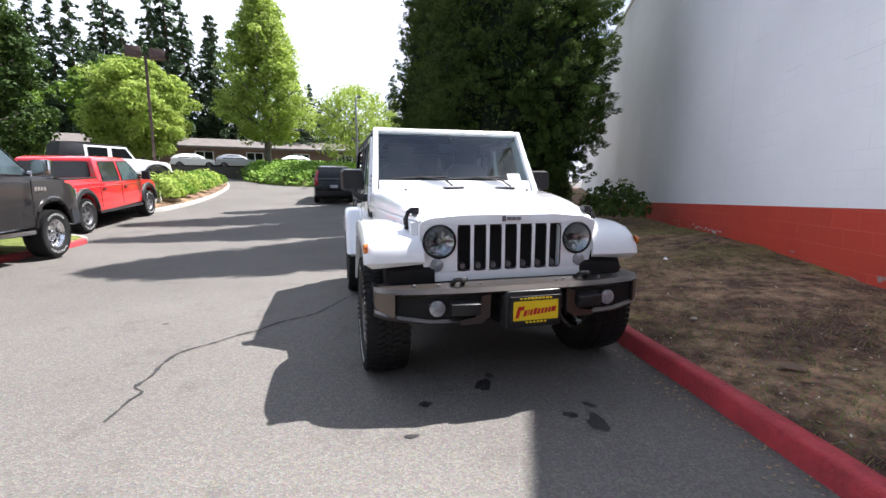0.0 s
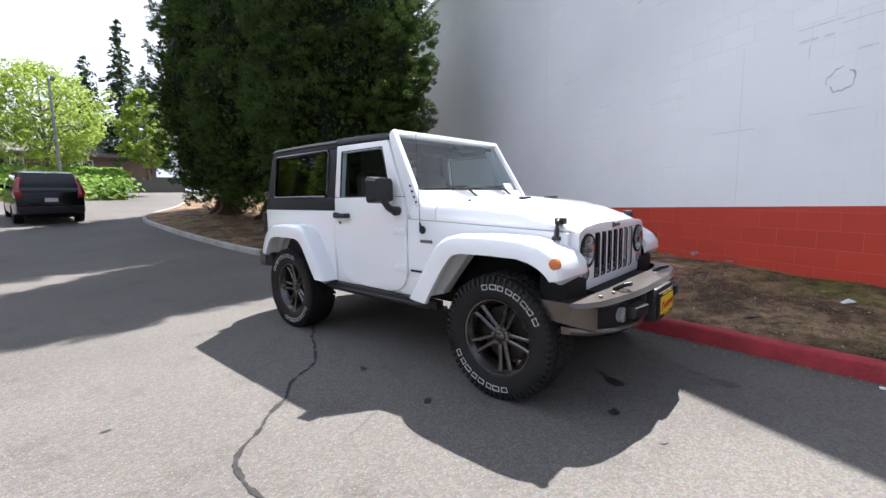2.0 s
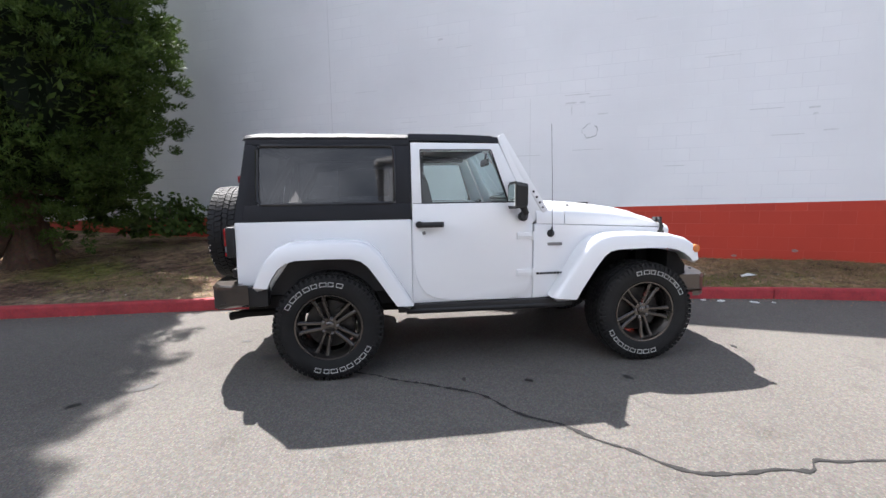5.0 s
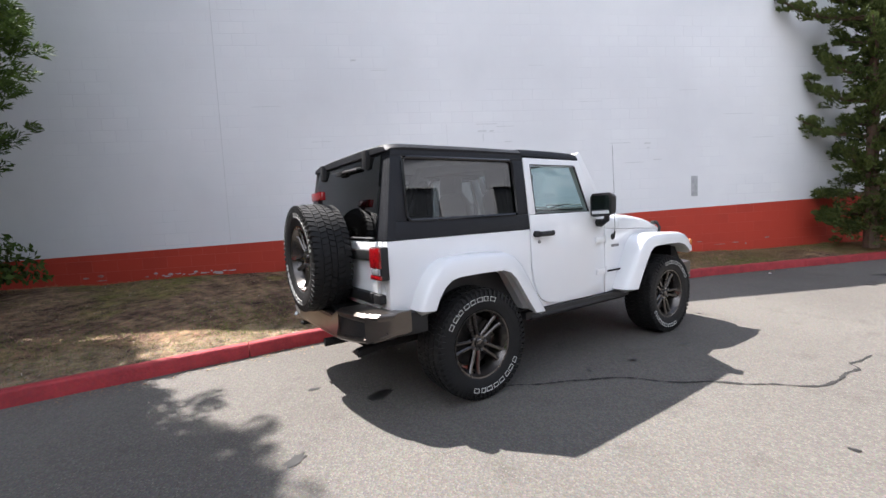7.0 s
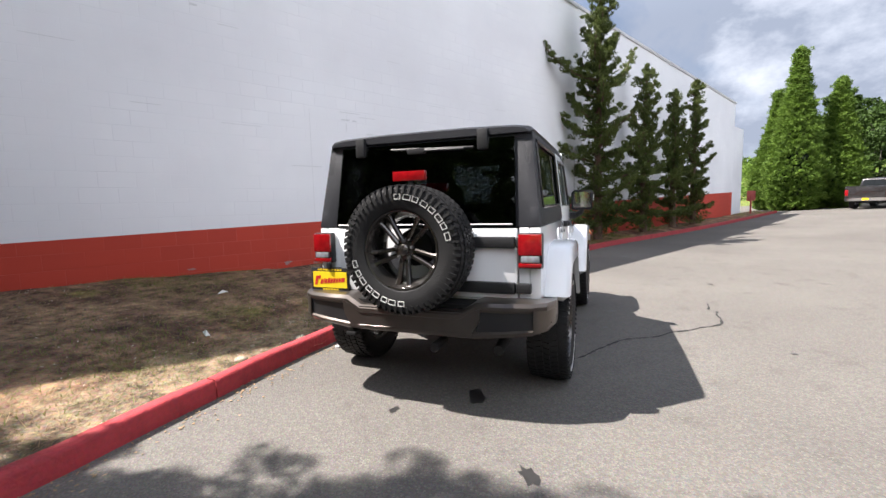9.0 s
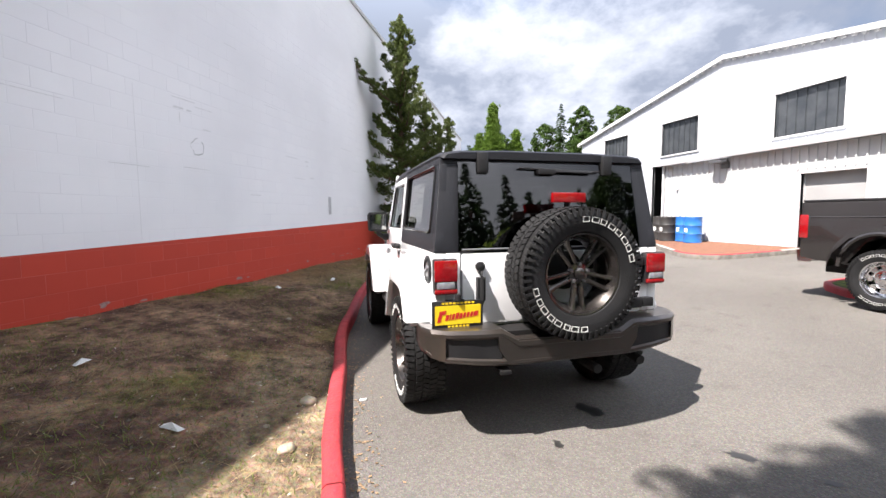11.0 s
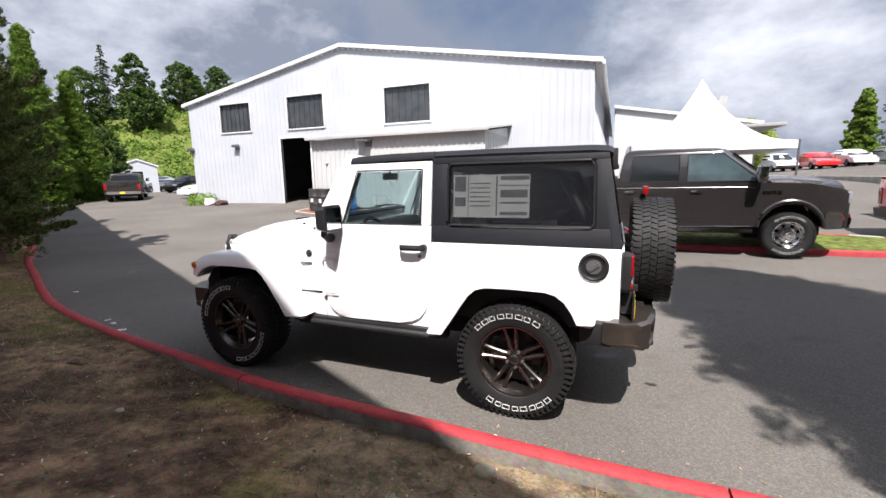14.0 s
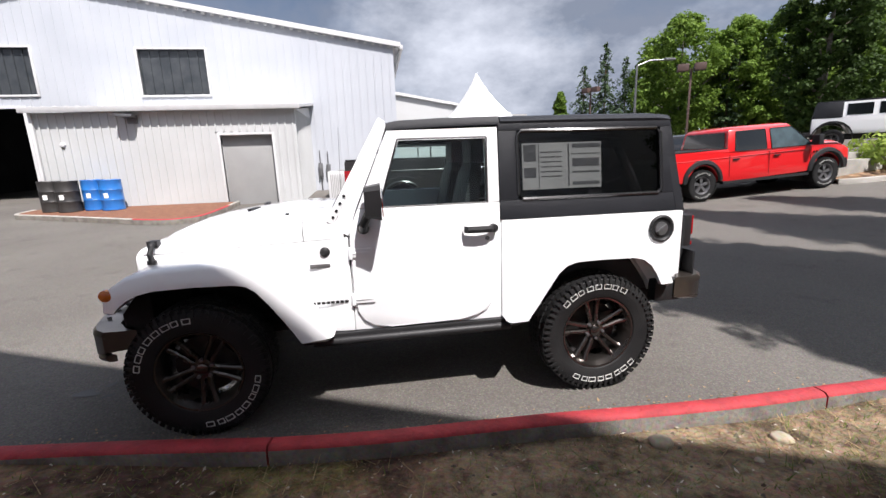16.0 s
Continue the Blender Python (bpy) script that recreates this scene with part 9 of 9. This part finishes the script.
for k, (x, y, H, R) in enumerate(((-28.0, -50, 13.8, 4.2), (-25.4, -50.5, 11.2, 3.5), (-30.8, -50, 12.2, 3.6), (-34.6, -27, 13.5, 1.9), (-36.4, -29, 14.5, 2.2), (-26.2, -28, 9.0, 1.3))):
    fir(x, y, 1.2, H, R, 140 + k, LEAF_FIR, "dark fir behind the parking lot", "firs behind the lot", 0.05)

# wooded hill past the workshop
hx, hy = np.meshgrid(np.linspace(46, 130, 30), np.linspace(-95, 25, 36), indexing="ij")
hz = 18.0 * np.exp(-(((hx - 100) / 34) ** 2)) * (0.75 + 0.35 * np.sin(hy * 0.06)) + 0.4
hz *= np.clip((hx - 44) / 22, 0, 1) ** 1.2
nx2, ny2 = hx.shape
ii = np.arange(nx2 * ny2).reshape(nx2, ny2)
tagged(raw("wooded_hill", np.stack([hx, hy, hz], -1).reshape(-1, 3), np.stack([ii[:-1, :-1], ii[1:, :-1], ii[1:, 1:], ii[:-1, 1:]], -1).reshape(-1, 4), LAWN, smooth=60), "green wooded hillside far off", "hill", kind="structure")
rng = np.random.default_rng(77)
n = 1500
sx, sy = rng.uniform(54, 110, n), rng.uniform(-92, 20, n)
sz = 18.0 * np.exp(-(((sx - 100) / 34) ** 2)) * (0.75 + 0.35 * np.sin(sy * 0.06)) + 0.4
sz *= np.clip((sx - 44) / 22, 0, 1) ** 1.2
p, d = clump_points(np.stack([sx, sy, sz + 0.4], 1), rng.uniform(0.9, 2.2, n), 40, rng, (1, 1, 0.75))
d[:, 2] += 0.7
v, f = quads_cloud(p, d, 0.50, 0.36, rng)
tagged(raw("hill_scrub", v, f, LEAF_HILL), "mass of green scrub on the hillside", "scrub", kind="stuff")
for k in range(26):
    r2 = random.Random(200 + k)
    x, y = r2.uniform(72, 112), -90 + 110 * k / 26 + r2.uniform(-3, 3)
    z = float(18.0 * math.exp(-(((x - 100) / 34) ** 2)) * (0.75 + 0.35 * math.sin(y * 0.06)) * min(max((x - 44) / 22, 0), 1) ** 1.2)
    if k % 6 == 3:
        fir(x, y, z, r2.uniform(10, 15), 2.8, 220 + k, LEAF_FIR, "dark fir on the hillside", "hillside firs", 0.1)
    else:
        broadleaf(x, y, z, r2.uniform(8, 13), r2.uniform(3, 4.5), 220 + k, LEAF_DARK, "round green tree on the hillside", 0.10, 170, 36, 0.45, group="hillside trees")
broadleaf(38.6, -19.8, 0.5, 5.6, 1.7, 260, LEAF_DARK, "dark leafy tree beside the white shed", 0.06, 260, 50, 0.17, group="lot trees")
# small white shed and parked cars past the workshop
shed = base("white_shed", "small white shed with shallow gable roof", "shed", Matrix.Translation((43, -25.2, float(ground_z(43, -25.2)))) @ Matrix.Rotation(radians(-32), 4, "Z") @ Matrix.Diagonal((0.5, 0.6, 0.95, 1)))
bm = bm_new()
prism(bm, [(-2.6, -0.2), (2.6, -0.2), (2.6, 2.6), (0, 3.2), (-2.6, 2.6)], -3, 3, "x")
part("wall", bm, SHEET_WHITE, shed, smooth=0)
bm = bm_new()
prism(bm, [(-2.8, 2.55), (0, 3.22), (2.8, 2.55), (2.8, 2.7), (0, 3.37), (-2.8, 2.7)], -3.2, 3.2, "x")
part("roof", bm, SHEET_TRIM, shed, smooth=0)
bm = bm_new()
box(bm, -3.03, -3.0, -0.6, 0.8, 1.0, 2.1)
part("window", bm, GLASS_DARK, shed, smooth=0)
for k, (x, y, hd, mat, lab) in enumerate(((26.0, -21.0, 78, PAINT_WHITE, "white car parked past the workshop"), (37.8, -27.5, 100, PAINT_BLACK, "black car parked past the workshop"), (42.5, -27.5, 100, PAINT_SILVER, "silver car parked past the workshop"))):
    hatch("parked_car", lab, "car", mat, tilt_pose(x, y, hd, wb=2.7), 4.6, 2.7, 1.5, 0.95, "sedan", "far parked cars")
for k, (x, y, hd, mat, lab, kd) in enumerate(((-8.2, -10.6, 179, PAINT_BLACK, "dark SUV parked behind the red pickup", "suv"), (-17.0, -46, 90, PAINT_RED, "red car in the far lot", "sedan"), (-19.6, -46.5, 90, PAINT_WHITE, "white car in the far lot", "sedan"), (-22.2, -46, 90, PAINT_SILVER, "silver car in the far lot", "sedan"),
                                              (-24.6, -47, 90, PAINT_BLACK, "black car in the far lot", "sedan"), (-14.5, -47, 90, PAINT_WHITE, "white car in the far lot", "suv"), (-27.0, -46.5, 90, PAINT_SILVER, "silver car in the far lot", "sedan"))):
    hatch("parked_car", lab, "car", mat, tilt_pose(x, y, hd, wb=2.7), 4.6, 2.7, 1.62 if kd == "suv" else 1.46, 1.0 if kd == "suv" else 0.93, kd, "far parked cars")
shrub(20.9, -14.0, float(ground_z(20.9, -14.0)), 0.85, 0.62, 97, LEAF_IVY, "rounded green bush at the workshop corner", size=0.12)

for x, y, hd, mat, lab in ((-46, -4.0, 95, PAINT_WHITE, "white car before the brown building"), (-46, -10.4, 95, PAINT_SILVER, "silver car before the brown building"), (-46, -14.6, 95, PAINT_WHITE, "white car parked by the brown building")):
    hatch("parked_car", lab, "car", mat, Matrix.Translation((x, y - 1.4, 3.45)) @ Matrix.Rotation(radians(hd), 4, "Z"), 4.6, 2.7, 1.46, 0.93, "sedan", "far parked cars")
bm = bm_new()
box(bm, -50, -42.5, -30, 12, 1.5, 3.45)
tagged(part("upper_terrace", bm, ASPHALT, smooth=0), "asphalt terrace before the brown building", "asphalt", kind="structure")

# ---- small things on the ground ----
def on_verge(x, y):
    """Height of the soil at a place."""
    k = int(np.argmin((kerb_line[:, 0] - x) ** 2 + (kerb_line[:, 1] - y) ** 2))
    row = rows_v[k]
    j = min(range(len(row)), key=lambda i: (row[i][0] - x) ** 2 + (row[i][1] - y) ** 2)
    return row[j][2]


def ribbon(name, keys, width, material, lift, label, category, jag=0.5, seed=3, step=0.03):
    """A ragged narrow strip lying on the ground."""
    rng = np.random.default_rng(seed)
    ln = smooth_line(keys, step)
    ln = ln + np.stack([np.interp(np.arange(len(ln)), np.arange(0, len(ln) + 4, 4), rng.normal(0, 0.008, len(range(0, len(ln) + 4, 4)))), np.interp(np.arange(len(ln)), np.arange(0, len(ln) + 4, 4), rng.normal(0, 0.008, len(range(0, len(ln) + 4, 4))))], 1)
    sd = side_of(ln)
    w = width * np.clip(1 + jag * rng.normal(0, 1, len(ln)), 0.25, 2.2)
    lo = ln - sd * w[:, None] / 2
    hi = ln + sd * w[:, None] / 2
    verts = np.vstack([np.c_[lo, ground_z(lo[:, 0], lo[:, 1]) + lift], np.c_[hi, ground_z(hi[:, 0], hi[:, 1]) + lift]])
    n = len(ln)
    faces = np.array([[i, i + 1, n + i + 1, n + i] for i in range(n - 1)])
    return tagged(raw(name, verts, faces, material), label, category, kind="structure")


CRACKLINE = [(0.10, -0.72), (0.24, -0.83), (0.49, -0.99), (0.71, -1.11), (0.88, -1.21), (1.02, -1.31), (1.10, -1.46), (1.20, -1.59), (1.32, -1.68), (1.41, -1.76), (1.52, -1.92), (1.64, -2.03), (1.74, -2.17), (1.85, -2.26), (2.04, -2.30), (2.22, -2.29), (2.38, -2.33), (2.48, -2.25), (2.60, -2.28), (2.80, -2.31)]
ribbon("crack", CRACKLINE, 0.019, CRACK, 0.004, "ragged dark crack running across the asphalt", "crack")


def blot(x, y, r, seed, material=STAIN, name="oil_stain", label="small dark oil spot on the asphalt", squash=0.6, lift=0.004, group="oil spots"):
    rr = random.Random(seed)
    bm = bm_new()
    ang = rr.uniform(0, 3.14)
    vs = []
    for k in range(14):
        a = 2 * math.pi * k / 14
        q = r * rr.uniform(0.55, 1.15)
        px, py = q * math.cos(a), squash * q * math.sin(a)
        X, Y = x + px * math.cos(ang) - py * math.sin(ang), y + px * math.sin(ang) + py * math.cos(ang)
        vs.append(bm.verts.new((X, Y, float(ground_z(X, Y)) + lift)))
    bm.faces.new(vs)
    tagged(part(name, bm, material, smooth=0), label, "stain", group, "structure")


for k, (x, y, r) in enumerate(((2.90, -0.21, 0.09), (2.78, -0.12, 0.05), (3.47, 0.23, 0.10), (3.36, 0.13, 0.05), (3.30, 0.30, 0.05), (2.12, -1.2, 0.045), (1.40, -1.14, 0.04), (-1.61, -1.05, 0.06), (-1.29, -0.83, 0.085), (2.6, -0.55, 0.05), (3.05, -0.62, 0.05), (0.95, -1.05, 0.03), (3.35, -0.75, 0.04), (2.2, -0.4, 0.06), (-0.55, -0.35, 0.12), (-0.9, 0.1, 0.05), (4.2, -2.6, 0.05), (1.0, -2.6, 0.03), (6.5, -1.6, 0.10), (7.6, -1.5, 0.12))):
    blot(x, y, r, k)

# stones, scraps and litter
for k, (x, y, r) in enumerate(((0.0, 1.57, 0.06), (-0.62, 1.66, 0.05), (-0.35, 1.80, 0.022), (0.35, 1.95, 0.03), (2.4, 1.9, 0.03))):
    rr = np.random.default_rng(300 + k)
    bm = bm_new()
    bmesh.ops.create_icosphere(bm, subdivisions=2, radius=r)
    for v in bm.verts:
        v.co *= 1 + 0.25 * noise.noise(v.co * (2.0 / r) + Vector((k, 0, 0)))
        v.co.z *= 0.55 if r < 0.1 else 0.12
    st = part("stone", bm, STONE if r < 0.1 else HARD_SOIL, smooth=50)
    st.location = (x, y, on_verge(x, y) + r * 0.15)
    tagged(st, "pale rounded stone half sunk in the verge" if r < 0.1 else "flat slab of hardened soil on the verge", "stone", "verge stones")
for k, (x, y, w, h, a) in enumerate(((3.47, 1.56, 0.14, 0.06, 20), (5.4, 1.35, 0.2, 0.08, -10), (4.1, 2.2, 0.12, 0.05, 40), (-0.4, 2.3, 0.15, 0.04, 60), (0.6, 3.2, 0.12, 0.05, -30))):
    bm = bm_new()
    pts = [(-w / 2, -h / 2), (w / 2, -h / 2.4), (w / 2.2, h / 2), (-w / 2.3, h / 2.2)]
    lo = [bm.verts.new((px, py, 0.012 * math.sin(9 * px))) for px, py in pts]
    mid = bm.verts.new((0, 0, 0.035))
    for i in range(4):
        bm.faces.new((lo[i], lo[(i + 1) % 4], mid))
    sc = part("paper_scrap", bm, PAPER if k != 0 else BROWN_WALL, smooth=0)
    sc.matrix_world = pose(x, y, on_verge(x, y) + 0.02, 0, 0, a)
    tagged(sc, "crumpled paper scrap lying on the soil", "litter", "paper scraps")
for k, (x, y, w, a) in enumerate(((4.42, 0.66, 0.11, 30), (4.75, 0.53, 0.09, -20), (4.25, 0.74, 0.06, 10), (4.95, 0.47, 0.06, 60), (0.05, 1.18, 0.05, 80), (6.9, -0.25, 0.07, 10))):
    bm = bm_new()
    box(bm, -w / 2, w / 2, -w / 4, w / 4, 0, 0.012)
    sc = part("paper_scrap", bm, PAPER, None, bevel=0.004)
    sc.matrix_world = pose(x, y, float(ground_z(x, y)) + 0.002, 0, 4, a)
    tagged(sc, "pale paper scrap in the gutter", "litter", "paper scraps")
# pale flat board on the verge behind the car
bm = bm_new()
prism(bm, [(-0.55, -0.12), (0.3, -0.16), (0.6, -0.05), (0.5, 0.12), (-0.4, 0.14)], 0.0, 0.10, "z")
bd = part("flat_rock", bm, STONE, None, bevel=0.02)
bd.matrix_world = pose(-6.2, 3.35, on_verge(-6.2, 3.35) - 0.01, 0, 0, 75)
tagged(bd, "pale flat rock on the verge", "rock")

# grass and litter on the verge: uncounted
rng = np.random.default_rng(55)
allv = np.array(rows_v)
nk, nj = allv.shape[:2]


def verge_scatter(n, patch, lo, hi, x0=-12, x1=12):
    """Random places on the soil where a patch noise allows."""
    out_ = []
    sel = np.where((allv[:, 0, 0] > x0) & (allv[:, 0, 0] < x1))[0]
    while len(out_) < n:
        i = int(rng.choice(sel[:-1]))
        j = int(rng.integers(0, nj - 1))
        a, b = rng.uniform(), rng.uniform()
        p = allv[i, j] * (1 - a) * (1 - b) + allv[i + 1, j] * a * (1 - b) + allv[i, j + 1] * (1 - a) * b + allv[i + 1, j + 1] * a * b
        if lo < noise.noise((p[0] * patch, p[1] * patch, 5.0)) + 0.25 * rng.normal() < hi:
            out_.append(p)
    return np.array(out_)


def blades(name, pts, height, width, material, label, lie=0.6):
    n = len(pts)
    a = rng.uniform(0, 6.28, n)
    h = height * rng.uniform(0.4, 1.3, n)
    d = rng.normal(0, lie, (n, 2)) * h[:, None]
    s = np.stack([np.cos(a), np.sin(a)], 1) * width / 2
    z = pts[:, 2]
    v = np.stack([np.c_[pts[:, :2] - s, z - 0.01], np.c_[pts[:, :2] + s, z - 0.01], np.c_[pts[:, :2] + d, z + h]], 1).reshape(-1, 3)
    tagged(raw(name, v, np.arange(3 * n).reshape(n, 3), material), label, "grass", kind="stuff")


dry = verge_scatter(60000, 0.8, 0.12, 9)
dry = dry[(dry[:, 0] < -1.6) | (dry[:, 0] > 4.2) | (rng.uniform(0, 1, len(dry)) < 0.30)]    # worn thin beside the car
blades("dry_grass", dry, 0.040, 0.0068, GRASS_DRY, "dry flattened grass on the verge", 1.7)
blades("green_grass", verge_scatter(26000, 0.62, 0.22, 9), 0.040, 0.0062, GRASS_GREEN, "thin green grass on the verge", 0.9)
pts = verge_scatter(9000, 0.9, -9, 9, -14, 10)
v, f = quads_cloud(pts + np.array([0, 0, 0.01]), np.tile([0, 0, 2.0], (len(pts), 1)), 0.024, 0.012, rng)
tagged(raw("leaf_litter", v, f, LITTER), "scattered dead leaves and twigs on the verge", "litter", kind="stuff")
# pale chips and bits of bark
pts = verge_scatter(1500, 0.9, -9, 9, -8, 8)
v, f = quads_cloud(pts + np.array([0, 0, 0.012]), np.tile([0, 0, 2.0], (len(pts), 1)), 0.026, 0.010, rng)
tagged(raw("bark_chips", v, f, CHIP), "pale wood chips strewn over the soil", "chips", kind="stuff")
# clods of soil
pts = verge_scatter(2600, 0.7, -9, 0.15, -8, 8)
oct_v = np.array([(1, 0, 0), (0, 1, 0), (-1, 0, 0), (0, -1, 0), (0, 0, 0.8), (0, 0, -0.5)])
oct_f = np.array([(0, 1, 4), (1, 2, 4), (2, 3, 4), (3, 0, 4), (1, 0, 5), (2, 1, 5), (3, 2, 5), (0, 3, 5)])
sizes = 0.006 + 0.014 * rng.uniform(0, 1, len(pts)) ** 3
v = (pts[:, None, :] + oct_v[None] * sizes[:, None, None] * rng.uniform(0.6, 1.4, (len(pts), 6, 1))).reshape(-1, 3)
f = (oct_f[None] + 6 * np.arange(len(pts))[:, None, None]).reshape(-1, 3)
tagged(raw("soil_clods", v, f, HARD_SOIL), "small clods and grit on the bare soil", "clods", kind="stuff")
# leaves and grit in the gutter
i = rng.integers(0, len(kerb_line) - 1, 4500)
i = i[(kerb_line[i, 0] > -6) & (kerb_line[i, 0] < 9)]
off = -np.abs(rng.normal(0.0, 0.10, len(i))) - 0.01
px = kerb_line[i] + kerb_side[i] * off[:, None] + rng.normal(0, 0.08, (len(i), 2)) * np.array([1, 0.2])
v, f = quads_cloud(np.c_[px, ground_z(px[:, 0], px[:, 1]) + 0.006], np.tile([0, 0, 4.0], (len(px), 1)), 0.028, 0.014, rng)
tagged(raw("gutter_litter", v, f, LITTER), "dry leaf scraps along the kerb", "litter", kind="stuff")

# marks on the long wall: patches, seams, a plate
def on_wall(name, pts, material, label, category, lift=0.004, group=""):
    bm = bm_new()
    bm.faces.new([bm.verts.new((s, -lift, z)) for s, z in pts])
    o = part(name, bm, material, smooth=0)
    o.matrix_world = WALL_M
    tagged(o, label, category, group, "structure")


PATCH = surf("grey mortar patch", (0.50, 0.51, 0.52), (0.38, 0.39, 0.40), 14, 0.9, 0.6, 60)
SCUFF = surf("grey scuff", (0.60, 0.61, 0.62), (0.72, 0.73, 0.74), 30, 0.9)
rr = random.Random(5)
def ragged_ring(s0, z0, r, wide):
    """Broken rim of a filled hole in the wall."""
    bm = bm_new()
    n = 22
    rim = [(r * rr.uniform(0.86, 1.12), wide * rr.uniform(0.5, 1.6)) for k in range(n)]
    inner, outer = [], []
    for k, (q, w) in enumerate(rim):
        a = 2 * math.pi * k / n
        inner.append(bm.verts.new((s0 + (q - w) * math.cos(a), -0.004, z0 + (q - w) * math.sin(a))))
        outer.append(bm.verts.new((s0 + q * math.cos(a), -0.004, z0 + q * math.sin(a))))
    for k in range(n):
        if k not in (3, 4, 12):
            j = (k + 1) % n
            bm.faces.new((inner[k], inner[j], outer[j], outer[k]))
    o = part("mortar_patch", bm, PATCH, smooth=0)
    o.matrix_world = WALL_M
    tagged(o, "round filled hole with a broken grey rim in the white wall", "patch", "", "structure")


ragged_ring(2.73, 2.39, 0.125, 0.011)
on_wall("vent_plate", [(6.85, 1.42), (7.0, 1.42), (7.0, 1.84), (6.85, 1.84)], PATCH, "small grey cover plate on the white wall", "cover plate")
for k, (s, z, w, h) in enumerate(((0.0, 4.19, 0.10, 0.035), (0.35, 4.02, 0.30, 0.016), (2.30, 3.00, 0.42, 0.014), (2.32, 2.86, 0.18, 0.03), (2.55, 2.86, 0.10, 0.025), (2.42, 2.66, 0.014, 0.16), (2.85, 2.65, 0.16, 0.022), (2.7, 2.95, 0.35, 0.012), (1.35, 2.01, 0.55, 0.012), (2.45, 2.07, 0.50, 0.012),
                                  (5.05, 2.56, 0.45, 0.014), (5.80, 2.53, 0.14, 0.03), (5.86, 2.44, 0.06, 0.03), (5.35, 2.16, 0.42, 0.014), (6.0, 2.20, 0.18, 0.02), (7.6, 3.1, 0.7, 0.010), (3.9, 1.75, 0.3, 0.012), (-1.8, 3.4, 0.5, 0.008), (0.3, 2.6, 0.6, 0.008), (8.3, 2.6, 0.5, 0.010), (4.4, 3.4, 0.5, 0.010), (6.6, 3.6, 0.4, 0.012), (-0.8, 2.75, 0.35, 0.010), (3.4, 4.1, 0.3, 0.014))):
    on_wall("wall_scuff", [(s, z), (s + w, z + 0.2 * h), (s + w, z + h), (s + 0.3 * w, z + 1.1 * h), (s, z + 0.8 * h)], SCUFF, "thin grey scuff on the white paint", "scuff", group="wall scuffs")
on_wall("wall_seam", [(-2.36, 1.0), (-2.35, 1.0), (-2.345, 5.6), (-2.355, 5.6)], SCUFF, "fine vertical crack in the white wall", "seam")
on_wall("wall_seam", [(1.72, 1.1), (1.727, 1.1), (1.722, 3.0), (1.716, 3.0)], SCUFF, "fine vertical crack in the white wall", "seam")
FLAKE = surf("bare render", (0.34, 0.26, 0.24), (0.30, 0.14, 0.12), 20, 0.95, 0.6, 60)
for k in range(26):
    s = rr.uniform(-5, 9)
    z = 0.34 + 0.02 * (-s) * (s < 2) + rr.uniform(-0.06, 0.12)
    w, h = rr.uniform(0.03, 0.12), rr.uniform(0.010, 0.03)
    on_wall("paint_flake", [(s + w * math.cos(a) * rr.uniform(0.6, 1), z + h * math.sin(a) * rr.uniform(0.6, 1)) for a in [2 * math.pi * q / 9 for q in range(9)]], FLAKE, "pale flaked spot at the foot of the red band", "flake", group="paint flakes")
# bare strip where the paint has peeled off the foot of the wall
for k in range(16):
    s0 = -3.65 + 1.35 * k / 16 + rr.uniform(-0.05, 0.05)
    w, h, up = rr.uniform(0.015, 0.085), rr.uniform(0.008, 0.034), rr.uniform(-0.03, 0.035)
    on_wall("paint_flake", [(s0 + w * math.cos(a) * rr.uniform(0.6, 1), 0.495 + up + h * math.sin(a) * rr.uniform(0.5, 1)) for a in [2 * math.pi * q / 9 for q in range(9)]], PATCH, "pale peeled strip at the foot of the red band", "flake", 0.005 + 0.0004 * k, "paint flakes")
